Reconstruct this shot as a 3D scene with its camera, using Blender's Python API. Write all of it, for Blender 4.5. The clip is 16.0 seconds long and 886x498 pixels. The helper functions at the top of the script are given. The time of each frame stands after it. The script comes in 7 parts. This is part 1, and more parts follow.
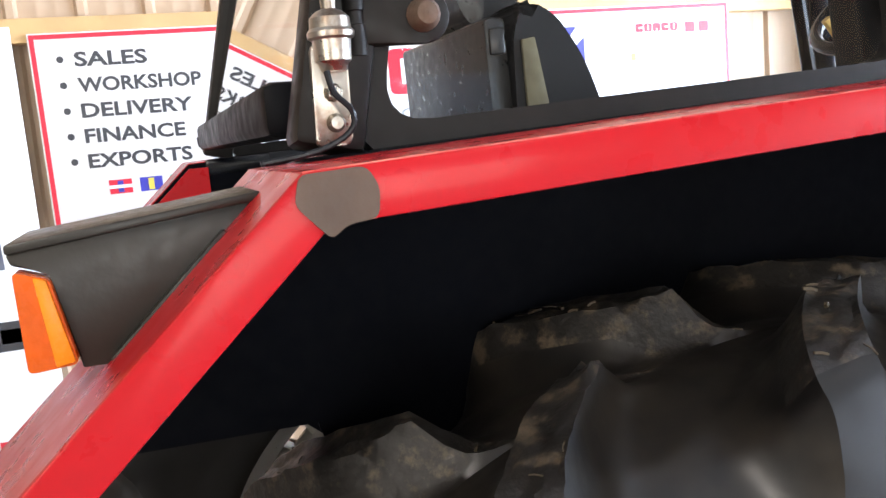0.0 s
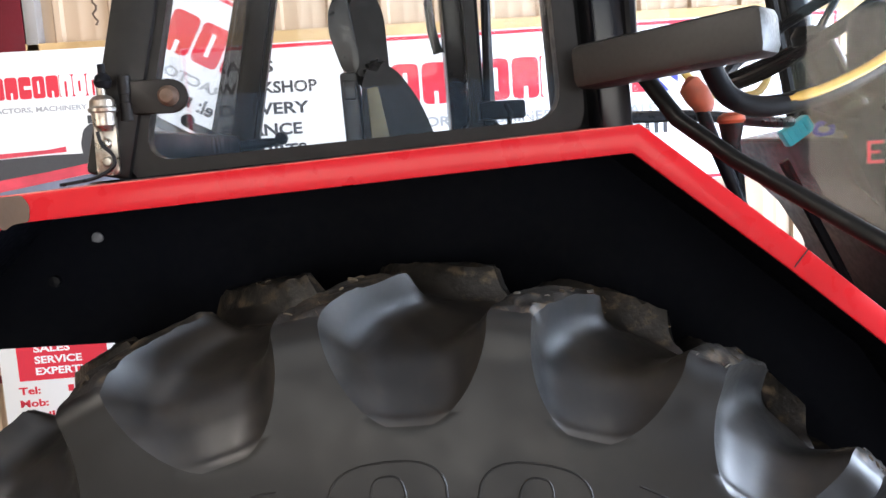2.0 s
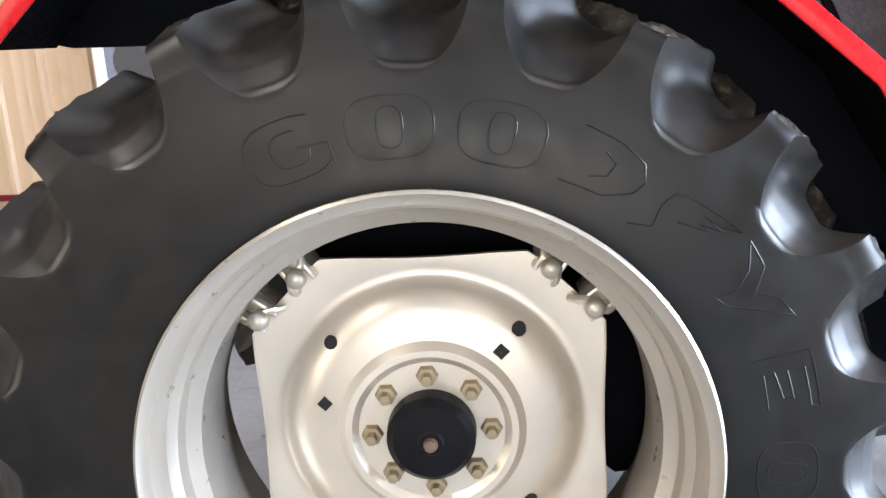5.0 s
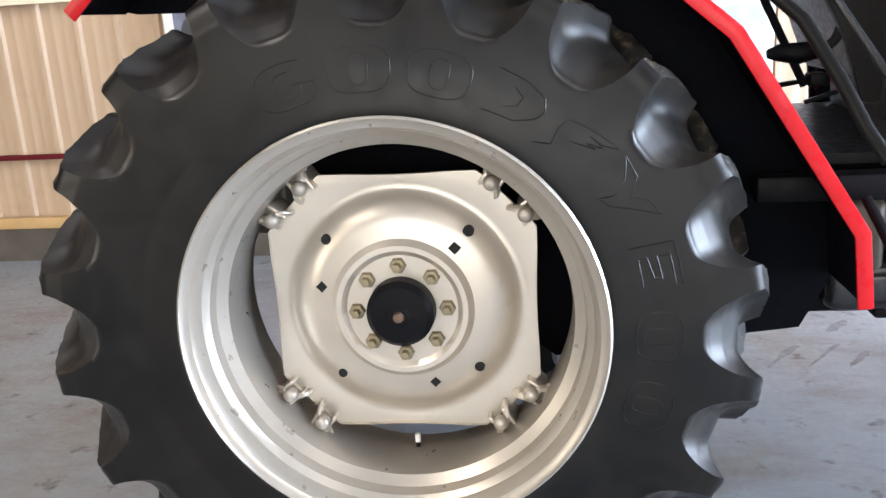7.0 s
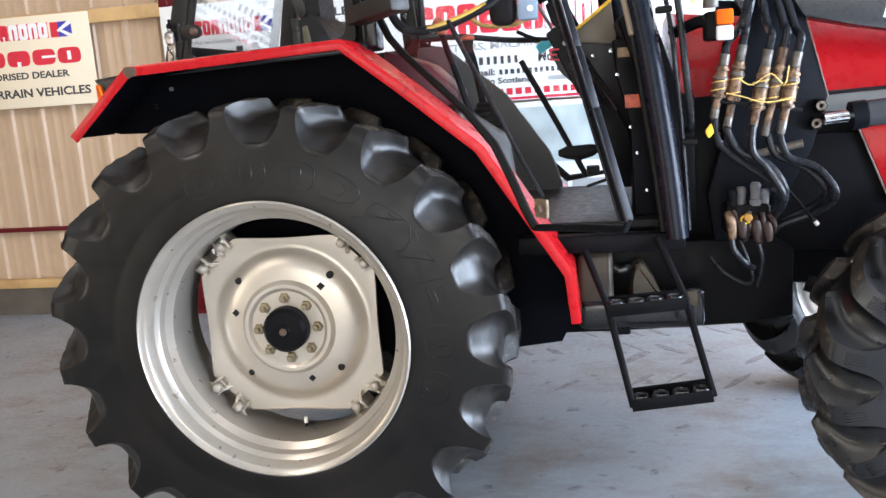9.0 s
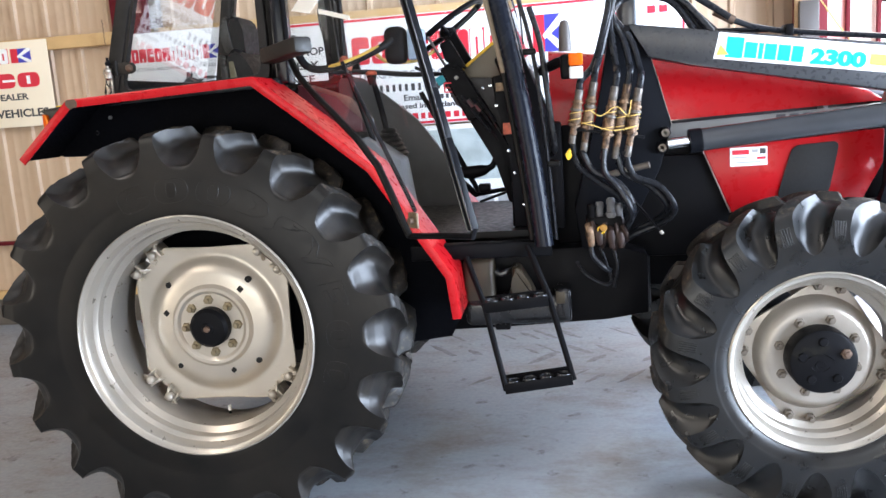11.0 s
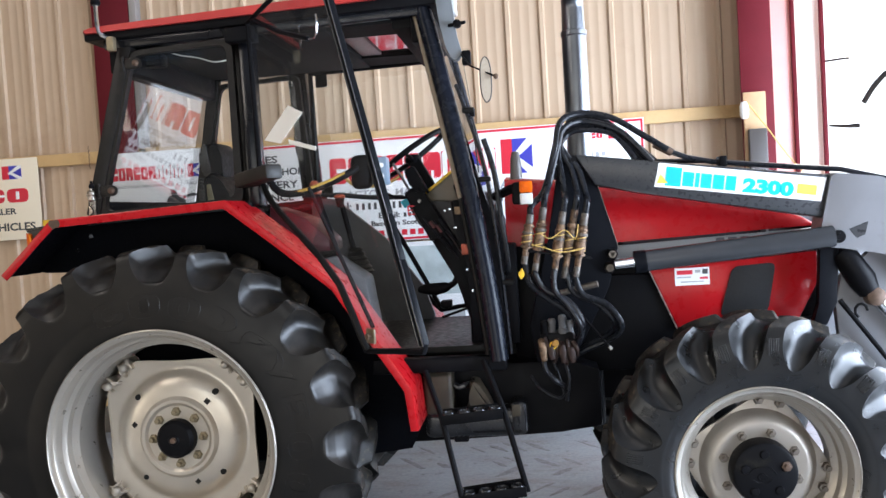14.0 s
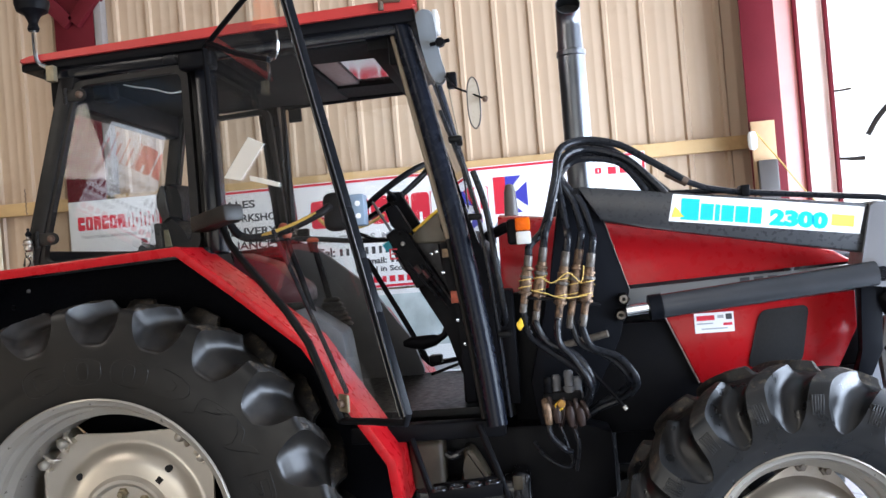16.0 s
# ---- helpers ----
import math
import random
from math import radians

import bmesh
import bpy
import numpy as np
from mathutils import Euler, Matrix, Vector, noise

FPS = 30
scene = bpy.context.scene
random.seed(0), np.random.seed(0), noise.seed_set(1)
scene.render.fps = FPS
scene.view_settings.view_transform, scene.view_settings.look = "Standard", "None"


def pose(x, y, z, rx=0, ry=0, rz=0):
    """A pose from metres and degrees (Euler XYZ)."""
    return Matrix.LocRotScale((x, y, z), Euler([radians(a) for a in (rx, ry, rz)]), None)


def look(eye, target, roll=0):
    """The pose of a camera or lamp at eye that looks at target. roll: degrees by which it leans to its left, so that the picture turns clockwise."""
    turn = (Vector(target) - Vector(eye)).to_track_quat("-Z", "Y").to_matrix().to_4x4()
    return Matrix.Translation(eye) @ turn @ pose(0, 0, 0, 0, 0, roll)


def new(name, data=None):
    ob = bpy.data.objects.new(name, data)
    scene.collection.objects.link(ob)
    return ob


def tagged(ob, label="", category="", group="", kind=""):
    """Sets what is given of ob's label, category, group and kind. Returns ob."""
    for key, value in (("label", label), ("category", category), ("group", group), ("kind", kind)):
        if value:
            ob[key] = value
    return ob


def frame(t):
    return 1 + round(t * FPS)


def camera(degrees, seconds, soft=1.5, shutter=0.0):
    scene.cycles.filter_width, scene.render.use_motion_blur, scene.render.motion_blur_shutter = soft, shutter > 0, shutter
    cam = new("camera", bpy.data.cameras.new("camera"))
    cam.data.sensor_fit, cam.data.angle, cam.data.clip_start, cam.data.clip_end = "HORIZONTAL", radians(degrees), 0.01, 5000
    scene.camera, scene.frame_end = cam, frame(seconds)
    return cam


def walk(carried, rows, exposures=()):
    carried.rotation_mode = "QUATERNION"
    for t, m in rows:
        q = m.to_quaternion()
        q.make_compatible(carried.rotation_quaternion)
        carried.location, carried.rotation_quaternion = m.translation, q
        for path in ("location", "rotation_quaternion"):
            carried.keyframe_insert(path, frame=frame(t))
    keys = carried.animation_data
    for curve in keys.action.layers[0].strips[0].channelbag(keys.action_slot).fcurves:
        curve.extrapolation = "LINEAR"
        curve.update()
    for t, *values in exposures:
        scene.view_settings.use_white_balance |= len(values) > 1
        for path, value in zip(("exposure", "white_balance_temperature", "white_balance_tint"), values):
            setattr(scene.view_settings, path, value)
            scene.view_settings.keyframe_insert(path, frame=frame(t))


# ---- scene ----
cam = camera(55.4, 16.0)
PATH = [
    (0, (-0.513, -1.266, 1.666), (0.122, 0.611, 1.396), -5.1),
    (0.2, (-0.474, -1.334, 1.673), (0.096, 0.562, 1.424), -4.8),
    (0.5, (-0.37, -1.435, 1.703), (0.076, 0.499, 1.454), -4.4),
    (1, (-0.161, -1.542, 1.714), (0.111, 0.429, 1.511), -3.9),
    (1.5, (-0.084, -1.667, 1.705), (0.117, 0.313, 1.502), -4.3),
    (2, (-0.007, -1.764, 1.684), (0.133, 0.215, 1.425), -3.7),
    (2.5, (0.072, -1.808, 1.648), (0.121, 0.168, 1.34), -3.1),
    (3, (0.105, -1.857, 1.611), (0.084, 0.117, 1.29), -2.7),
    (3.5, (0.111, -1.913, 1.563), (0.058, 0.057, 1.222), -2.8),
    (4, (0.101, -1.99, 1.518), (0.031, -0.027, 1.137), -3.5),
    (4.5, (0.092, -2.05, 1.479), (0.021, -0.099, 1.045), -3.3),
    (5, (0.104, -2.09, 1.424), (0.009, -0.155, 0.926), -3.1),
    (5.2, (0.114, -2.107, 1.4), (0.002, -0.183, 0.867), -3.0),
    (7.5, (0.478, -2.748, 1.393), (0.186, -0.843, 0.858), -3.8),
    (8, (0.645, -2.996, 1.437), (0.32, -1.081, 0.96), -4.1),
    (8.5, (0.842, -3.235, 1.47), (0.491, -1.308, 1.067), -3.9),
    (9, (1.034, -3.405, 1.517), (0.693, -1.471, 1.142), -4.0),
    (9.5, (1.131, -3.552, 1.534), (0.796, -1.611, 1.187), -4.1),
    (10, (1.225, -3.649, 1.55), (0.913, -1.704, 1.205), -3.9),
    (12.5, (1.504, -3.943, 1.547), (1.247, -1.982, 1.252), -4.2),
    (13, (1.514, -3.95, 1.557), (1.26, -1.979, 1.329), -4.2),
    (13.5, (1.512, -3.96, 1.571), (1.268, -1.982, 1.411), -4.1),
    (14, (1.513, -3.97, 1.585), (1.278, -1.985, 1.5), -3.5),
    (14.5, (1.507, -3.972, 1.597), (1.279, -1.985, 1.579), -2.7),
    (15, (1.507, -3.955, 1.602), (1.279, -1.969, 1.629), -2.6),
    (15.5, (1.516, -3.809, 1.603), (1.269, -1.825, 1.649), -3.6),
    (16, (1.495, -3.538, 1.575), (1.279, -1.55, 1.596), -4.7),
]
walk(cam, [(t, look(eye, target, roll)) for t, eye, target, roll in PATH],
     [(0.0, 0.92), (0.4, 0.80), (1.0, 0.72), (2.0, 0.76), (3.0, 1.16), (4.0, 1.14), (5.0, 1.08), (7.5, 0.72), (8.5, 0.62), (10.0, 0.46), (12.5, 0.38), (13.0, 0.18), (13.5, 0.06), (14.5, -0.29), (15.2, -0.33), (16.0, -0.14)])

# ---- world, sun, daylight of the openings and added fill lamps ----
world = bpy.data.worlds.new("world")
scene.world = world
world.use_nodes = True
wn, wl = world.node_tree.nodes, world.node_tree.links
sky = wn.new("ShaderNodeTexSky")
sky.sky_type, sky.sun_disc = "NISHITA", False
sky.sun_elevation, sky.sun_rotation = radians(38), radians(25)
wl.new(sky.outputs[0], wn["Background"].inputs[0])
wn["Background"].inputs[1].default_value = 0.15

sun = new("sun", bpy.data.lights.new("sun", "SUN"))
sun.data.energy, sun.data.angle, sun.data.color = 4.0, radians(0.6), (1.0, 0.95, 0.86)
sun.matrix_world = look((3, 8, 7), (0, 0, 0))


def area(name, eye, target, sx, sy, watts, color):
    lamp = new(name, bpy.data.lights.new(name, "AREA"))
    lamp.data.shape, lamp.data.size, lamp.data.size_y = "RECTANGLE", sx, sy
    lamp.data.energy, lamp.data.color = watts, color
    lamp.matrix_world = look(eye, target)
    return lamp


area("daylight_east_door", (5.45, -1.1, 1.50), (0, -1.1, 1.2), 5.2, 2.8, 1080, (0.68, 0.80, 1.0))
# warm lamp added for the left floor and wall; no west opening is seen
area("fill_west", (-6.98, -6.3, 1.45), (-0.5, -1.0, 0.6), 3.6, 2.7, 100, (1.0, 0.86, 0.70))
area("daylight_corner_bay", (4.4, 2.9, 2.0), (2.0, -1.5, 0.2), 2.4, 3.6, 170, (0.86, 0.88, 1.0))
# unseen opening behind the camera, assumed as a frontal source
area("assumed_south_door", (0.5, -8.8, 1.5), (0.5, 0, 1.2), 6.0, 2.9, 165, (1.0, 0.94, 0.88))
# overhead lamps added for fill; the roof is never in view
area("fill_roof_one", (-3.0, -3.8, 4.95), (-2.6, -2.6, 0), 1.0, 6.4, 240, (1.0, 0.91, 0.82))
area("fill_roof_two", (2.2, -5.2, 4.95), (2.2, -4.6, 0), 1.0, 6.4, 45, (1.0, 0.91, 0.82))


# ---- materials ----
def mat(name, color, rough=0.5, metal=0.0, var=0.12, scale=4.0, bump=0.0, bscale=60.0, dirt=None, dirt_at=0.62,
        dirt_scale=3.0, rvar=0.1, coat=0.0, spec=0.4, dirt_soft=0.06, dirt_fine=8):
    m = bpy.data.materials.new(name)
    m.use_nodes = True
    n, l = m.node_tree.nodes, m.node_tree.links
    b = n["Principled BSDF"]
    b.inputs["Metallic"].default_value = metal
    b.inputs["Coat Weight"].default_value = coat
    b.inputs["Coat Roughness"].default_value = 0.08
    b.inputs["Specular IOR Level"].default_value = spec
    co = n.new("ShaderNodeTexCoord")
    big = n.new("ShaderNodeTexNoise")
    big.inputs["Scale"].default_value, big.inputs["Detail"].default_value = scale, 6
    l.new(co.outputs["Object"], big.inputs["Vector"])
    fine = n.new("ShaderNodeTexNoise")
    fine.inputs["Scale"].default_value, fine.inputs["Detail"].default_value = bscale, 4
    l.new(co.outputs["Object"], fine.inputs["Vector"])
    ramp = n.new("ShaderNodeMapRange")
    ramp.inputs["From Min"].default_value, ramp.inputs["From Max"].default_value = 0.25, 0.75
    ramp.inputs["To Min"].default_value, ramp.inputs["To Max"].default_value = 1 - var, 1 + var
    l.new(big.outputs["Fac"], ramp.inputs["Value"])
    mul = n.new("ShaderNodeMix")
    mul.data_type, mul.blend_type = "RGBA", "MULTIPLY"
    mul.inputs["Factor"].default_value = 1
    mul.inputs["A"].default_value = (*color, 1)
    comb = n.new("ShaderNodeCombineColor")
    for k in range(3):
        l.new(ramp.outputs[0], comb.inputs[k])
    l.new(comb.outputs[0], mul.inputs["B"])
    out = mul.outputs["Result"]
    rr = n.new("ShaderNodeMapRange")
    rr.inputs["From Min"].default_value, rr.inputs["From Max"].default_value = 0.3, 0.7
    rr.inputs["To Min"].default_value, rr.inputs["To Max"].default_value = max(0.02, rough - rvar), min(1, rough + rvar)
    l.new(fine.outputs["Fac"], rr.inputs["Value"])
    if dirt:
        dn = n.new("ShaderNodeTexNoise")
        dn.inputs["Scale"].default_value, dn.inputs["Detail"].default_value = dirt_scale, dirt_fine
        dn.inputs["Roughness"].default_value = 0.65
        l.new(co.outputs["Object"], dn.inputs["Vector"])
        dr = n.new("ShaderNodeMapRange")
        dr.inputs["From Min"].default_value, dr.inputs["From Max"].default_value = dirt_at - dirt_soft, dirt_at + 2 * dirt_soft
        l.new(dn.outputs["Fac"], dr.inputs["Value"])
        dm = n.new("ShaderNodeMix")
        dm.data_type = "RGBA"
        l.new(dr.outputs[0], dm.inputs["Factor"])
        l.new(out, dm.inputs["A"])
        dm.inputs["B"].default_value = (*dirt, 1)
        out = dm.outputs["Result"]
    l.new(out, b.inputs["Base Color"])
    l.new(rr.outputs[0], b.inputs["Roughness"])
    if bump:
        bp = n.new("ShaderNodeBump")
        bp.inputs["Strength"].default_value, bp.inputs["Distance"].default_value = bump, 0.002
        l.new(fine.outputs["Fac"], bp.inputs["Height"])
        l.new(bp.outputs[0], b.inputs["Normal"])
    return m


def glass(name, tint, gloss=0.6, film=0.0):
    """A thin pane: clear, with a reflection that grows at grazing angles, and a film of dust."""
    m = bpy.data.materials.new(name)
    m.use_nodes = True
    n, l = m.node_tree.nodes, m.node_tree.links
    n.remove(n["Principled BSDF"])
    tr, gl, mx, fr, pw = (n.new("ShaderNode" + k) for k in ("BsdfTransparent", "BsdfGlossy", "MixShader", "LayerWeight", "MapRange"))
    tr.inputs[0].default_value = (*tint, 1)
    gl.inputs["Roughness"].default_value = 0.02
    fr.inputs[0].default_value = 0.5
    pw.interpolation_type = "SMOOTHERSTEP"
    pw.inputs["From Min"].default_value, pw.inputs["From Max"].default_value = 0.25, 1.0
    pw.inputs["To Min"].default_value, pw.inputs["To Max"].default_value = 0.03, gloss
    l.new(fr.outputs["Facing"], pw.inputs["Value"])
    l.new(pw.outputs[0], mx.inputs[0])
    l.new(tr.outputs[0], mx.inputs[1])
    l.new(gl.outputs[0], mx.inputs[2])
    out = mx
    if film:
        df, m2, nz, mr, co = (n.new("ShaderNode" + k) for k in ("BsdfDiffuse", "MixShader", "TexNoise", "MapRange", "TexCoord"))
        df.inputs[0].default_value = (0.45, 0.43, 0.4, 1)
        nz.inputs["Scale"].default_value, nz.inputs["Detail"].default_value = 5, 8
        l.new(co.outputs["Object"], nz.inputs["Vector"])
        mr.inputs["To Min"].default_value, mr.inputs["To Max"].default_value = film * 0.3, film * 1.7
        l.new(nz.outputs["Fac"], mr.inputs["Value"])
        l.new(mr.outputs[0], m2.inputs[0])
        l.new(mx.outputs[0], m2.inputs[1])
        l.new(df.outputs[0], m2.inputs[2])
        out = m2
    l.new(out.outputs[0], n["Material Output"].inputs[0])
    return m


def glow(name, color, strength):
    m = bpy.data.materials.new(name)
    m.use_nodes = True
    b = m.node_tree.nodes["Principled BSDF"]
    b.inputs["Base Color"].default_value = (*color, 1)
    b.inputs["Emission Color"].default_value = (*color, 1)
    b.inputs["Emission Strength"].default_value = strength
    return m


RED = mat("red_paint", (0.40, 0.0075, 0.0115), 0.30, var=0.08, scale=3, bscale=30, coat=0.13, rvar=0.06, spec=0.16,
          dirt=(0.33, 0.012, 0.014), dirt_at=0.64, dirt_scale=6)
ROOFRED = mat("roof_red", (0.46, 0.035, 0.03), 0.42, var=0.15, scale=5, bscale=40)
BLACK = mat("black_paint", (0.005, 0.005, 0.006), 0.42, var=0.3, scale=6, bscale=40, spec=0.06, dirt=(0.013, 0.014, 0.013), dirt_at=0.70, dirt_scale=9)
PILLAR = mat("pillar_black", (0.006, 0.0065, 0.009), 0.22, var=0.2, scale=8, bscale=25, rvar=0.05, spec=0.28)
RAILP = mat("rail_gloss", (0.006, 0.0065, 0.008), 0.30, var=0.15, scale=8, bscale=25, rvar=0.03, spec=0.06)
BEAD = mat("bead_gloss", (0.02, 0.021, 0.024), 0.14, var=0.1, scale=8, bscale=25, rvar=0.02, spec=0.6)
FPILLAR = mat("front_pillar_paint", (0.008, 0.010, 0.016), 0.27, var=0.15, scale=8, bscale=25, rvar=0.03, spec=0.15)
KNEE = mat("knee_grey", (0.17, 0.17, 0.178), 0.38, var=0.12, scale=5, bscale=50, dirt=(0.13, 0.12, 0.11), dirt_at=0.66, dirt_scale=6)
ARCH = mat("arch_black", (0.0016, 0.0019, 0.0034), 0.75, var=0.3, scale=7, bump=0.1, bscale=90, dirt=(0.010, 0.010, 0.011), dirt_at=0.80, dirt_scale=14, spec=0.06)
DUSTRUB = mat("dusty_rubber", (0.0085, 0.0075, 0.007), 0.46, var=0.3, scale=9, bump=0.05, bscale=60, spec=0.20, dirt=(0.022, 0.018, 0.015), dirt_at=0.60, dirt_scale=7, dirt_soft=0.15)
RUBBER = mat("seal_rubber", (0.006, 0.006, 0.006), 0.4, var=0.2, scale=12, bscale=40, spec=0.13)
TREAD = mat("muddy_tread", (0.014, 0.0125, 0.011), 0.5, var=0.4, scale=14, bump=0.9, bscale=90, dirt=(0.080, 0.060, 0.040), dirt_at=0.565, dirt_scale=38, dirt_soft=0.04)
SCOOP = mat("dusty_scoop_rubber", (0.0068, 0.0062, 0.0059), 0.40, var=0.4, scale=9, bump=0.10, bscale=70, dirt=(0.029, 0.024, 0.0185), dirt_at=0.535, dirt_scale=14, rvar=0.05, dirt_soft=0.14, dirt_fine=3, spec=0.5)
STRAW = mat("dry_straw", (0.055, 0.041, 0.025), 0.7, var=0.5, scale=30)
TYRE = mat("tyre_rubber", (0.0029, 0.0028, 0.0028), 0.375, var=0.35, scale=2.2, bump=0.02, bscale=20, dirt=(0.0165, 0.0136, 0.0104), dirt_at=0.575, dirt_scale=3.0, rvar=0.09, dirt_soft=0.20, dirt_fine=6, spec=0.24)
FTYRE = mat("front_tyre_rubber", (0.0040, 0.0041, 0.0044), 0.33, var=0.35, scale=2.6, bump=0.02, bscale=20, dirt=(0.014, 0.0115, 0.009), dirt_at=0.60, dirt_scale=3.4, rvar=0.09, dirt_soft=0.16, dirt_fine=6, spec=0.42)
WORN = mat("worn_chrome", (0.42, 0.39, 0.34), 0.32, metal=0.9, var=0.3, scale=40, dirt=(0.16, 0.08, 0.04), dirt_at=0.58, dirt_scale=25)
CLAMPTAN = mat("zinc_tan", (0.17, 0.13, 0.08), 0.45, metal=0.4, var=0.35, scale=40, dirt=(0.05, 0.035, 0.02), dirt_at=0.6, dirt_scale=30)
NUTGREY = mat("nut_grey", (0.17, 0.145, 0.12), 0.5, metal=0.5, var=0.3, scale=60)
SILVER = mat("silver_paint", (0.385, 0.35, 0.30), 0.32, metal=0.55, var=0.08, scale=6, bscale=30, rvar=0.05, dirt=(0.35, 0.28, 0.2), dirt_at=0.72, dirt_scale=9)
DISC = mat("disc_silver", (0.55, 0.50, 0.425), 0.34, metal=0.62, var=0.12, scale=5, bscale=25, rvar=0.05, dirt=(0.40, 0.33, 0.25), dirt_at=0.68, dirt_scale=7)
GOLD = mat("zinc_nut", (0.25, 0.205, 0.13), 0.5, metal=0.55, var=0.2, scale=60)
RUST = mat("rusty_steel", (0.12, 0.078, 0.055), 0.65, metal=0.4, var=0.35, scale=40, bump=0.2, bscale=300)
CAST = mat("dark_casting", (0.005, 0.005, 0.006), 0.42, var=0.35, scale=7, bump=0.2, bscale=80, spec=0.08, dirt=(0.028, 0.026, 0.019), dirt_at=0.68, dirt_scale=8)
LOADER = mat("loader_grey", (0.032, 0.033, 0.036), 0.31, var=0.15, scale=4, bscale=50, dirt=(0.12, 0.11, 0.1), dirt_at=0.7, dirt_scale=8)
CYLPAINT = mat("cylinder_paint", (0.036, 0.038, 0.042), 0.24, var=0.12, scale=6, bscale=40, rvar=0.03, spec=0.35)
MAST = mat("mast_black", (0.0052, 0.0058, 0.0078), 0.42, var=0.25, scale=5, bscale=50, spec=0.05)
CHROME = mat("chrome_rod", (0.75, 0.76, 0.78), 0.12, metal=1.0, var=0.04, scale=20)
STEEL = mat("bare_steel", (0.20, 0.195, 0.19), 0.38, metal=1.0, var=0.25, scale=30, rvar=0.08)
STACK = mat("exhaust_steel", (0.165, 0.172, 0.185), 0.33, metal=1.0, var=0.22, scale=5, rvar=0.04, bscale=12)
# near-black that paints the dark of holes, joint and bore
OPENBLACK = mat("opening_black", (0.006, 0.006, 0.006), 0.8)
HOSE = mat("hose_rubber", (0.009, 0.010, 0.013), 0.32, var=0.2, scale=20, bscale=60, spec=0.26)
SLEEVE = mat("dirty_sleeve", (0.13, 0.118, 0.105), 0.45, metal=0.55, var=0.4, scale=50, bump=0.1, bscale=160, dirt=(0.050, 0.034, 0.023), dirt_at=0.56, dirt_scale=35, dirt_soft=0.10)
CAPGREY = mat("valve_cap_grey", (0.115, 0.115, 0.120), 0.5, var=0.25, scale=30)
BRASS = mat("dirty_brass", (0.21, 0.135, 0.085), 0.5, metal=0.6, var=0.5, scale=45, bump=0.2, bscale=200, dirt=(0.035, 0.022, 0.016), dirt_at=0.50, dirt_scale=30)
TWINE = mat("yellow_twine", (0.62, 0.42, 0.12), 0.7, var=0.2, scale=80)
YELLOW = mat("yellow_plastic", (0.75, 0.47, 0.03), 0.45)
ORANGE = mat("orange_lens", (0.62, 0.10, 0.004), 0.30, var=0.25, scale=30, bump=0.25, bscale=120, spec=0.12)
CLEAR = mat("clear_lens", (0.62, 0.61, 0.58), 0.2, var=0.05, coat=0.5)
OLIVE = mat("lamp_bracket_grey", (0.020, 0.018, 0.014), 0.38, var=0.2, scale=9, bump=0.1, bscale=150)
PRIMER = mat("brown_patch", (0.080, 0.048, 0.031), 0.6, var=0.25, scale=20, bump=0.15, bscale=160)
SEAT = mat("seat_vinyl", (0.007, 0.007, 0.008), 0.5, var=0.3, scale=10, spec=0.2)
FDISC = mat("front_disc_silver", (0.40, 0.36, 0.31), 0.38, metal=0.6, var=0.14, scale=5, bscale=25, rvar=0.05, dirt=(0.30, 0.25, 0.19), dirt_at=0.62, dirt_scale=6)
SHELL = mat("seat_shell", (0.012, 0.0115, 0.0115), 0.35, var=0.15, scale=10)
CONSOLE = mat("console_maroon", (0.011, 0.0065, 0.0085), 0.38, var=0.35, scale=6, bscale=60, spec=0.25, dirt=(0.017, 0.011, 0.013), dirt_at=0.66, dirt_scale=5)
TRIMGREY = mat("cab_trim_grey", (0.12, 0.12, 0.125), 0.5, var=0.15, scale=9, bump=0.1, bscale=200)
LINER = mat("headliner_black", (0.007, 0.0065, 0.0065), 0.75, spec=0.15, var=0.25, scale=12, bump=0.2, bscale=240)
HATCH = mat("hatch_trim", (0.30, 0.23, 0.21), 0.5, var=0.12)
BLUE = mat("blue_plug", (0.04, 0.58, 0.72), 0.4)
BOXBLUE = mat("switch_box", (0.20, 0.27, 0.35), 0.42, var=0.12, scale=14)
WHITEP = mat("paper_white", (0.88, 0.87, 0.82), 0.7, var=0.04)
DUSTW = mat("sign_white", (0.86, 0.86, 0.86), 0.45, var=0.03, scale=2, rvar=0.06)
SEALTAN = mat("seal_tan", (0.22, 0.175, 0.12), 0.45, var=0.15)
CREAM = mat("sign_cream", (0.80, 0.70, 0.53), 0.45, var=0.03, scale=2)
SRED = mat("sign_red", (0.66, 0.02, 0.045), 0.45, var=0.05)
SDARK = mat("sign_dark", (0.05, 0.05, 0.055), 0.5, var=0.05)
SGREY = mat("sign_grey", (0.38, 0.38, 0.39), 0.5)
SBLUE = mat("sign_blue", (0.05, 0.05, 0.40), 0.45, var=0.1)
SGREEN = mat("sign_green", (0.08, 0.42, 0.26), 0.45)
SCYAN = mat("decal_cyan", (0.0, 0.50, 0.64), 0.4)
SYELL = mat("decal_yellow", (0.75, 0.62, 0.10), 0.4)
PHOTO = mat("poster_landscape", (0.46, 0.52, 0.52), 0.5, var=0.4, scale=5)
WOOD = mat("purlin_wood", (0.56, 0.36, 0.16), 0.6, var=0.18, scale=3, bump=0.15, bscale=40, dirt=(0.42, 0.25, 0.1), dirt_at=0.6, dirt_scale=4)
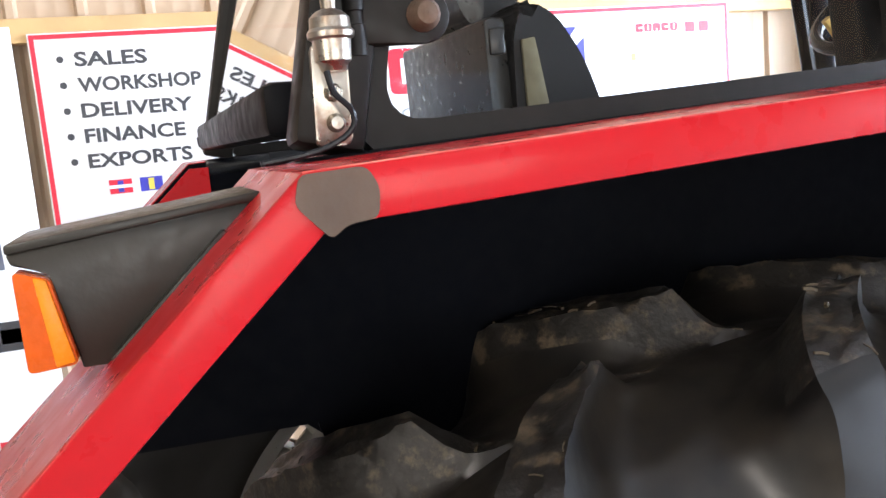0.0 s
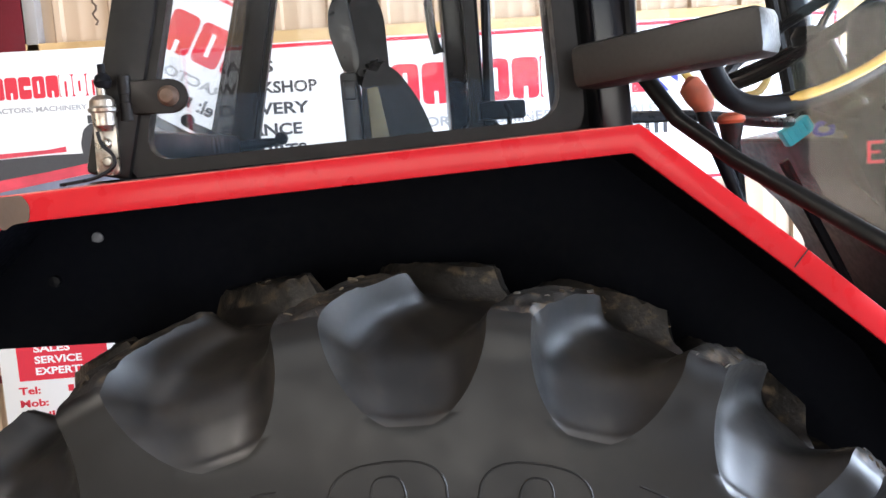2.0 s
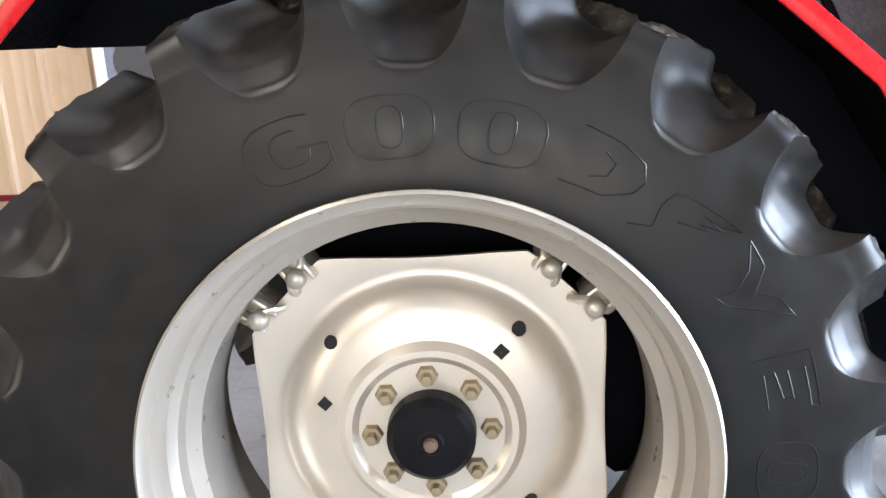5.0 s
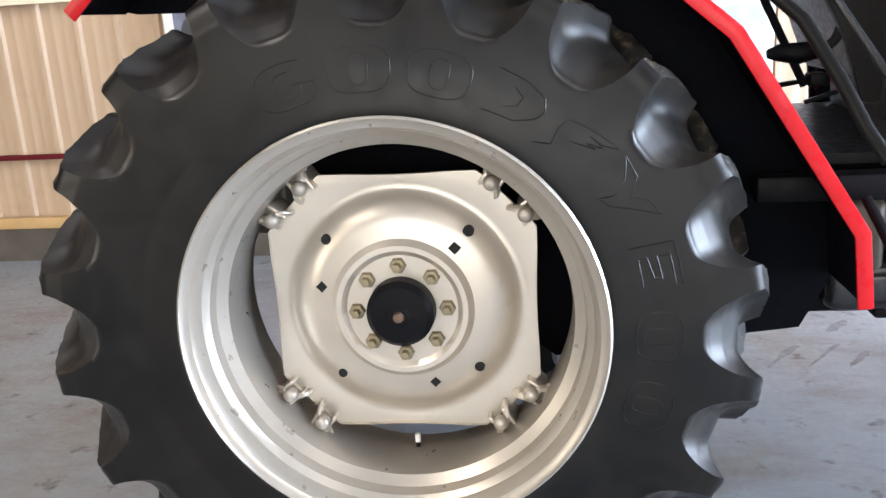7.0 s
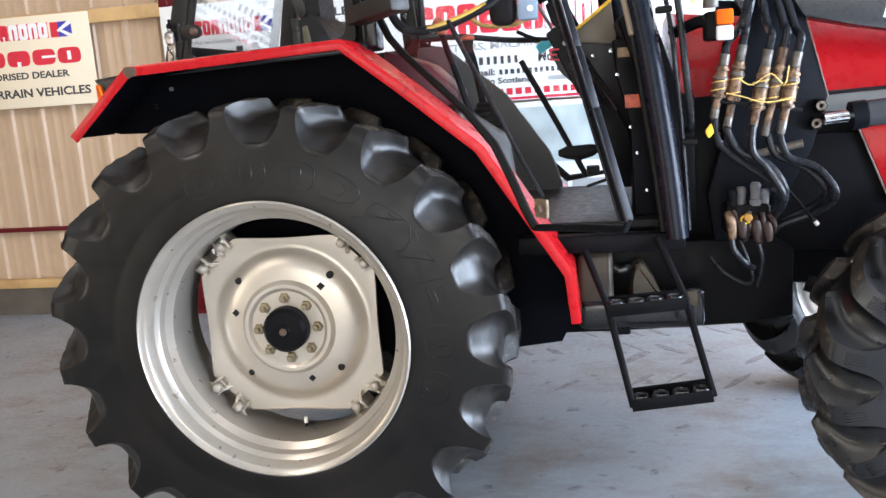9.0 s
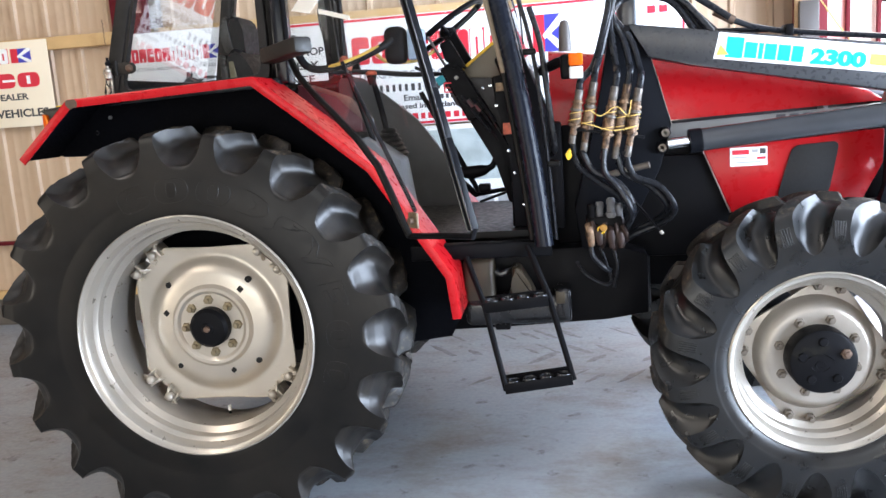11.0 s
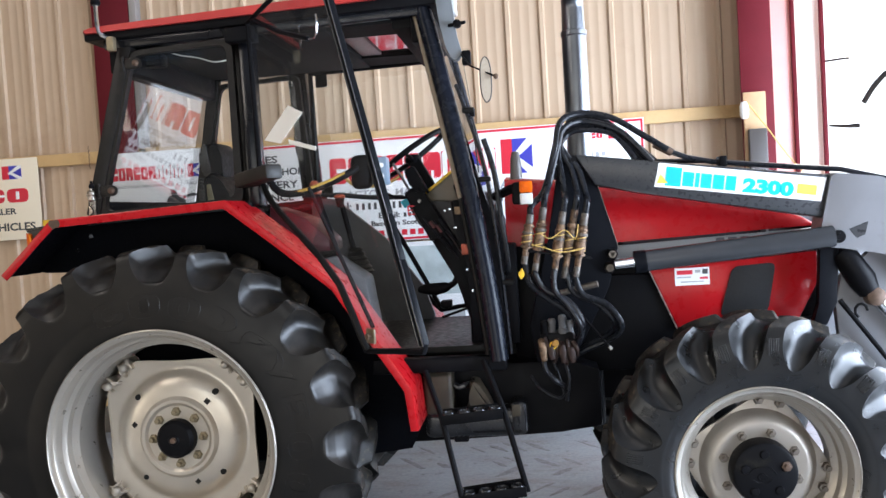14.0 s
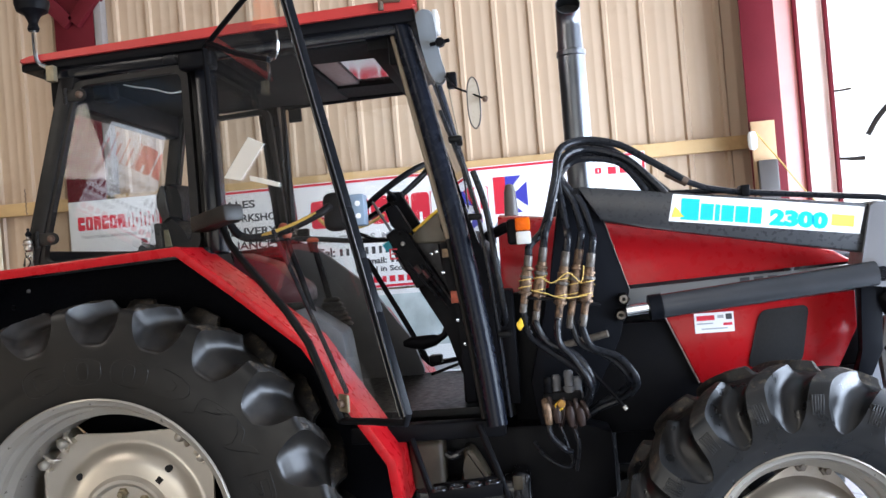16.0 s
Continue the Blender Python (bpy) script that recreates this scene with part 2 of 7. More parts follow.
COLRED = mat("column_red", (0.115, 0.010, 0.015), 0.6, spec=0.12, var=0.16, scale=3, bump=0.08, bscale=90, dirt=(0.10, 0.014, 0.018), dirt_at=0.64)
# unseen walls, kept dark so that gloss and glass reflect little
WALLDULL = mat("unseen_wall_dark", (0.10, 0.085, 0.072), 0.8, var=0.12, scale=1.5, bump=0.05)
CLAD = mat("cladding_beige", (0.53, 0.385, 0.262), 0.5, var=0.05, scale=0.8, bump=0.05, bscale=30, dirt=(0.43, 0.30, 0.20), dirt_at=0.64, dirt_scale=1.4)
DARKW = mat("plinth_dark", (0.10, 0.085, 0.07), 0.8, var=0.25, scale=5, bump=0.2)
ROOFM = mat("roof_sheet", (0.30, 0.29, 0.28), 0.6, var=0.08, scale=1)
PLY = mat("ply_board", (0.48, 0.30, 0.16), 0.6, var=0.15, scale=6)
GREYBOX = mat("grey_box", (0.075, 0.065, 0.06), 0.4)
# red steel with the outdoor sunlight put into its colour as pink
SUNLITRED = mat("sunlit_red_leaf", (0.80, 0.36, 0.32), 0.5, var=0.06)
PALELEAF = mat("pale_leaf", (0.85, 0.68, 0.58), 0.5, var=0.05)
GLASS = glass("cab_glass", (0.97, 0.98, 0.975), film=0.005)
REARGLASS = glass("rear_glass", (0.95, 0.96, 0.95), gloss=1.0, film=0.004)
DUSTY = glass("door_glass", (0.96, 0.975, 0.97), film=0.010)
BACKDROP = glow("bright_outdoors", (0.93, 0.96, 1.0), 2.2)
AMBER = mat("amber_beacon", (0.85, 0.13, 0.01), 0.15, var=0.1, scale=25, coat=0.7)


def concrete():
    """Worn grey floor paint over concrete: broad grey patches, tyre scuffs and brown dirt."""
    m = mat("painted_concrete", (0.275, 0.298, 0.326), 0.42, var=0.16, scale=0.9, bump=0.12, bscale=45, dirt=(0.24, 0.225, 0.205), dirt_at=0.58, dirt_scale=1.8, rvar=0.14, dirt_soft=0.07)
    n, l = m.node_tree.nodes, m.node_tree.links
    b = n["Principled BSDF"]
    src = b.inputs["Base Color"].links[0].from_socket
    co, mp, nz, mr, mx = (n.new("ShaderNode" + k) for k in ("TexCoord", "Mapping", "TexNoise", "MapRange", "Mix"))
    mp.inputs["Scale"].default_value, mp.inputs["Rotation"].default_value = (1.0, 1.9, 1), (0, 0, radians(12))
    l.new(co.outputs["Object"], mp.inputs[0])
    l.new(mp.outputs[0], nz.inputs["Vector"])
    nz.inputs["Scale"].default_value, nz.inputs["Detail"].default_value, nz.inputs["Roughness"].default_value = 1.6, 9, 0.72
    mr.inputs["From Min"].default_value, mr.inputs["From Max"].default_value = 0.47, 0.70
    mr.inputs["To Max"].default_value = 0.85
    l.new(nz.outputs["Fac"], mr.inputs["Value"])
    mx.data_type = "RGBA"
    l.new(mr.outputs[0], mx.inputs["Factor"])
    l.new(src, mx.inputs["A"])
    mx.inputs["B"].default_value = (0.17, 0.145, 0.125, 1)
    spot, sr, sm = (n.new("ShaderNode" + k) for k in ("TexNoise", "MapRange", "Mix"))
    spot.inputs["Scale"].default_value, spot.inputs["Detail"].default_value, spot.inputs["Roughness"].default_value = 9, 6, 0.6
    l.new(co.outputs["Object"], spot.inputs["Vector"])
    sr.inputs["From Min"].default_value, sr.inputs["From Max"].default_value, sr.inputs["To Max"].default_value = 0.61, 0.71, 0.75
    l.new(spot.outputs["Fac"], sr.inputs["Value"])
    sm.data_type = "RGBA"
    l.new(sr.outputs[0], sm.inputs["Factor"])
    l.new(mx.outputs["Result"], sm.inputs["A"])
    sm.inputs["B"].default_value = (0.07, 0.06, 0.055, 1)
    l.new(sm.outputs["Result"], b.inputs["Base Color"])
    return m


FLOOR = concrete()


# ---- mesh helpers ----
def finish(bm, smooth=35):
    bmesh.ops.recalc_face_normals(bm, faces=bm.faces)
    for f in bm.faces:
        f.smooth = True
    me = bpy.data.meshes.new("m")
    bm.to_mesh(me)
    bm.free()
    me.set_sharp_from_angle(angle=radians(smooth))
    return me


def origin_of(ob):
    while ob.parent:
        ob = ob.parent
    return ob.location.copy()


def part(name, bm, material, parent, label="", kind="", at=None, smooth=35):
    """One mesh, given in world coordinates, under a thing or a part; at: a place of its own for shared meshes."""
    me = finish(bm, smooth) if isinstance(bm, bmesh.types.BMesh) else bm
    me.name = name
    if at is None and isinstance(bm, bmesh.types.BMesh):
        me.transform(Matrix.Translation(-origin_of(parent)))
    if not me.materials:
        me.materials.append(material)
    ob = new(name, me)
    ob.parent = parent
    if at is not None:
        ob.location = Vector(at) - origin_of(parent)
    return tagged(ob, label, kind=kind)


def thing(name, loc, label, category, group="", kind=""):
    ob = new(name)
    ob.location = loc
    ob.empty_display_size = 0.1
    return tagged(ob, label, category, group, kind)


def slab(name, bm, material, label, category="", kind="structure"):
    """A top-level mesh of its own."""
    me = finish(bm)
    me.name = name
    me.materials.append(material)
    return tagged(new(name, me), label, category, kind=kind)


def box(x0, x1, y0, y1, z0, z1, bevel=0.0, seg=2, bm=None, m=None):
    b = bmesh.new()
    bmesh.ops.create_cube(b, size=1)
    for v in b.verts:
        v.co = Vector(((x0 + x1) / 2 + v.co.x * (x1 - x0), (y0 + y1) / 2 + v.co.y * (y1 - y0), (z0 + z1) / 2 + v.co.z * (z1 - z0)))
    if bevel:
        bmesh.ops.bevel(b, geom=list(b.edges), offset=bevel, segments=seg, profile=0.5, affect="EDGES")
    if m:
        b.transform(m)
    return merge(bm, b)


def merge(bm, b):
    if bm is None:
        return b
    me = bpy.data.meshes.new("t")
    b.to_mesh(me)
    b.free()
    bm.from_mesh(me)
    bpy.data.meshes.remove(me)
    return bm


def prism(pts, y0, y1, bevel=0.0, seg=2, bm=None):
    """A plate: a polygon of (x, z) between two values of y."""
    b = bmesh.new()
    lo = [b.verts.new((x, y0, z)) for x, z in pts]
    hi = [b.verts.new((x, y1, z)) for x, z in pts]
    b.faces.new(lo)
    b.faces.new(hi[::-1])
    for i in range(len(pts)):
        j = (i + 1) % len(pts)
        b.faces.new((lo[j], lo[i], hi[i], hi[j]))
    if bevel:
        bmesh.ops.bevel(b, geom=list(b.edges), offset=bevel, segments=seg, profile=0.5, affect="EDGES")
    return merge(bm, b)


def rounded(pts, r, n=5):
    """The polygon with its corners rounded."""
    out = []
    for i, p in enumerate(pts):
        p, a, c = Vector(p), Vector(pts[i - 1]), Vector(pts[(i + 1) % len(pts)])
        ra = min(r, (a - p).length * 0.45, (c - p).length * 0.45)
        s, e = p + (a - p).normalized() * ra, p + (c - p).normalized() * ra
        for k in range(n + 1):
            t = k / n
            q = s * (1 - t) ** 2 + p * 2 * t * (1 - t) + e * t * t
            out.append(tuple(q))
    return out


def smooth_path(pts, n=8):
    """A Catmull-Rom curve through the points."""
    P = [Vector(p) for p in pts]
    out = []
    for i in range(len(P) - 1):
        a, b, c, d = P[max(0, i - 1)], P[i], P[i + 1], P[min(len(P) - 1, i + 2)]
        for k in range(n):
            t = k / n
            out.append(0.5 * ((2 * b) + (c - a) * t + (2 * a - 5 * b + 4 * c - d) * t * t + (3 * b - a - 3 * c + d) * t ** 3))
    out.append(P[-1])
    return out


def tube(pts, r, sides=10, bm=None, curve=0, closed=False, flat=1.0):
    """A round bar along the points; curve: steps between points for a smooth run; flat squeezes its second axis."""
    P = smooth_path(pts, curve) if curve else [Vector(p) for p in pts]
    b = bmesh.new()
    rings, ref = [], None
    m = len(P)
    for i, p in enumerate(P):
        a = P[i - 1] if (i or closed) else P[i]
        c = P[(i + 1) % m] if (i < m - 1 or closed) else P[i]
        t = (c - a).normalized()
        if ref is None:
            ref = t.orthogonal().normalized()
        u = (ref - t * ref.dot(t)).normalized()
        ref = u
        w = t.cross(u)
        rr = r[i] if isinstance(r, (list, tuple)) else r
        rings.append([b.verts.new(p + (u * math.cos(k * math.tau / sides) + w * flat * math.sin(k * math.tau / sides)) * rr) for k in range(sides)])
    for i in range(m if closed else m - 1):
        A, C = rings[i], rings[(i + 1) % m]
        for k in range(sides):
            b.faces.new((A[k], A[(k + 1) % sides], C[(k + 1) % sides], C[k]))
    if not closed:
        b.faces.new(rings[0][::-1])
        b.faces.new(rings[-1])
    return merge(bm, b)


def revolve(profile, centre, steps=64, axis="y", closed=False, bm=None):
    """Turns (radius, along) round an axis through the centre; along counts in the axis's direction."""
    b = bmesh.new()
    cx, cy, cz = centre
    rings = []
    for r, d in profile:
        ring = []
        for k in range(steps):
            a = k * math.tau / steps
            if axis == "y":
                ring.append(b.verts.new((cx + r * math.cos(a), cy + d, cz + r * math.sin(a))))
            else:
                ring.append(b.verts.new((cx + r * math.cos(a), cy + r * math.sin(a), cz + d)))
        rings.append(ring)
    n = len(rings)
    for i in range(n if closed else n - 1):
        A, C = rings[i], rings[(i + 1) % n]
        for k in range(steps):
            b.faces.new((A[k], A[(k + 1) % steps], C[(k + 1) % steps], C[k]))
    if not closed:
        if profile[0][0] > 1e-4:
            b.faces.new(rings[0][::-1])
        if profile[-1][0] > 1e-4:
            b.faces.new(rings[-1])
    return merge(bm, b)


def band(upper, lower, y0, y1, bm=None):
    """A folded strip: two open lines of (x, z), joined piece by piece, between two values of y."""
    b = bmesh.new()
    rows = [[b.verts.new((x, y, z)) for x, z in line] for line, y in ((upper, y0), (upper, y1), (lower, y1), (lower, y0))]
    n = len(upper)
    for R, S in zip(rows, rows[1:] + rows[:1]):
        for i in range(n - 1):
            b.faces.new((R[i], R[i + 1], S[i + 1], S[i]))
    b.faces.new([r[0] for r in rows])
    b.faces.new([r[-1] for r in rows][::-1])
    return merge(bm, b)


def bar(p, q, w, h, bevel=0.003, bm=None, up=(0, 1, 0)):
    """A square bar from p to q, w wide across and h along up."""
    p, q = Vector(p), Vector(q)
    t = (q - p).normalized()
    s = t.cross(Vector(up)).normalized()
    u = s.cross(t)
    m = Matrix((s, t, u)).transposed().to_4x4()
    m.translation = (p + q) / 2
    return box(-w / 2, w / 2, -(q - p).length / 2, (q - p).length / 2, -h / 2, h / 2, bevel, 2, bm, m)


def text_mesh(text, weight=0.028):
    cu = bpy.data.curves.new("t", "FONT")
    cu.body, cu.extrude, cu.resolution_u = text, 0.01, 3
    cu.offset = weight
    ob = bpy.data.objects.new("t", cu)
    scene.collection.objects.link(ob)
    me = bpy.data.meshes.new_from_object(ob.evaluated_get(bpy.context.evaluated_depsgraph_get()))
    bpy.data.objects.remove(ob)
    bpy.data.curves.remove(cu)
    co = np.empty(len(me.vertices) * 3)
    me.vertices.foreach_get("co", co)
    return me, co.reshape(-1, 3)


def letters(name, text, x, z, w, h, y, material, parent, depth=0.0015, label="", weight=0.028):
    """Words on an upright board that faces -y, each letter a part where it is large, else each word: left end, baseline, whole width and cap height."""
    full, co = text_mesh(text, weight)
    x0, x1 = co[:, 0].min(), co[:, 0].max()
    bpy.data.meshes.remove(full)
    big = h > 0.03
    made = []
    for k, ch in enumerate(text):
        if ch == " " or (not big and k and text[k - 1] != " "):
            continue
        word = ch if big else text[k:].split(" ")[0]
        before, co = text_mesh(text[:k + len(word)], weight)
        end = co[:, 0].max()
        bpy.data.meshes.remove(before)
        me, co = text_mesh(word, weight)
        at = co[:, 0] - co[:, 0].max() + end
        out = np.empty_like(co)
        out[:, 0] = x + (at - x0) / (x1 - x0) * w
        out[:, 2] = z + co[:, 1] / 0.7 * h
        out[:, 1] = y - np.where(co[:, 2] > 0, depth, -0.0005)
        me.vertices.foreach_set("co", (out - np.array(origin_of(parent))).ravel())
        me.materials.clear()
        made.append(part("letter" if big else name, me, material, parent, label))
    return made


# ---- the shed ----
slab("floor", box(-7, 5.5, -9, 2.45, -0.15, 0.0), FLOOR, "worn grey painted concrete workshop floor with dirt and tyre scuffs", "floor")
ground = bmesh.new()
bmesh.ops.create_grid(ground, x_segments=4, y_segments=4, size=300, matrix=Matrix.Translation((0, 0, -0.16)))
slab("ground", ground, mat("yard_concrete", (0.4, 0.4, 0.39), 0.8, var=0.15, scale=0.6, bump=0.2), "pale concrete yard outside the shed", "ground")

scuff = mat("floor_scuff", (0.175, 0.168, 0.165), 0.6, var=0.35, scale=16, bump=0.05, dirt=(0.27, 0.28, 0.30), dirt_at=0.53, dirt_scale=22, dirt_soft=0.10)
marks = thing("tyre_marks", (1.4, 1.0, 0.0), "dark slanted tyre tread marks on the grey floor", "floor marks")
rng = random.Random(4)
for k in range(22):
    for y0, d in ((0.62, 1), (0.98, 1), (1.18, -1), (1.50, -1)):
        x = 0.72 + k * 0.155 + rng.uniform(-0.03, 0.03)
        if rng.random() < 0.38:
            continue
        l_, w_ = rng.uniform(0.10, 0.24), rng.uniform(0.022, 0.055)
        b = bmesh.new()
        edge_a, edge_b = [], []
        for i in range(6):                                   # a smear that narrows to both ends
            q = i / 5
            half = w_ * (0.25 + 0.75 * math.sin(math.pi * (0.12 + 0.76 * q))) * rng.uniform(0.35, 0.65)
            px, py = x + d * l_ * 0.75 * q, y0 + l_ * q
            edge_a.append((px - half, py + rng.uniform(-0.01, 0.01)))
            edge_b.append((px + half, py + rng.uniform(-0.01, 0.01)))
        pts = edge_a + edge_b[::-1]
        b.faces.new([b.verts.new((px, py, 0.0012)) for px, py in pts][::-1])
        ext = bmesh.ops.extrude_face_region(b, geom=list(b.faces))
        bmesh.ops.translate(b, verts=[v for v in ext["geom"] if isinstance(v, bmesh.types.BMVert)], vec=(0, 0, -0.0012))
        bmesh.ops.recalc_face_normals(b, faces=list(b.faces))
        part("mark", b, scuff, marks)


def cladding(x0, x1, y, z0, z1):
    """Ribbed sheet seen from inside: flat pans, narrow ribs that stand 20 mm proud, and two faint swages in each pan."""
    b = bmesh.new()
    pitch, first = 0.2525, 1.343
    xs = []
    k = math.floor((x0 - first) / pitch)
    while first + k * pitch < x1 + pitch:
        c = first + k * pitch
        for dx, dy in ((-0.026, 0), (-0.013, -0.020), (0.013, -0.020), (0.026, 0), (0.080, 0), (0.087, -0.002), (0.099, -0.002), (0.106, 0), (0.150, 0),
                       (0.157, -0.002), (0.169, -0.002), (0.176, 0)):
            if x0 <= c + dx <= x1:
                xs.append((c + dx, dy))
        k += 1
    xs = [(x0, 0)] + xs + [(x1, 0)]
    lo = [b.verts.new((x, y + dy, z0)) for x, dy in xs]
    hi = [b.verts.new((x, y + dy, z1)) for x, dy in xs]
    lo2 = [b.verts.new((x, y + dy + 0.006, z0)) for x, dy in xs]
    hi2 = [b.verts.new((x, y + dy + 0.006, z1)) for x, dy in xs]
    for i in range(len(xs) - 1):
        b.faces.new((lo[i], lo[i + 1], hi[i + 1], hi[i]))
        b.faces.new((lo2[i + 1], lo2[i], hi2[i], hi2[i + 1]))
        b.faces.new((hi[i], hi[i + 1], hi2[i + 1], hi2[i]))
        b.faces.new((lo2[i], lo2[i + 1], lo[i + 1], lo[i]))
    return b


wall_n = slab("wall_north", cladding(-7, 3.06, 2.40, 0.0, 5.0), CLAD, "beige ribbed metal cladding wall behind the tractor", "wall")
# unseen walls and roof that bound the light; their openings suit the lamps
ww = box(-7.15, -7.0, -4.2, 2.45, 0, 5)
box(-7.15, -7.0, -8.998, -8.4, 0, 5, bm=ww)
box(-7.15, -7.0, -8.4, -4.2, 2.9, 5, bm=ww)
slab("wall_west", ww, WALLDULL, "unseen dark shed end wall with an opening for the west fill", "wall")
sw = box(-7, -2.6, -9.15, -9.0, 0, 5)
box(3.6, 5.5, -9.15, -9.0, 0, 5, bm=sw)
box(-2.6, 3.6, -9.15, -9.0, 4.1, 5, bm=sw)
slab("wall_south", sw, WALLDULL, "unseen dark shed wall with an assumed wide doorway", "wall")
ew = box(5.5, 5.65, -9, -3.8, 0, 5)
box(5.5, 5.65, 1.6, 2.4, 0, 5, bm=ew)
box(5.5, 5.65, -3.8, 1.6, 3.7, 5, bm=ew)
slab("wall_east", ew, CLAD, "unseen beige shed end wall with the daylight doorway", "wall")
rf = box(-7.15, -3.5, -9.15, 2.5, 5.0, 5.1)
box(-2.5, 1.7, -9.15, 2.5, 5.0, 5.1, bm=rf)
box(2.7, 5.65, -9.15, 2.5, 5.0, 5.1, bm=rf)
box(-3.5, -2.5, -9.15, -7.0, 5.0, 5.1, bm=rf)
box(-3.5, -2.5, -0.6, 2.5, 5.0, 5.1, bm=rf)
box(1.7, 2.7, -9.15, -8.4, 5.0, 5.1, bm=rf)
box(1.7, 2.7, -2.0, 2.5, 5.0, 5.1, bm=rf)
slab("ceiling", rf, ROOFM, "unseen grey shed roof with two openings for fill lamps", "roof")

# rails on the wall
slab("trim", box(-7, 3.0, 2.31, 2.372, 2.140, 2.232, 0.004), WOOD, "pale timber purlin along the cladding wall", "purlin")
slab("trim_2", box(-7, 3.0, 2.335, 2.372, 0.655, 0.685, 0.003), COLRED, "thin dark red rail along the wall", "rail")
slab("trim_3", box(-7, 3.0, 2.33, 2.372, 0.215, 0.285, 0.004), WOOD, "pale timber plank low on the wall", "plank")
slab("baseboard", box(-7, 3.0, 2.345, 2.372, 0.0, 0.213), DARKW, "dark dirty kicker board at the wall foot", "kicker board")


def column(name, x0, x1, y0, y1, label):
    """A rolled steel column: two flanges and a web, with a base plate."""
    b = box(x0, x1, y0, y0 + 0.014, 0.0, 5.0, 0.002)
    box(x0, x1, y1 - 0.014, y1, 0.0, 5.0, 0.002, bm=b)
    box((x0 + x1) / 2 - 0.006, (x0 + x1) / 2 + 0.006, y0 + 0.013, y1 - 0.013, 0, 5.0, bm=b)
    box(x0 - 0.05, x1 + 0.05, y0 - 0.05, y1, 0, 0.02, bm=b)
    return slab(name, b, COLRED, label, "steel column")


column("column_1", -1.866, -1.565, 2.308, 2.396, "dark red painted steel column behind the cab")
column("column_2", 2.93, 3.145, 2.10, 2.44, "dark red painted steel column beside the open bay")
kb = bar((-1.73, 2.3, 3.50), (-2.75, 2.3, 4.6), 0.10, 0.08, bm=None)
bar((-1.70, 2.3, 3.50), (-0.75, 2.3, 4.6), 0.10, 0.08, bm=kb)
slab("trim_4", kb, COLRED, "dark red steel knee braces at the column head", "brace")
slab("trim_5", box(-1.560, -1.505, 2.31, 2.396, 0, 5.0, 0.003), mat("grey_post", (0.3, 0.27, 0.25), 0.6), "grey steel post beside the red column", "post")

# things on the right-hand column
cab_box = thing("junction_box", (3.02, 2.08, 1.70), "grey electrical box on a plywood board on the column", "electrical box")
part("backboard", box(2.935, 3.085, 2.075, 2.095, 1.62, 2.285, 0.003), PLY, cab_box, "brown plywood board")
part("box_body", prism(rounded([(2.955, 1.64), (3.075, 1.64), (3.075, 2.03), (2.955, 2.03)], 0.01, 3), 2.03, 2.074, 0.004), GREYBOX, cab_box, "grey enclosure")
alarm = thing("wall_float", (2.93, 2.05, 2.20), "off-white rounded plastic float hanging on a cord", "float")
part("float_body", revolve([(0.001, -0.062), (0.020, -0.055), (0.029, -0.032), (0.029, 0.032), (0.020, 0.055), (0.001, 0.062)], (2.93, 2.04, 2.16), 20, "z"), WHITEP, alarm)
part("cord", tube([(2.95, 2.03, 2.21), (3.05, 1.95, 2.03), (3.16, 1.88, 1.83), (3.30, 1.8, 1.62)], 0.004, 6, curve=4), TWINE, alarm, "pale cord")

# outdoors, past the column
leaf = thing("sliding_door", (3.3, 2.75, 0), "open sliding door leaf with red edge trims, sunlit red painted pink", "door")
# pink colour stands in for sunlight on this red leaf
part("leaf", box(3.20, 3.50, 2.78, 2.83, -0.15, 4.6), SUNLITRED, leaf, "red leaf with its sunlit brightness put in as pink")
part("leaf_return", box(3.505, 3.70, 2.80, 2.83, -0.15, 4.6), PALELEAF, leaf, "pale cream edge of the leaf")
for xx in (3.465, 3.675):
    part("edge_trim", box(xx, xx + 0.03, 2.745, 2.779, -0.15, 4.6, 0.004), COLRED, leaf, "red edge trim")
slab("backdrop", box(-30, 60, 40, 40.2, -0.16, 30), BACKDROP, "bright hazy daylight outside the shed", "backdrop")
# near-white colour carries the outdoor glare on the machine
GLAREPALE = mat("glare_machine", (0.80, 0.82, 0.84), 0.5, var=0.08)
plough = thing("farm_implement", (5.2, 6.0, -0.16), "farm sprayer in the yard, glare put in as near-white colour", "sprayer")
part("tank", revolve([(0.001, -0.55), (0.22, -0.50), (0.36, -0.30), (0.40, 0.0), (0.36, 0.30), (0.20, 0.50), (0.001, 0.55)], (5.85, 6.0, 2.20), 28), GLAREPALE, plough, "pale rounded tank")
part("boom", tube([(4.74, 6.0, 3.02), (5.02, 6.0, 3.04)], 0.014, 8), GREYBOX, plough, "thin dark boom tip")
part("nozzle_pipe", tube([(4.78, 6.0, 2.30), (4.98, 6.0, 2.28), (5.10, 6.0, 2.28)], [0.012, 0.02, 0.026], 10), GREYBOX, plough, "dark pipe fitting")
part("frame", bar((5.85, 6.0, -0.16), (5.85, 6.0, 1.90), 0.10, 0.10), GLAREPALE, plough, "pale steel stand")
part("guard", tube([(5.12, 5.9, 2.52), (5.24, 5.9, 2.70), (5.42, 5.9, 2.86), (5.7, 5.9, 2.94)], 0.03, 10, curve=4), GREYBOX, plough, "dark curved guard")

# ---- signs ----
SY = 2.300


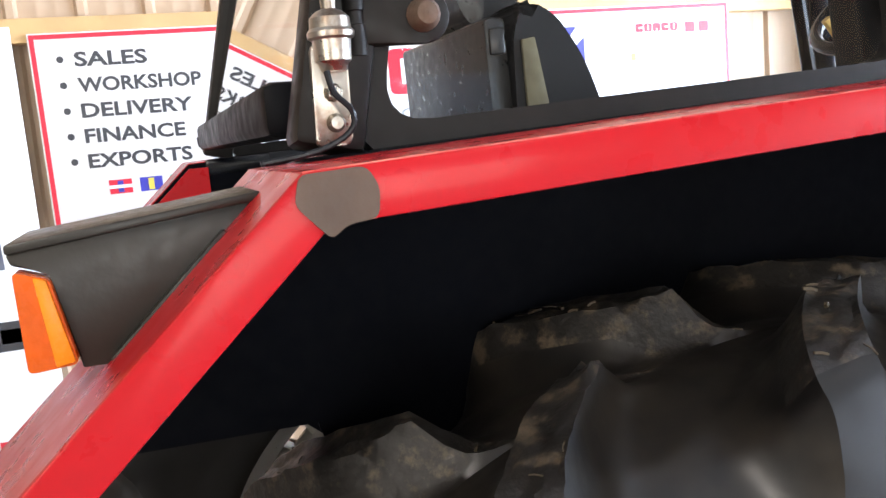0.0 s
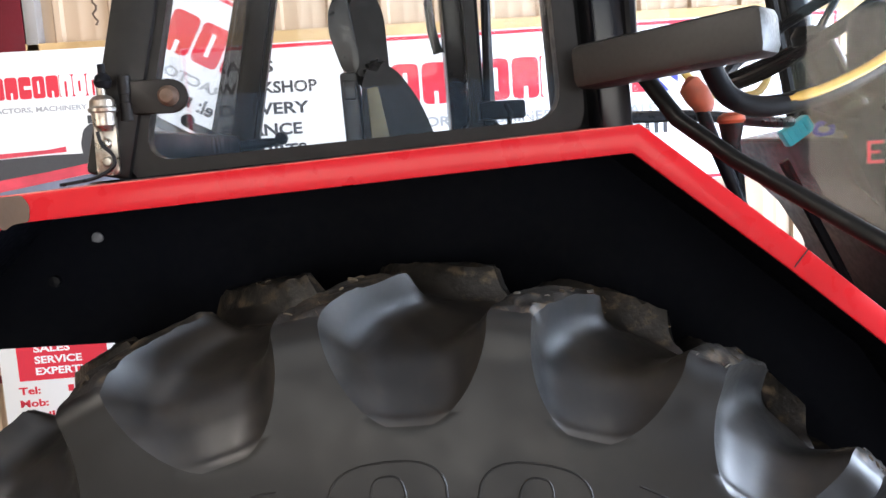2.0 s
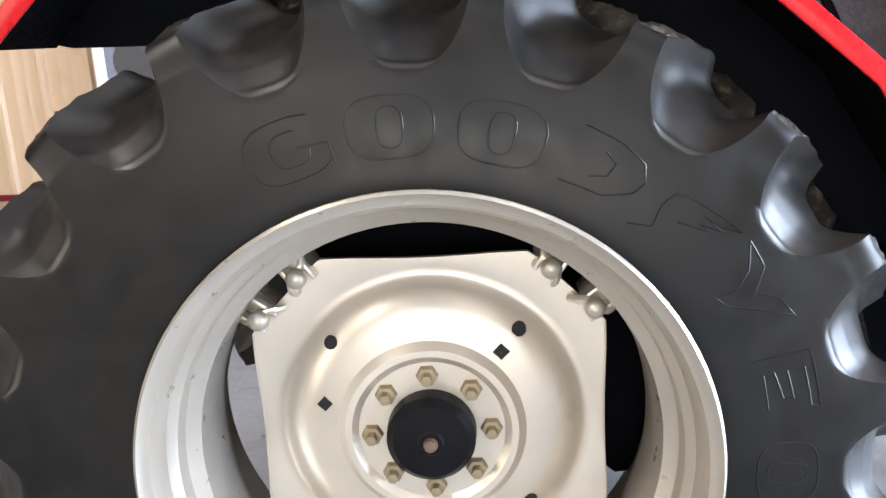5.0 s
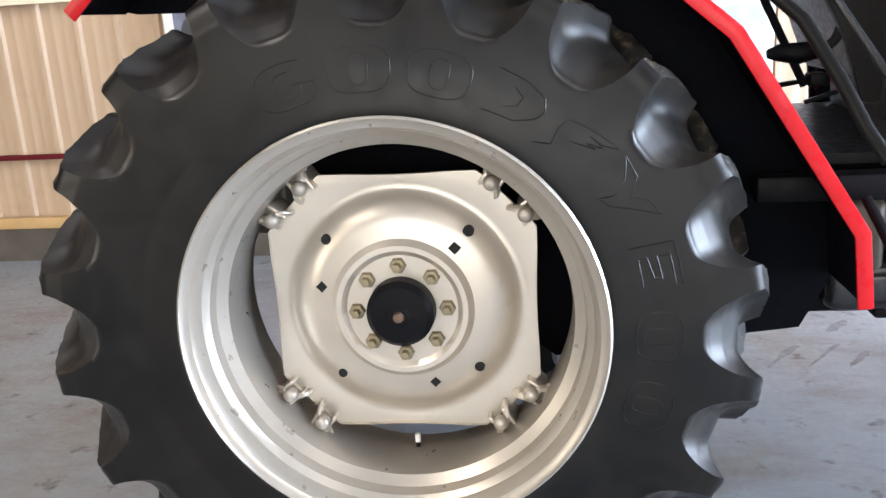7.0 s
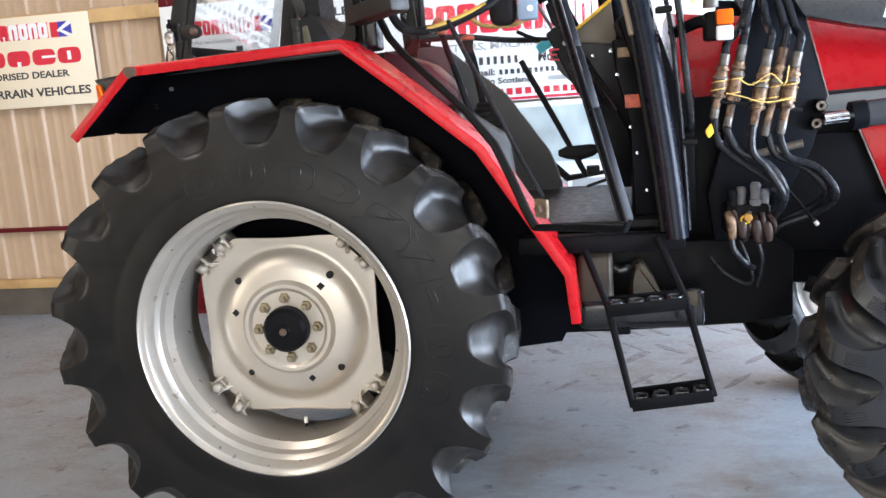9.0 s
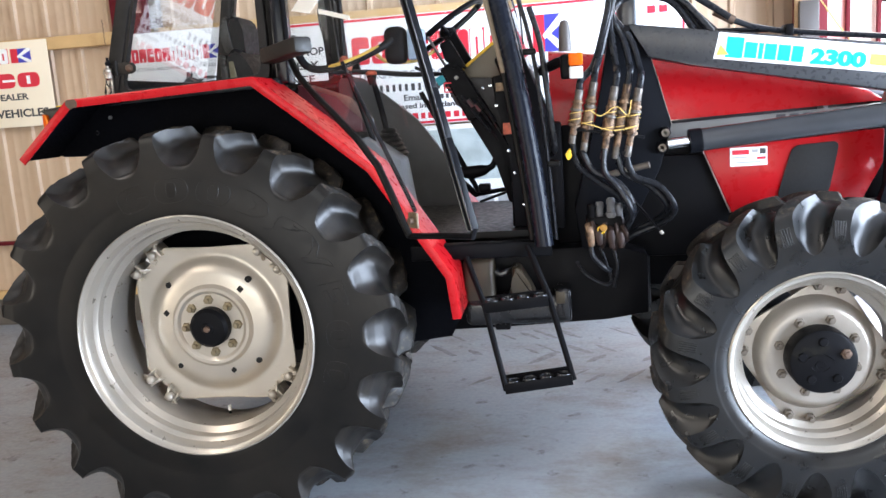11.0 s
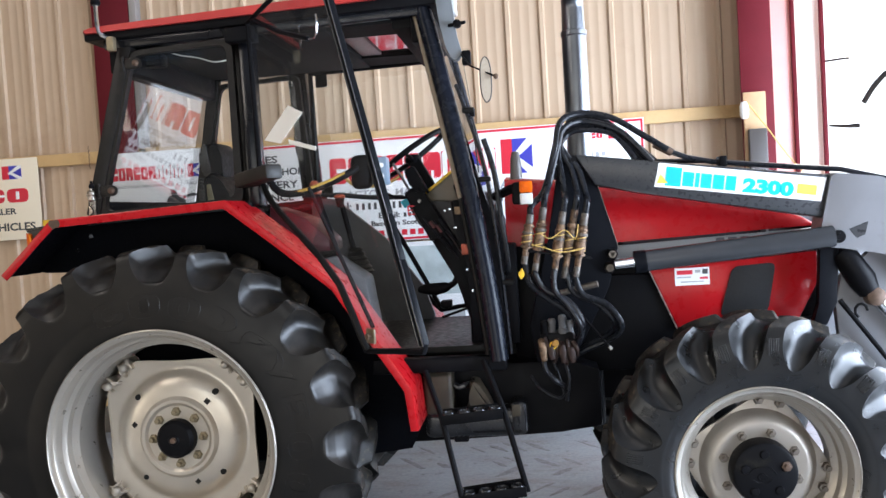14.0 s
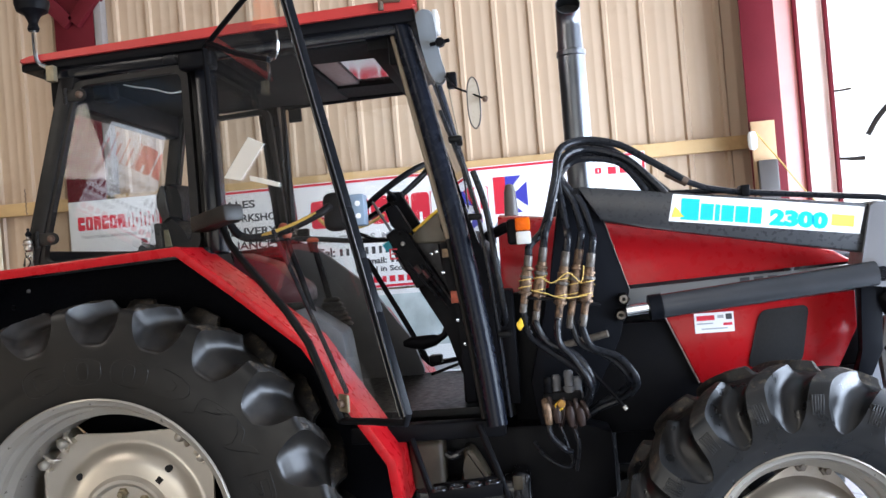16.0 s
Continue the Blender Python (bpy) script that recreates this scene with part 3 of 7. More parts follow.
def board(name, x0, x1, z0, z1, label, material=DUSTW, border=None, group="wall signs", rise=0.0):
    t = thing(name, ((x0 + x1) / 2, SY, z0), label, "sign", group)
    slope = Matrix.Identity(4)
    slope[2][0], slope[2][3] = rise / (x1 - x0), -rise * x0 / (x1 - x0)      # one end hangs a little higher
    b = box(x0, x1, SY, SY + 0.006, z0, z1, 0.0015)
    b.transform(slope)
    part("board", b, material, t)
    if border:
        w = border
        b = box(x0 + 0.006, x1 - 0.006, SY - 0.0015, SY + 0.001, z1 - 0.006 - w, z1 - 0.006)
        box(x0 + 0.006, x1 - 0.006, SY - 0.0015, SY + 0.001, z0 + 0.006, z0 + 0.006 + w, bm=b)
        box(x0 + 0.006, x0 + 0.006 + w, SY - 0.0015, SY + 0.001, z0 + 0.006 + w, z1 - 0.006 - w, bm=b)
        box(x1 - 0.006 - w, x1 - 0.006, SY - 0.0015, SY + 0.001, z0 + 0.006 + w, z1 - 0.006 - w, bm=b)
        b.transform(slope)
        part("border", b, SRED, t, "red printed border")
    return t


def emblem(t, x0, x1, z0, z1, y):
    """A red and blue panel with a white saltire fold across it."""
    xm = x0 + (x1 - x0) * 0.36
    part("emblem_red", box(x0, xm, y - 0.0015, y + 0.001, z0, z1), SRED, t)
    part("emblem_blue", box(xm, x1, y - 0.0015, y + 0.001, z0, z1), SBLUE, t)
    h, w = z1 - z0, x1 - x0
    b = prism([(x0 + w * 0.30, z0 + h * 0.45), (x0 + w * 0.36, z0 + h * 0.34), (x1, z1 - h * 0.18), (x1, z1), (x1 - w * 0.16, z1)], y - 0.003, y - 0.001)
    prism([(x0 + w * 0.44, z0 + h * 0.56), (x0 + w * 0.40, z0 + h * 0.40), (x1 - w * 0.18, z0), (x1, z0), (x1, z0 + h * 0.14)], y - 0.0035, y - 0.002, bm=b)
    part("emblem_cross", b, DUSTW, t, "white folded cross")


def wordmark(t, x0, x1, z0, z1, y, red=6, white=4, material=None):
    """A name drawn as plain blocks: red blocks on the ground colour, then pale blocks on a red field."""
    material = material or SRED
    n = red + white
    p = (x1 - x0) / n
    g = p * 0.10
    for i in range(n):
        a, c = x0 + i * p + g / 2, x0 + (i + 1) * p - g / 2
        h = z1 - z0
        shape = rounded([(a, z0), (c, z0), (c, z1), (a, z1)], p * 0.22, 3)
        if i < red:
            part("name_block", prism(shape, y - 0.0015, y + 0.001), material, t)
            mid, slot = (a + c) / 2, ((0.42, 0.58), (0.22, 0.78), (0.0, 0.30))[i % 3]
            x_end = c if i % 3 == 0 else mid + p * 0.07
            part("name_slot", box(mid - p * 0.07, x_end, y - 0.003, y - 0.001, z0 + h * slot[0], z0 + h * slot[1]), DUSTW, t)
        else:
            part("name_block", prism(shape, y - 0.003, y - 0.001), DUSTW, t)
            part("name_slot", box((a + c) / 2 - p * 0.08, (a + c) / 2 + p * 0.08, y - 0.0045, y - 0.0028, z0 + h * (0.22 if i % 2 else 0.0), z1 - h * 0.3), material, t)
    if white:
        part("name_field", box(x0 + red * p, x1, y - 0.0016, y + 0.001, z0, z1), material, t)


def bars(t, x0, x1, z, h, y, material, cuts=(0.3, 0.62)):
    """Writing that stays plain bars of its size."""
    edges = [0.0, *cuts, 1.0]
    for a, c in zip(edges, edges[1:]):
        part("text_bar", box(x0 + (x1 - x0) * a, x0 + (x1 - x0) * c - h * 0.5, y - 0.0015, y + 0.001, z, z + h), material, t)


# dealer board
s = board("dealer_sign", -3.63, -2.405, 1.580, 2.222, "cream dealer sign board with red and black lettering", CREAM)
wordmark(s, -3.52, -2.73, 2.06, 2.17, SY)
emblem(s, -2.71, -2.545, 2.06, 2.165, SY)
wordmark(s, -3.50, -2.49, 1.875, 1.985, SY, 5, 0)
letters("word", "AUTHORISED DEALER", -3.45, 1.785, 0.84, 0.046, SY, SDARK, s)
letters("word", "ALL TERRAIN VEHICLES", -3.53, 1.655, 1.07, 0.058, SY, SDARK, s)
# orange warning sticker behind it
w = thing("warning_sticker", (-2.37, 2.298, 1.60), "small yellow and black warning sticker on the wall", "sticker")
part("sheet", box(-2.395, -2.30, 2.296, 2.300, 1.60, 1.72), YELLOW, w)
part("mark", prism([(-2.385, 1.625), (-2.31, 1.625), (-2.348, 1.70)], 2.2945, 2.2965), SDARK, w)

# tall banner with the quad bike
s = board("quad_bike_banner", -1.862, -0.930, 0.40, 2.200, "tall white banner with a red quad bike photograph and dealer text")
wordmark(s, -1.80, -1.19, 1.985, 2.085, SY)
emblem(s, -1.175, -1.045, 1.985, 2.085, SY)
letters("word", "TRACTORS, MACHINERY & ATV SALES", -1.78, 1.925, 0.70, 0.022, SY, SGREY, s)
PHOTOGREY = mat("poster_bluegrey", (0.17, 0.18, 0.24), 0.5, var=0.6, scale=5)
part("photo_grey", prism([(-1.80, 1.56), (-1.532, 1.600), (-1.181, 1.649), (-1.077, 1.527), (-1.070, 1.30), (-1.80, 1.28)], SY - 0.0018, SY + 0.0005), PHOTOGREY, s, "blurred blue-grey bodywork in the photograph")
q = prism(rounded([(-1.367, 1.770), (-1.349, 1.832), (-1.314, 1.859), (-1.267, 1.852), (-1.207, 1.823), (-1.205, 1.745), (-1.235, 1.705), (-1.36, 1.70)], 0.015, 3), SY - 0.0026, SY - 0.001)
box(-1.324, -1.276, SY - 0.0028, SY - 0.001, 1.858, 1.896, 0.0, bm=q)
prism([(-1.228, 1.842), (-1.154, 1.860), (-1.083, 1.852), (-1.085, 1.838), (-1.150, 1.835), (-1.223, 1.824)], SY - 0.0028, SY - 0.001, bm=q)
prism([(-1.80, 1.715), (-1.518, 1.724), (-1.202, 1.722), (-1.180, 1.698), (-1.527, 1.645), (-1.80, 1.61)], SY - 0.0022, SY - 0.001, bm=q)
for cx in (-1.64, -1.20):
    prism([(cx + 0.12 * math.cos(k * math.tau / 20), 1.36 + 0.12 * math.sin(k * math.tau / 20)) for k in range(20)], SY - 0.0025, SY - 0.001, bm=q)
part("photo_dark", q, SDARK, s, "dark screen, handlebar and tyres in the photograph")
q = prism(rounded([(-1.205, 1.692), (-1.168, 1.737), (-1.110, 1.749), (-1.050, 1.712), (-1.077, 1.519), (-1.150, 1.601), (-1.178, 1.645)], 0.02, 3), SY - 0.004, SY - 0.0028)
prism([(-1.80, 1.615), (-1.527, 1.648), (-1.180, 1.702), (-1.181, 1.650), (-1.532, 1.600), (-1.80, 1.56)], SY - 0.0042, SY - 0.0028, bm=q)
prism([(-1.80, 1.74), (-1.515, 1.749), (-1.436, 1.760), (-1.435, 1.735), (-1.80, 1.718)], SY - 0.0042, SY - 0.0028, bm=q)
part("photo_red", q, mat("photo_red", (0.60, 0.05, 0.08), 0.45, var=0.3, scale=8), s, "red bodywork in the photograph")
part("plate_strip", box(-1.83, -0.96, SY - 0.0025, SY - 0.001, 0.985, 1.10), SDARK, s, "black strip")
bars(s, -1.24, -1.00, 1.015, 0.055, SY - 0.001, DUSTW, (0.5,))
letters("word", "AUTHORISED", -1.78, 0.925, 0.52, 0.036, SY, SDARK, s)
letters("word", "DEALER", -1.78, 0.872, 0.30, 0.036, SY, SDARK, s)
part("red_box", box(-1.78, -1.36, SY - 0.0018, SY + 0.001, 0.665, 0.85), SRED, s, "red panel")
for k, word in enumerate(("SALES", "SERVICE", "EXPERTISE")):
    letters("word", word, -1.70, 0.802 - k * 0.055, (0.17, 0.22, 0.28)[k], 0.034, SY - 0.0016, DUSTW, s)
for k, word in enumerate(("Tel:", "Mob:", "Email:")):
    letters("word", word, -1.79, 0.60 - k * 0.062, (0.10, 0.13, 0.17)[k], 0.034, SY, SRED, s)
    bars(s, -1.56, -1.10, 0.60 - k * 0.062, 0.032, SY, SRED, (0.09, 0.18, 0.27, 0.36, 0.45, 0.55, 0.64, 0.73, 0.82, 0.91))
bars(s, -1.79, -1.10, 0.425, 0.036, SY, SDARK, (0.06, 0.12, 0.18, 0.24, 0.29, 0.35, 0.41, 0.47, 0.53, 0.59, 0.65, 0.71, 0.76, 0.82, 0.88, 0.94))

# main banner: services at one end
s = board("main_banner", -0.876, 2.285, 1.392, 2.172, "long white banner with red border, service words, red name and emblem", border=0.017, rise=0.016)
for k, (word, ww) in enumerate((("SALES", 0.265), ("WORKSHOP", 0.46), ("DELIVERY", 0.415), ("FINANCE", 0.375), ("EXPORTS", 0.39))):
    zz = 2.045 - k * 0.0975
    letters("word", word, -0.722, zz, ww, 0.052, SY, SDARK, s)
    part("bullet", prism([(-0.772 + 0.013 * math.cos(a * math.tau / 12), zz + 0.026 + 0.013 * math.sin(a * math.tau / 12)) for a in range(12)], SY - 0.0015, SY + 0.001), SDARK, s)
for k, (m1, m2) in enumerate(((SRED, SBLUE), (SBLUE, SYELL), (SGREEN, SRED))):
    x = -0.66 + k * 0.115
    part("flag", box(x, x + 0.085, SY - 0.0015, SY + 0.001, 1.545, 1.60), m1, s, "small printed flag")
    part("flag_mark", box(x + 0.032, x + 0.053, SY - 0.003, SY - 0.001, 1.55, 1.595), m2, s)
part("flag_cross", box(-0.66, -0.575, SY - 0.0035, SY - 0.0028, 1.566, 1.579), DUSTW, s)

# name and address
wordmark(s, -0.062, 0.800, 1.85, 2.045, SY, 6, 0)
wordmark(s, 0.800, 1.205, 1.85, 2.045, SY, 0, 4)
emblem(s, 1.245, 1.475, 1.845, 2.10, SY)
letters("word", "TRACTORS, MACHINERY & ATV SALES", -0.035, 1.745, 1.44, 0.045, SY, SGREY, s)
letters("word", "Tel:", -0.035, 1.645, 0.13, 0.062, SY, SDARK, s)
bars(s, 0.13, 0.64, 1.645, 0.050, SY, SDARK, (0.09, 0.18, 0.27, 0.36, 0.45, 0.55, 0.64, 0.73, 0.82, 0.91))
letters("word", "Mob:", 0.75, 1.645, 0.15, 0.062, SY, SDARK, s)
bars(s, 0.945, 1.44, 1.645, 0.050, SY, SDARK, (0.09, 0.18, 0.27, 0.36, 0.45, 0.55, 0.64, 0.73, 0.82, 0.91))
letters("word", "Email:", 0.30, 1.575, 0.16, 0.042, SY, SDARK, s)
bars(s, 0.49, 1.10, 1.575, 0.032, SY, SDARK, (0.06, 0.12, 0.19, 0.25, 0.31, 0.38, 0.44, 0.50, 0.56, 0.62, 0.69, 0.75, 0.81, 0.88, 0.94))
letters("word", "Based in Scotland", 0.24, 1.518, 0.46, 0.036, SY, SDARK, s)
bars(s, 0.81, 1.25, 1.518, 0.030, SY, SGREY, (0.4,))
bars(s, 0.17, 1.20, 1.440, 0.042, SY, SRED, (0.06, 0.12, 0.18, 0.24, 0.29, 0.35, 0.41, 0.47, 0.53, 0.59, 0.65, 0.71, 0.76, 0.82, 0.88, 0.94))
wordmark(s, 1.75, 1.99, 2.06, 2.10, SY, 5, 0)
bars(s, 2.03, 2.19, 2.05, 0.05, SY, SRED, (0.5,))
bars(s, 1.72, 1.765, 1.93, 0.035, SY, SYELL, ())
bars(s, 1.80, 2.02, 1.93, 0.032, SY, SGREY, (0.2, 0.4, 0.6, 0.8))
bars(s, 1.72, 2.08, 1.80, 0.030, SY, SGREY, (0.12, 0.25, 0.4, 0.55, 0.7, 0.85))

# poster under the banner
s = board("landscape_poster", 0.25, 1.55, 0.62, 1.385, "pale poster with a faded landscape photograph under the banner", DUSTW)
part("photo", box(0.30, 1.50, SY - 0.0015, SY + 0.001, 0.98, 1.35), PHOTO, s, "faded grey-green photograph")
bars(s, 0.40, 1.30, 0.80, 0.06, SY, SGREY, (0.3, 0.6))


# ---- the tractor ----
tractor = thing("tractor", (0, 0, 0), "red farm tractor with cab, open door and grey front loader", "tractor")


def tyre_mesh(cx, yc, cz, side, env, gap, lugs, phase, lean, lug_w=0.30, spread=None):
    """A lugged tyre. Between the lugs the surface sinks from the env line to the gap line in round scoops that open into
    the tread; the lugs of the two halves are staggered, and the mesh runs along the edges of the scoops.
    env, gap: (radius, half width) from bead to crown; spread: the width of plain round scoops at the shoulder, as a
    share of the pitch."""
    steps = 8 if side > 0 else 4
    n_gap, n_lug = (16, 8) if side > 0 else (10, 4)
    per = n_gap + n_lug

    def dense(pr):
        return [(p.x, p.y) for p in smooth_path([(r, d, 0) for r, d in pr], steps)]
    E_, G_ = dense(env), dense(gap)
    sec = [(e, g, -1) for e, g in zip(E_, G_)] + [(e, g, 1) for e, g in zip(E_[-2::-1], G_[-2::-1])]
    wide = max(d for r, d in env)
    r_scoop, r_top = gap[4][0], env[7][0]
    b = bmesh.new()
    rows = []
    for (er, ed), (gr, gd), hand in sec:
        depth = min(1.0, max(0.0, (er - r_scoop) / (r_top - r_scoop)))
        inward = max(0.0, 1 - ed / (env[7][1] if spread else wide)) if er > r_scoop else 0.0
        k = min(1.0, depth * 1.15)
        half = (1 - lug_w) * (0.80 * math.sqrt(max(0.0, 1 - (1 - min(1, k * 1.5)) ** 2)) + 0.20 * k)
        if spread:
            half = spread * math.sqrt(max(0.0, 1 - (1 - min(1.0, depth / 0.97)) ** 2.05))
        middle = min(1.0, max(0.0, (inward - 0.75) / 0.2))
        grid = max(half, 0.22 if spread else 0.04)
        sharp = 3.0 + 4.0 * min(1.0, max(0.0, inward - 0.55) * 2.5)
        if spread:
            sharp = 2.6 + 1.4 * depth + 2.0 * min(1.0, max(0.0, inward - 0.3) * 2.0)
        row = []
        for lug in range(lugs):
            for j in range(per):
                jj, turn = (j, 0.0) if hand < 0 else ((j + per // 2) % per, 0.5)
                g = jj / n_gap * 2 - 1
                p = grid / 2 * g if jj <= n_gap else grid / 2 + (1 - grid) * (jj - n_gap) / n_lug
                even = (jj - n_gap / 2) / per
                p = p + (even - p) * middle
                wrap = 1.0 if hand > 0 and j + per // 2 >= per else 0.0
                u = abs((p + 0.5) % 1.0 - 0.5) * 2
                hh = half + (1.3 - half) * middle
                m = 1.0 if half <= 0.0 or u >= hh - 1e-6 else (u / hh) ** sharp
                r, d = gr + (er - gr) * m, gd + (ed - gd) * m
                if spread and inward > 0.02 and m > 0.75:     # torn and muddy tops of the bars
                    q = Vector((lug * 3.1 + p * 9.0, d * 40 * hand, r * 30))
                    r += (0.0050 * noise.noise(q) + 0.0035 * noise.noise(q * 2.7)) * min(1.0, inward * 12)
                th = (lug + p + wrap - turn + 0.5 + phase + lean * (inward ** 1.3 if spread else inward)) / lugs * math.tau
                if spread:                                     # the shoulder stands squarer away from the worn top
                    deg = (math.degrees(th) + 180) % 360 - 180
                    wear = float(np.interp(deg, SQUARE_AT, SQUARE_BY)) * min(1.0, max(0.0, (er - 0.55) / 0.15)) * min(1.0, max(0.0, ed / 0.12))
                    r, d = r + 0.030 * wear, d + 0.036 * wear
                row.append(b.verts.new((cx + r * math.sin(th), yc + side * d * hand, max(cz + r * math.cos(th), 0.003))))
        rows.append(row)
    n = lugs * per
    for (A, C), (e, g, h) in zip(zip(rows, rows[1:]), sec):
        tread = e[0] > r_scoop and e[1] < (env[7][1] * 0.97 if spread else wide * 0.90)
        for i in range(n):
            b.faces.new((A[i], A[(i + 1) % n], C[(i + 1) % n], C[i])).material_index = 1 if tread and (i + (per // 2 if h > 0 else 0)) % per >= n_gap - 1 else 2 if spread and e[0] > r_scoop and (i + (per // 2 if h > 0 else 0)) % per < n_gap else 0
    return b


SQUARE_AT = (-180, -80, -45, -26, -8, 5, 45, 62, 95, 180)
SQUARE_BY = (1.0, 1.0, 0.85, 0.6, 0.25, 0.0, 0.1, 0.3, 0.7, 1.0)


def disc_mesh(cx, yd, cz, half, cut, side, rings, out, turn=0.0, soft=0.0):
    """A pressed wheel centre: round dished rings that run out into a square with cut corners. rings: (radius, rise)."""
    b = bmesh.new()
    n = 96
    loops = []
    for r, rise in rings:
        loops.append([b.verts.new((cx + r * math.cos(k * math.tau / n), yd - side * -rise, cz + r * math.sin(k * math.tau / n))) for k in range(n)])
    edge = []
    for k in range(n):
        a = k * math.tau / n
        c, s_ = abs(math.cos(a - turn)), abs(math.sin(a - turn))
        rr = min(half / max(c, 1e-6), half / max(s_, 1e-6), cut / ((c + s_) / math.sqrt(2)))
        if soft:
            rr = half / (c ** soft + s_ ** soft) ** (1 / soft)
        rr *= 1 - 0.012 * max(0.0, math.cos(4 * (a - turn)))
        edge.append((rr * math.cos(a), rr * math.sin(a)))
    loops.append([b.verts.new((cx + x, yd - side * -out, cz + z)) for x, z in edge])
    loops.append([b.verts.new((cx + x, yd - side * -(out + 0.012), cz + z)) for x, z in edge])
    for A, C in zip(loops, loops[1:]):
        for k in range(n):
            b.faces.new((A[k], A[(k + 1) % n], C[(k + 1) % n], C[k]))
    b.faces.new(loops[0])
    return b


NUT = finish(revolve([(0.0001, -0.030), (0.010, -0.030), (0.0105, -0.013), (0.0175, -0.012), (0.0195, -0.004), (0.0205, 0.002)], (0, 0, 0), 6), 25)
CLAMPNUT = finish(revolve([(0.0001, -0.016), (0.009, -0.015), (0.015, -0.011), (0.018, -0.003), (0.018, 0.008)], (0, 0, 0), 14), 50)


def wheel(name, cx, cz, side, yc, lip_r, lip_d, env, gap, lugs, phase, lean, disc, label, lug_w=0.30, spread=None, rubber=None):
    """side: 1 for the wheel on the -y flank, -1 for the far one."""
    f = lambda d: d * -side                            # outward is -y on the near flank
    k = lip_r / 0.4655
    w = lip_d
    prof = [(lip_r - 0.012, w - 0.012), (lip_r - 0.004, w - 0.002), (lip_r + 0.001, w - 0.006), (lip_r + 0.002, w - 0.014), (lip_r - 0.014, w - 0.026)]
    inner = [(lip_r - 0.012, w - 0.012), (lip_r - 0.022, w - 0.016), (lip_r - 0.030, w - 0.030), (lip_r - 0.033, w - 0.060), (lip_r - 0.040, w - 0.066),
             (lip_r - 0.047, w - 0.074), (lip_r - 0.050, w - 0.105), (lip_r - 0.060, w - 0.113), (lip_r - 0.072, w - 0.122), (lip_r - 0.075, w - 0.170),
             (lip_r - 0.073, -w + 0.150), (lip_r - 0.050, -w + 0.11), (lip_r - 0.046, -w + 0.05), (lip_r - 0.022, -w + 0.02), (lip_r - 0.004, -w + 0.004)]
    loop = prof[::-1] + inner[1:] + [(lip_r + 0.001, -w), (lip_r - 0.014, -w + 0.028), (lip_r - 0.034, -w + 0.05), (lip_r - 0.042, 0), (lip_r - 0.03, w - 0.07)]
    rim = part(name, revolve([(r, f(d)) for r, d in loop], (cx, yc, cz), 96, closed=True), SILVER, tractor, label)
    mesh = tyre_mesh(cx, yc, cz, side, env, gap, lugs, phase, lean, lug_w, spread)
    straw = bmesh.new()
    if spread and side > 0:                              # bits of straw and dry mud stuck on the bars
        pick = random.Random(11)
        tops = [f for f in mesh.faces if f.material_index == 1 and f.calc_center_median().z > cz + 0.45]
        for f in pick.sample(tops, 90):
            c = f.calc_center_median()
            f.normal_update()
            n = f.normal if f.normal.dot(c - Vector((cx, c.y, cz))) > 0 else -f.normal
            way = n.orthogonal().normalized()
            way.rotate(Matrix.Rotation(pick.uniform(0, math.pi), 3, n))
            l_ = pick.uniform(0.0015, 0.0065)
            tube([c + n * 0.0006 - way * l_, c + n * 0.0014, c + n * 0.0006 + way * l_], pick.uniform(0.0005, 0.0019), 4, straw)
    ty = part("tyre", mesh, rubber or TYRE, rim, "black lugged rubber tyre with dried mud")
    if straw.verts:
        part("straw", straw, STRAW, rim, "bits of straw stuck to the tread", kind="stuff")
    ty.data.materials.append(TREAD)
    ty.data.materials.append(SCOOP)
    disc(rim, cx, cz, side, yc)
    return rim


REAR_ENV = [(0.452, 0.190), (0.470, 0.200), (0.505, 0.201), (0.56, 0.197), (0.631, 0.184), (0.668, 0.176), (0.705, 0.167), (0.751, 0.155), (0.770, 0.115), (0.781, 0.06), (0.785, 0.0)]
REAR_GAP = [(0.452, 0.190), (0.470, 0.200), (0.505, 0.201), (0.56, 0.197), (0.631, 0.1835), (0.648, 0.166), (0.672, 0.140), (0.697, 0.111), (0.716, 0.078), (0.734, 0.035), (0.740, 0.0)]
REAR_SPREAD = 0.785
FRONT_ENV = [(0.318, 0.146), (0.332, 0.160), (0.350, 0.170), (0.372, 0.176), (0.396, 0.180), (0.475, 0.180), (0.538, 0.166), (0.562, 0.146), (0.578, 0.104), (0.586, 0.05), (0.589, 0.0)]
FRONT_GAP = [(0.318, 0.146), (0.332, 0.160), (0.350, 0.170), (0.372, 0.176), (0.396, 0.178), (0.432, 0.164), (0.474, 0.144), (0.512, 0.116), (0.540, 0.078), (0.552, 0.04), (0.555, 0.0)]


REAR_RINGS = [(0.075, 0.046), (0.130, 0.046), (0.142, 0.055), (0.154, 0.055), (0.168, 0.042), (0.184, 0.040), (0.206, 0.037), (0.226, 0.032), (0.244, 0.023), (0.258, 0.012), (0.270, 0.002), (0.280, -0.002), (0.290, 0.0)]


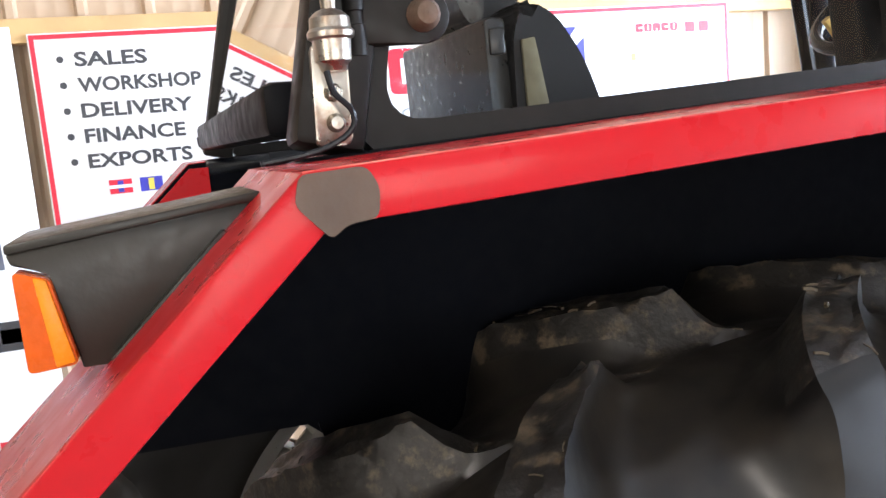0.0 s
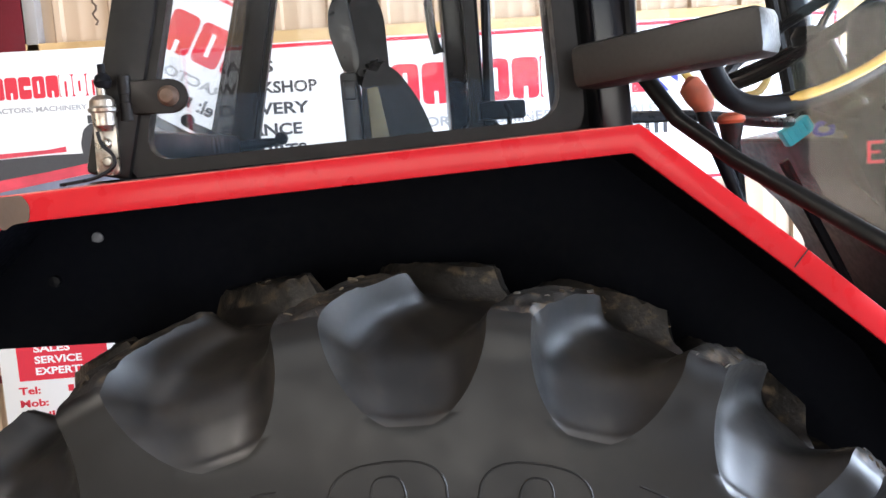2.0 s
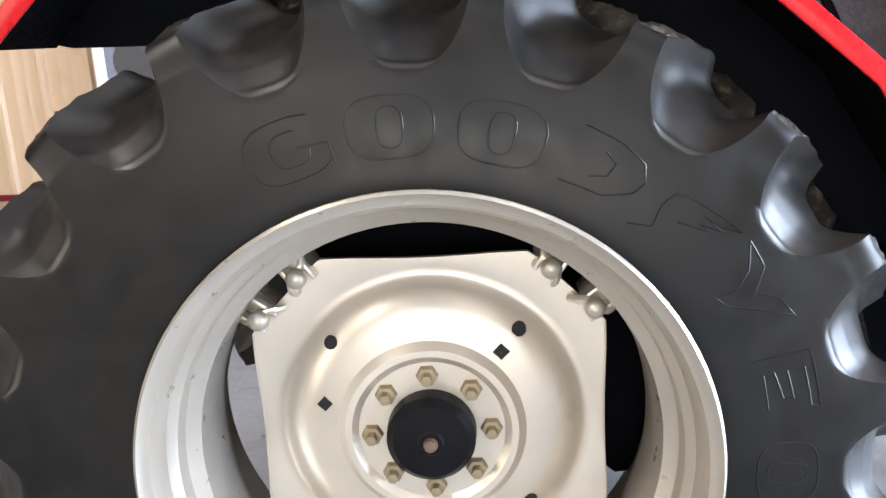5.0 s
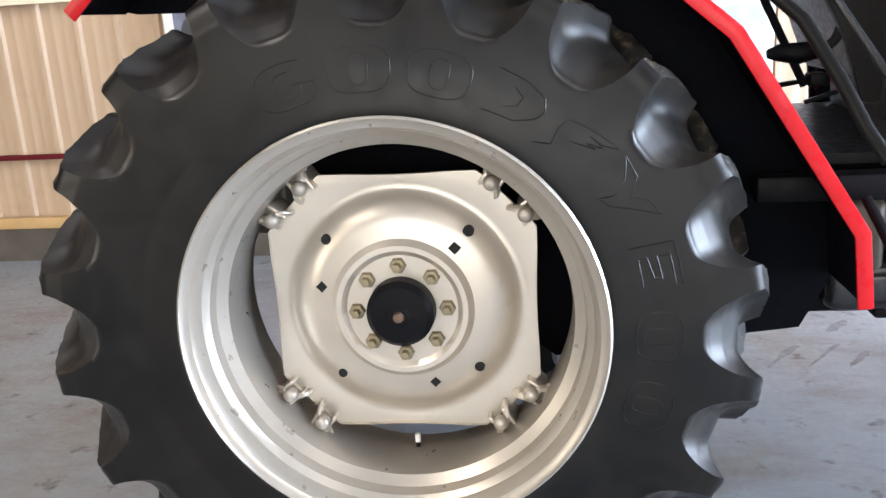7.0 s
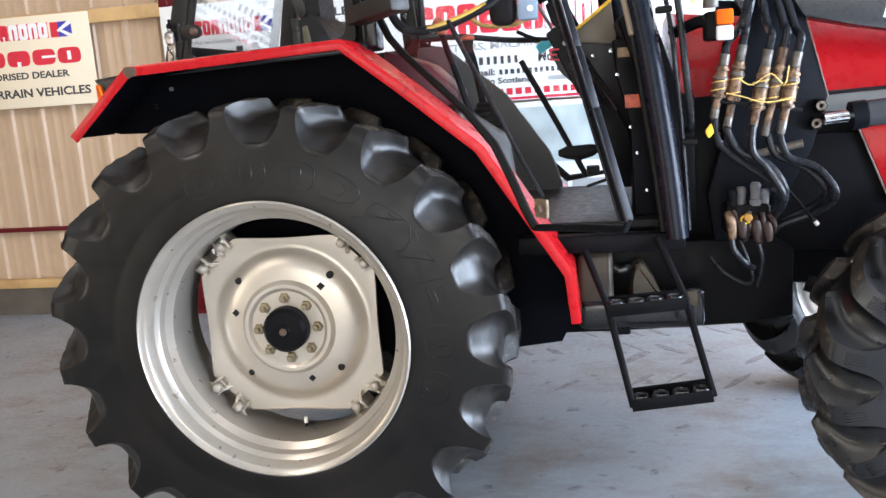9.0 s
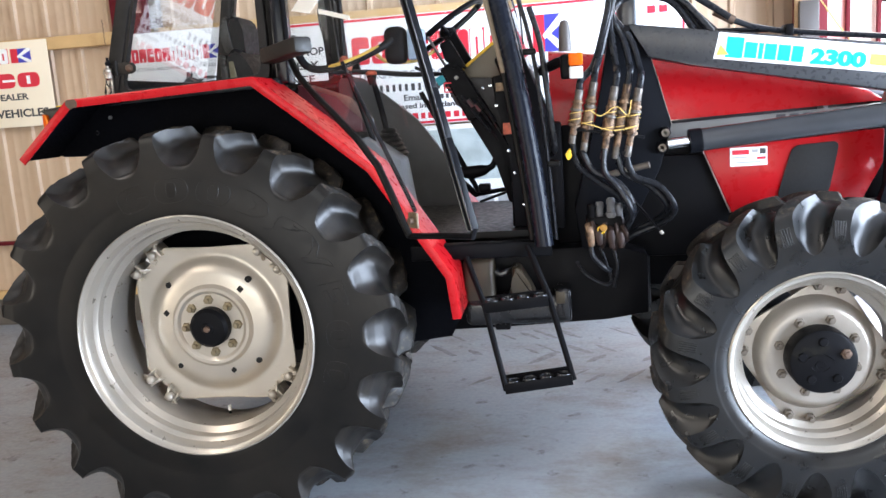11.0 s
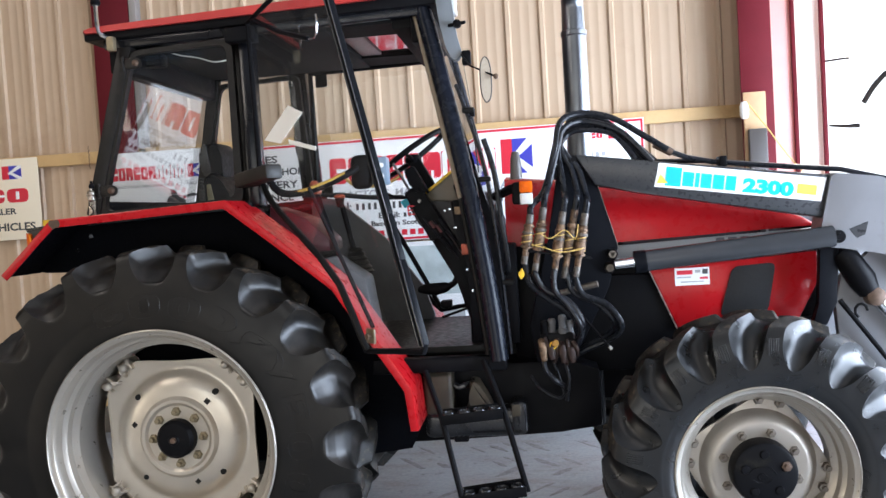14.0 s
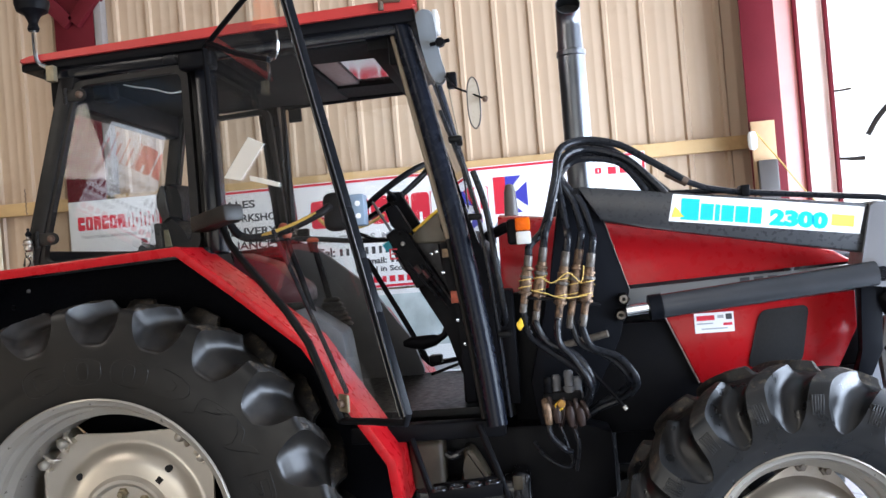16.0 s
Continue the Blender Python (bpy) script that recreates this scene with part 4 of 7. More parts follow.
def rear_disc(rim, cx, cz, side, yc):
    o = -side
    yd = yc - o * 0.02                                # plate
    b = disc_mesh(cx, yd, cz, 0.313, 0.352, o, REAR_RINGS, 0.0)
    disc = part("wheel_disc", b, DISC, rim, "dished silver steel wheel centre")
    cap = revolve([(0.0001, o * 0.100), (0.02, o * 0.100), (0.024, o * 0.096), (0.066, o * 0.093), (0.078, o * 0.080), (0.080, o * 0.03)], (cx, yd, cz), 40)
    part("hub_cap", cap, CAST, disc, "black hub cap with a rusty centre")
    part("cap_bolt", revolve([(0.0001, o * 0.110), (0.011, o * 0.109), (0.014, o * 0.096)], (cx, yd, cz), 12), RUST, disc, "rusty centre bolt")
    stem = part("valve_stem", tube([(cx + 0.002, yc + o * -0.045, cz - 0.398), (cx + 0.002, yc + o * -0.045, cz - 0.366), (cx + 0.002, yc + o * -0.045, cz - 0.360)], [0.006, 0.006, 0.004], 10), RUBBER, rim, "tyre valve stem")
    part("valve_cap", tube([(cx + 0.002, yc + o * -0.045, cz - 0.378), (cx + 0.002, yc + o * -0.045, cz - 0.357)], 0.0072, 10), WHITEP, stem, "white valve cap")
    nut = NUT if side > 0 else None
    if nut is None:
        nut = NUT.copy()
        nut.transform(Matrix.Diagonal((1, -1, 1, 1)))
        nut.flip_normals()
    for i in range(8):
        a = radians(91.5 + 45 * i)
        part("wheel_nut", nut, GOLD, disc, "yellowed wheel nut" if i == 0 else "", at=(cx + 0.106 * math.cos(a), yd + o * 0.046, cz + 0.106 * math.sin(a)))
    for px, pz, r, n in ((0.160, 0.178, 0.013, 14), (-0.170, 0.166, 0.012, 14), (0.172, -0.150, 0.012, 14), (-0.158, -0.165, 0.011, 14), (0.128, 0.142, 0.015, 4), (-0.188, 0.055, 0.014, 4), (0.066, -0.186, 0.013, 4)):
        rr = math.hypot(px, pz)
        rise = float(np.interp(rr - r * 0.6, [q[0] for q in REAR_RINGS], [q[1] for q in REAR_RINGS])) + 0.0005
        b = revolve([(0.0001, o * (rise + 0.0016)), (r, o * (rise + 0.0014)), (r, o * (rise - 0.01))], (cx + px, yd, cz + pz), n)
        # black cap paints the dark of a hole on the closed plate
        part("hole", b, OPENBLACK, disc)
    for q in range(4):
        for e in (-1, 1):
            a = radians(45 + 90 * q + e * 8.2)
            ca, sa = math.cos(a), math.sin(a)
            at = lambda r, w, d: (cx + r * ca - w * sa, yd + o * d, cz + r * sa + w * ca)
            ramp = bar(at(0.352, 0, -0.034), at(0.394, 0, -0.034), 0.050, 0.064, 0.006)
            for w in (-0.019, 0.019):
                bar(at(0.340, w, 0.012), at(0.392, w, 0.012), 0.009, 0.036, 0.003, ramp)
            cl = part("clamp", ramp, DISC, rim, "silver rim bracket with two cheeks")
            hook = [at(0.336, -e * 0.030, 0.004), at(0.344, -e * 0.026, 0.022), at(0.358, -e * 0.018, 0.033), at(0.366, 0, 0.036), at(0.374, e * 0.020, 0.030), at(0.388, e * 0.026, 0.016), at(0.392, e * 0.034, 0.012)]
            part("clamp_strap", tube(hook, 0.0085, 8, curve=4, flat=0.6), DISC, cl, "bent silver clamp strap")
            cn = CLAMPNUT if side > 0 else None
            if cn is None:
                cn = CLAMPNUT.copy()
                cn.transform(Matrix.Diagonal((1, -1, 1, 1)))
                cn.flip_normals()
            part("clamp_bolt", cn, SILVER, cl, at=at(0.362, 0, 0.046))
    part("axle_drum", revolve([(0.0001, -o * 0.02), (0.16, -o * 0.02), (0.17, -o * 0.06), (0.15, -o * 0.26), (0.0001, -o * 0.26)], (cx, yd, cz), 40), CAST, rim, "black axle housing")


def front_disc(rim, cx, cz, side, yc):
    o = -side
    yd = yc + o * 0.010
    b = disc_mesh(cx, yd, cz, 0.226, 0.268, o, [(0.105, 0.054), (0.150, 0.055), (0.168, 0.058), (0.182, 0.054), (0.193, 0.043), (0.202, 0.028), (0.210, 0.013), (0.217, 0.003)], 0.0, radians(33), 4.0)
    disc = part("wheel_disc", b, FDISC, rim, "dished silver steel wheel centre")
    hub = revolve([(0.0001, o * 0.132), (0.104, o * 0.132), (0.114, o * 0.127), (0.119, o * 0.114), (0.119, o * 0.05)], (cx, yd, cz), 48)
    cap = part("hub_housing", hub, CAST, disc, "black planetary hub housing")
    for i in range(5):
        a = radians(20 + 72 * i)
        part("hub_plug", revolve([(0.0001, o * 0.139), (0.014, o * 0.138), (0.018, o * 0.131)], (cx + 0.075 * math.cos(a), yd, cz + 0.075 * math.sin(a)), 12), CAST, cap)
    face = yd + o * 0.1325
    for r, a0, a1 in ((0.050, 15, 165), (0.034, 200, 340), (0.016, 0, 300)):      # raised casting lines
        part("casting_line", tube([(cx - 0.012 + r * math.cos(radians(a0 + (a1 - a0) * k / 12)), face, cz - 0.008 + 0.75 * r * math.sin(radians(a0 + (a1 - a0) * k / 12))) for k in range(13)], 0.0022, 6), CAST, cap)
    part("oil_plug", revolve([(0.0001, o * 0.150), (0.010, o * 0.149), (0.012, o * 0.140), (0.019, o * 0.138), (0.020, o * 0.130)], (cx + 0.074, yd, cz + 0.030), 6), RUST, cap, "rusty oil plug")
    for i in range(8):
        a = radians(27 + 45 * i)
        nut = NUT_NEAR if side > 0 else NUT_FAR
        part("wheel_nut", nut, NUTGREY, disc, "dull wheel nut" if i == 0 else "", at=(cx + 0.140 * math.cos(a), yd + o * 0.050, cz + 0.140 * math.sin(a)))
    for q in range(4):
        for e in (-1, 1):
            a = radians(78 + 90 * q + e * 9)
            ca, sa = math.cos(a), math.sin(a)
            part("clamp", bar((cx + 0.226 * ca, yd - o * 0.004, cz + 0.236 * sa), (cx + 0.272 * ca, yd - o * 0.012, cz + 0.272 * sa), 0.030, 0.020, 0.006), FDISC, rim)
            part("clamp_bolt", NUT_NEAR if side > 0 else NUT_FAR, NUTGREY, rim, at=(cx + 0.252 * ca, yd + o * 0.012, cz + 0.252 * sa))


NUT_NEAR = NUT.copy()
NUT_FAR = NUT.copy()
NUT_FAR.transform(Matrix.Diagonal((1, -1, 1, 1)))
NUT_FAR.flip_normals()

near_rear = wheel("rear_wheel", 0, 0.74, 1, -0.695, 0.4655, 0.210, REAR_ENV, REAR_GAP, 20, 0.536, 0.66, rear_disc, "wide silver steel rear rim", 0.25, REAR_SPREAD)
wheel("rear_wheel", 0, 0.74, -1, 0.695, 0.4655, 0.210, REAR_ENV, REAR_GAP, 20, 0.1, 0.66, rear_disc, "wide silver steel rear rim", 0.25, REAR_SPREAD)
near_front = wheel("front_wheel", 2.278, 0.556, 1, -0.665, 0.330, 0.166, FRONT_ENV, FRONT_GAP, 17, 0.2, 0.85, front_disc, "silver steel front rim", 0.30, rubber=FTYRE)
wheel("front_wheel", 2.278, 0.556, -1, 0.665, 0.330, 0.166, FRONT_ENV, FRONT_GAP, 17, 0.5, 0.85, front_disc, "silver steel front rim", 0.42, rubber=FTYRE)

# fine ribs on the ends of the front lugs
for lug in range(17):
    mid = (lug + 0.5 + 0.5 + 0.2) / 17 * math.tau
    b = bmesh.new()
    for k in range(5):
        th = mid + (k - 2) * 0.017
        bar((2.278 + 0.448 * math.sin(th), -0.665 - 0.1805, 0.556 + 0.448 * math.cos(th)), (2.278 + 0.510 * math.sin(th), -0.665 - 0.1765, 0.556 + 0.510 * math.cos(th)), 0.0050, 0.007, 0.0015, b)
    part("lug_ribs", b, FTYRE, near_front)

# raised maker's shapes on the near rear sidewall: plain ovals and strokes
EMB_R = [r for r, d in REAR_ENV[:6]]
EMB_D = [d for r, d in REAR_ENV[:6]]


def polar(r, deg):
    wear = float(np.interp((deg + 180) % 360 - 180, SQUARE_AT, SQUARE_BY)) * min(1.0, max(0.0, (r - 0.55) / 0.15))
    return ((r + 0.030 * wear) * math.sin(radians(deg)), -0.695 - float(np.interp(r, EMB_R, EMB_D)) - 0.036 * wear + 0.0003, 0.74 + (r + 0.030 * wear) * math.cos(radians(deg)))


def ridge(pts, closed=False, steps=5):
    """A thin raised line on the sidewall through (radius, degrees)."""
    if closed:
        pts = pts + pts[:1]
    line = []
    for (r0, a0), (r1, a1) in zip(pts, pts[1:]):
        line += [polar(r0 + (r1 - r0) * k / steps, a0 + (a1 - a0) * k / steps) for k in range(steps)]
    if not closed:
        line.append(polar(*pts[-1]))
    return part("raised_shape", tube(line, 0.0018, 6, closed=closed), TYRE, near_rear)


def oval(a0, a1, r0, r1, power=0.7, span=(0.0, 1.0)):
    pts = []
    for k in range(25):
        t = (span[0] + (span[1] - span[0]) * k / 24) * math.tau
        e = lambda v: math.copysign(abs(v) ** power, v)
        pts.append(((r0 + r1) / 2 + e(math.sin(t)) * (r1 - r0) / 2, (a0 + a1) / 2 + e(math.cos(t)) * (a1 - a0) / 2))
    return pts


for a0, a1 in ((-8.7, 4.3), (7.8, 20.8), (85, 96), (101, 112)):
    ridge(oval(a0, a1, 0.513, 0.601)[:-1], True, 2)
    c = (a0 + a1) / 2
    ridge(oval(c - 1.9, c + 1.9, 0.528, 0.586)[:-1], True, 2)
ridge(oval(-24.2, -11.0, 0.513, 0.598, span=(0.17, 0.93)), steps=2)            # open oval with a step at one end
ridge([(0.520, -11.2), (0.552, -11.6), (0.556, -16.4)])
ridge(oval(-20.2, -14.5, 0.532, 0.580, span=(0.2, 0.98)), steps=2)
ridge([(0.604, 25.2), (0.602, 31.0), (0.592, 35.0), (0.570, 36.4), (0.548, 35.6), (0.524, 31.8), (0.519, 24.5)], steps=3)
ridge([(0.582, 29.2), (0.572, 31.4), (0.552, 31.0), (0.540, 28.6)], steps=3)
ridge([(0.510, 37.7), (0.528, 41.2), (0.560, 40.4), (0.585, 41.0), (0.594, 43.2), (0.611, 51.8), (0.592, 49.0), (0.588, 46.2), (0.590, 49.8), (0.574, 46.5), (0.578, 48.6), (0.556, 43.8)], steps=3)
ridge([(0.611, 53.3), (0.606, 57.4), (0.574, 60.2), (0.602, 62.6), (0.611, 66.0), (0.575, 63.0), (0.534, 59.6), (0.524, 56.9), (0.552, 58.2), (0.585, 56.6), (0.611, 53.3)], steps=3)
ridge([(0.528, 70.0), (0.612, 71.4), (0.608, 80.2), (0.596, 79.6), (0.598, 73.6), (0.574, 73.2), (0.574, 78.0), (0.560, 77.6), (0.556, 73.0), (0.540, 72.8), (0.536, 79.0)], steps=3)


# fenders
PROFILE = [(-0.660, 1.441), (-0.433, 1.651), (0.298, 1.685), (0.720, 1.335), (0.985, 0.920), (1.002, 0.757)]


def offset_profile(pts, d):
    """The open line moved d to its underside."""
    out = []
    for i, p in enumerate(pts):
        p = Vector(p)
        n = Vector((0, 0))
        dirs = []
        if i:
            dirs.append((p - Vector(pts[i - 1])).normalized())
        if i < len(pts) - 1:
            dirs.append((Vector(pts[i + 1]) - p).normalized())
        t = sum(dirs, Vector((0, 0))).normalized()
        k = 1 / max(0.6, dirs[0].dot(t))
        out.append(tuple(p + Vector((t.y, -t.x)) * d * k))
    return out


def fender(side):
    s_ = -side
    yo, yi = s_ * 0.800, s_ * 0.545
    rp = [PROFILE[0]] + [PROFILE[1]] + [PROFILE[2]] + [(0.494, 1.527)] + PROFILE[3:]
    low = offset_profile(rp, 0.006)
    top = part("fender", band(rp, low, min(yo, yi), max(yo, yi)), RED, tractor, "angular red rear fender with a folded edge")
    strip_low = offset_profile(rp, 0.031)
    es = band(offset_profile(rp, -0.001), strip_low, yo - 0.004, yo + 0.004)
    bmesh.ops.bevel(es, geom=list(es.edges), offset=0.0025, segments=2, profile=0.5, affect="EDGES", clamp_overlap=True)
    part("edge_strip", es, RED, top, "red folded outer edge")
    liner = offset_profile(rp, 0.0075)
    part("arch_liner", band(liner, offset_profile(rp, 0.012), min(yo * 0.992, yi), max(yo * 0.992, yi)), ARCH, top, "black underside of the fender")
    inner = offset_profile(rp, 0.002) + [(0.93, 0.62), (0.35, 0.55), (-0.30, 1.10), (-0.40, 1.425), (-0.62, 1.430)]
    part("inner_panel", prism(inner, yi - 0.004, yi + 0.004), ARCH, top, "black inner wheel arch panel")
    if side < 0:
        part("rear_gusset", prism([(-0.645, 1.441), (-0.433, 1.640), (-0.395, 1.640), (-0.395, 1.55), (-0.56, 1.441)], yi - 0.012, yi - 0.005), RED, top, "red gusset at the fender rear")
    if side > 0:
        patch = prism(rounded([(-0.436, 1.6505), (-0.398, 1.6523), (-0.391, 1.640), (-0.393, 1.6225), (-0.412, 1.6205), (-0.421, 1.613), (-0.440, 1.634)], 0.005, 3), yo - 0.0055, yo - 0.0035)
        part("bare_patch", patch, PRIMER, top, "brown patch where the paint is gone")
        # paler red tube paints the bright highlight along the fold
        part("fold_highlight", tube([(x, yo - 0.0015, z - 0.0005) for x, z in rp[1:3]], 0.0018, 6), mat("highlight_red", (0.62, 0.17, 0.13), 0.3, var=0.4, scale=30, dirt=(0.40, 0.02, 0.02), dirt_at=0.52, dirt_scale=18), top, "pale line that paints the highlight along the fender fold")
        part("joint_gap", bar((0.4965, yo - 0.0042, 1.5265), (0.479, yo - 0.0042, 1.5055), 0.0016, 0.001, 0.0), OPENBLACK, top, "dark joint between the fender halves")
        part("joint_bolt", revolve([(0.0001, -0.008), (0.008, -0.007), (0.009, 0.004)], (-0.47, yi - 0.005, 1.52), 10), BLACK, top)
        part("mud_clot", prism(rounded([(-0.415, 1.572), (-0.401, 1.570), (-0.396, 1.578), (-0.404, 1.586), (-0.413, 1.583)], 0.004, 3), yi - 0.008, yi - 0.003, 0.002), TRIMGREY, top, "dried pale mud")
    return top


fender(1)
fender(-1)

# rear lamp bracket behind the near fender
lb = part("lamp_bracket", prism([(-0.446, 1.634), (-0.600, 1.617), (-0.598, 1.610), (-0.576, 1.603), (-0.566, 1.541), (-0.548, 1.541), (-0.470, 1.618)], -0.704, -0.698, 0.0015), OLIVE, tractor, "dark grey folded lamp bracket")
part("bracket_top", prism([(-0.446, 1.640), (-0.600, 1.623), (-0.600, 1.617), (-0.446, 1.634)], -0.708, -0.60, 0.0015), OLIVE, lb)
part("bracket_fold", bar((-0.470, -0.708, 1.616), (-0.548, -0.708, 1.543), 0.006, 0.008, 0.002), OLIVE, lb)
part("lamp_lens", prism(rounded([(-0.597, 1.607), (-0.577, 1.600), (-0.567, 1.546), (-0.596, 1.544)], 0.004, 3), -0.712, -0.690), ORANGE, lb, "orange indicator lens")
part("lens_edge", prism([(-0.586, 1.6025), (-0.5785, 1.600), (-0.5685, 1.548), (-0.580, 1.546)], -0.7145, -0.711, 0.001), mat("amber_facet", (0.80, 0.24, 0.015), 0.25, var=0.2, scale=60, bump=0.2, bscale=200, spec=0.2), lb, "brighter amber facet of the lens")

# cab shell
def cab_side(side):
    s_ = -side
    y = lambda z: s_ * (0.565 - 0.075 * (z - 1.65) / 0.75)

    def post(pts, w, h, name, label, material=PILLAR):
        b = bmesh.new()
        for (x0, z0), (x1, z1) in zip(pts, pts[1:]):
            bar((x0, y(z0), z0), (x1, y(z1), z1), w, h, 0.008, b)
        return part(name, b, material, tractor, label)
    post([(-0.372, 1.66), (-0.203, 2.40)], 0.060, 0.050, "rear_pillar", "dusty black rear cab pillar", DUSTRUB)
    mp = bmesh.new()
    dx, dy = (0.0, -s_ * 0.035) if side > 0 else (-0.080, 0.095)
    ww, hh = (0.048, 0.105) if side > 0 else (0.100, 0.10)
    bar((0.338 + dx, y(1.66) + dy, 1.66), (0.312 + dx, y(2.41) + dy, 2.41), ww, hh, 0.008, mp)
    mpl = part("middle_pillar", mp, PILLAR, tractor, "black middle cab pillar")
    if side > 0:
        part("pillar_trim", bar((0.300, y(1.66) + 0.075, 1.66), (0.274, y(2.41) + 0.075, 2.41), 0.070, 0.045, 0.008), SEAT, mpl, "black inner pillar trim")
    post([(-0.40, 1.638), (0.33, 1.668)], 0.035, 0.055, "lower_rail", "black rail above the fender")
    post([(-0.30, 2.395), (1.09, 2.425)], 0.055, 0.060, "top_rail", "black roof rail")
    ap = part("front_pillar", tube([(1.075, y(2.43) * 1.0, 2.43), (1.135, y(2.15), 2.15), (1.228, y(1.68), 1.68), (1.285, y(1.3), 1.30), (1.318, y(1.0), 0.985)], 0.036, 16, curve=5), FPILLAR, tractor, "rounded blue-black front cab pillar")
    part("pillar_trim", tube([(1.045, y(2.42), 2.40), (1.10, y(2.15), 2.12), (1.195, y(1.66), 1.64)], 0.012, 8, curve=5), SEALTAN if side > 0 else RUBBER, ap, "pale door seal")
    part("pillar_trim", tube([(1.195, y(1.66), 1.64), (1.245, y(1.3), 1.28), (1.275, y(1.0), 1.01)], 0.012, 8, curve=5), RUBBER, ap, "black door seal")
    part("sill", box(0.80, 1.345, min(y(1) * 0.9, y(1)), max(y(1) * 0.9, y(1)), 0.945, 1.005, 0.008), BLACK, tractor, "black door sill")
    # quarter window
    r = [(-0.354, 1.650), (0.292, 1.673), (0.262, 2.375), (-0.195, 2.355)]
    outer, inn = rounded(r, 0.05, 5), rounded([(-0.324, 1.678), (0.258, 1.702), (0.236, 2.352), (-0.176, 2.335)], 0.045, 5)
    b = bmesh.new()
    o = s_ * 0.016
    A = [b.verts.new((x, y(z) + o, z)) for x, z in outer]
    B = [b.verts.new((x, y(z) + o, z)) for x, z in inn]
    C = [b.verts.new((x, y(z) - o, z)) for x, z in inn]
    D = [b.verts.new((x, y(z) - o, z)) for x, z in outer]
    m = len(A)
    for L1, L2 in ((A, B), (B, C), (C, D), (D, A)):
        for k in range(m):
            b.faces.new((L1[k], L1[(k + 1) % m], L2[(k + 1) % m], L2[k]))
    bmesh.ops.bevel(b, geom=[e for e in b.edges if len(e.link_faces) == 2 and e.calc_face_angle() > 1.2], offset=0.006, segments=3, profile=0.5, affect="EDGES", clamp_overlap=True)
    win = part("quarter_window", b, DUSTRUB, tractor, "black rubber window frame")
    g = bmesh.new()
    g.faces.new([g.verts.new((x, y(z), z)) for x, z in rounded([(-0.333, 1.679), (0.271, 1.699), (0.245, 2.358), (-0.194, 2.340)], 0.04, 5)])
    gp = part("pane", g, GLASS, win, "clear quarter window pane")
    gp.visible_shadow = False
    if side > 0:
        for z in (1.765, 2.30):
            xx = -0.345 + (z - 1.66) * 0.23
            hb = prism([(xx - 0.012, z - 0.023), (xx - 0.012, z + 0.023)] + [(xx + 0.042 + 0.023 * math.sin(k * math.pi / 10), z + 0.023 * math.cos(k * math.pi / 10)) for k in range(11)], y(z) - 0.027, y(z) - 0.016, 0.003)
            hg = part("window_hinge", hb, DUSTRUB, win, "dusty black window hinge with a rusty bolt")
            part("hinge_barrel", revolve([(0.0001, -0.031), (0.009, -0.030), (0.009, -0.006), (0.0078, -0.005), (0.0078, 0.005), (0.009, 0.006), (0.009, 0.030), (0.0001, 0.031)], (xx - 0.018, y(z) - 0.024, z), 14, "z"), DUSTRUB, hg, "black hinge barrel")
            part("hinge_bolt", revolve([(0.0001, -0.018), (0.009, -0.016), (0.0135, -0.009), (0.0145, 0.002)], (xx + 0.040, y(z) - 0.026, z), 14), RUST, hg, "rusty hinge bolt")
    else:
        lt = part("latch", tube([(-0.41, y(1.70) - 0.04, 1.692), (-0.33, y(1.70) - 0.04, 1.700), (-0.265, y(1.70) - 0.04, 1.704)], [0.010, 0.016, 0.010], 10), BLACK, win, "black window catch")
        part("latch_knob", revolve([(0.0001, -0.018), (0.016, -0.012), (0.018, 0.0), (0.016, 0.012), (0.0001, 0.018)], (-0.255, y(1.72) - 0.04, 1.712), 14), BLACK, lt)
    return y


cab_side(1)
cab_side(-1)

rb = prism(rounded([(-0.365, 2.434), (1.140, 2.476), (1.150, 2.500), (1.115, 2.512), (0.4, 2.490), (-0.33, 2.458), (-0.37, 2.446)], 0.012, 4), -0.555, 0.555, 0.010, 3)
for v in rb.verts:                                     # the far front corner is set back
    v.co.x -= max(0.0, v.co.x - 0.8) * 0.36 * max(0.0, v.co.y + 0.45)
roof = part("roof", rb, ROOFRED, tractor, "dull red moulded cab roof")
part("roof_rim", prism([(-0.375, 2.405), (1.135, 2.432), (1.135, 2.480), (-0.375, 2.438)], -0.538, 0.538, 0.006), BLACK, roof, "black rim under the roof")
ln = box(-0.28, 0.66, -0.47, 0.47, 2.375, 2.40, 0.006)
box(0.94, 1.06, -0.47, 0.47, 2.36, 2.42, 0.006, bm=ln)
box(0.66, 0.94, -0.47, -0.25, 2.385, 2.41, bm=ln)
box(0.66, 0.94, 0.25, 0.47, 2.385, 2.41, bm=ln)
part("headliner", ln, LINER, roof, "dark headliner")
part("hatch", box(0.665, 0.765, -0.245, 0.245, 2.396, 2.412, 0.004), HATCH, roof, "pale roof hatch panel")
hg_ = part("hatch_glass", box(0.775, 0.935, -0.245, 0.245, 2.402, 2.408), mat("hatch_tint", (0.16, 0.10, 0.09), 0.05, var=0.05, spec=0.9, coat=1.0), roof, "tinted glossy roof hatch glass")
part("front_header", box(1.02, 1.10, -0.48, 0.48, 2.295, 2.425, 0.012), BLACK, roof, "black windscreen header")
part("rear_header", box(-0.30, -0.20, -0.48, 0.48, 2.27, 2.40, 0.012), BLACK, roof, "black rear header with the wiper motor")
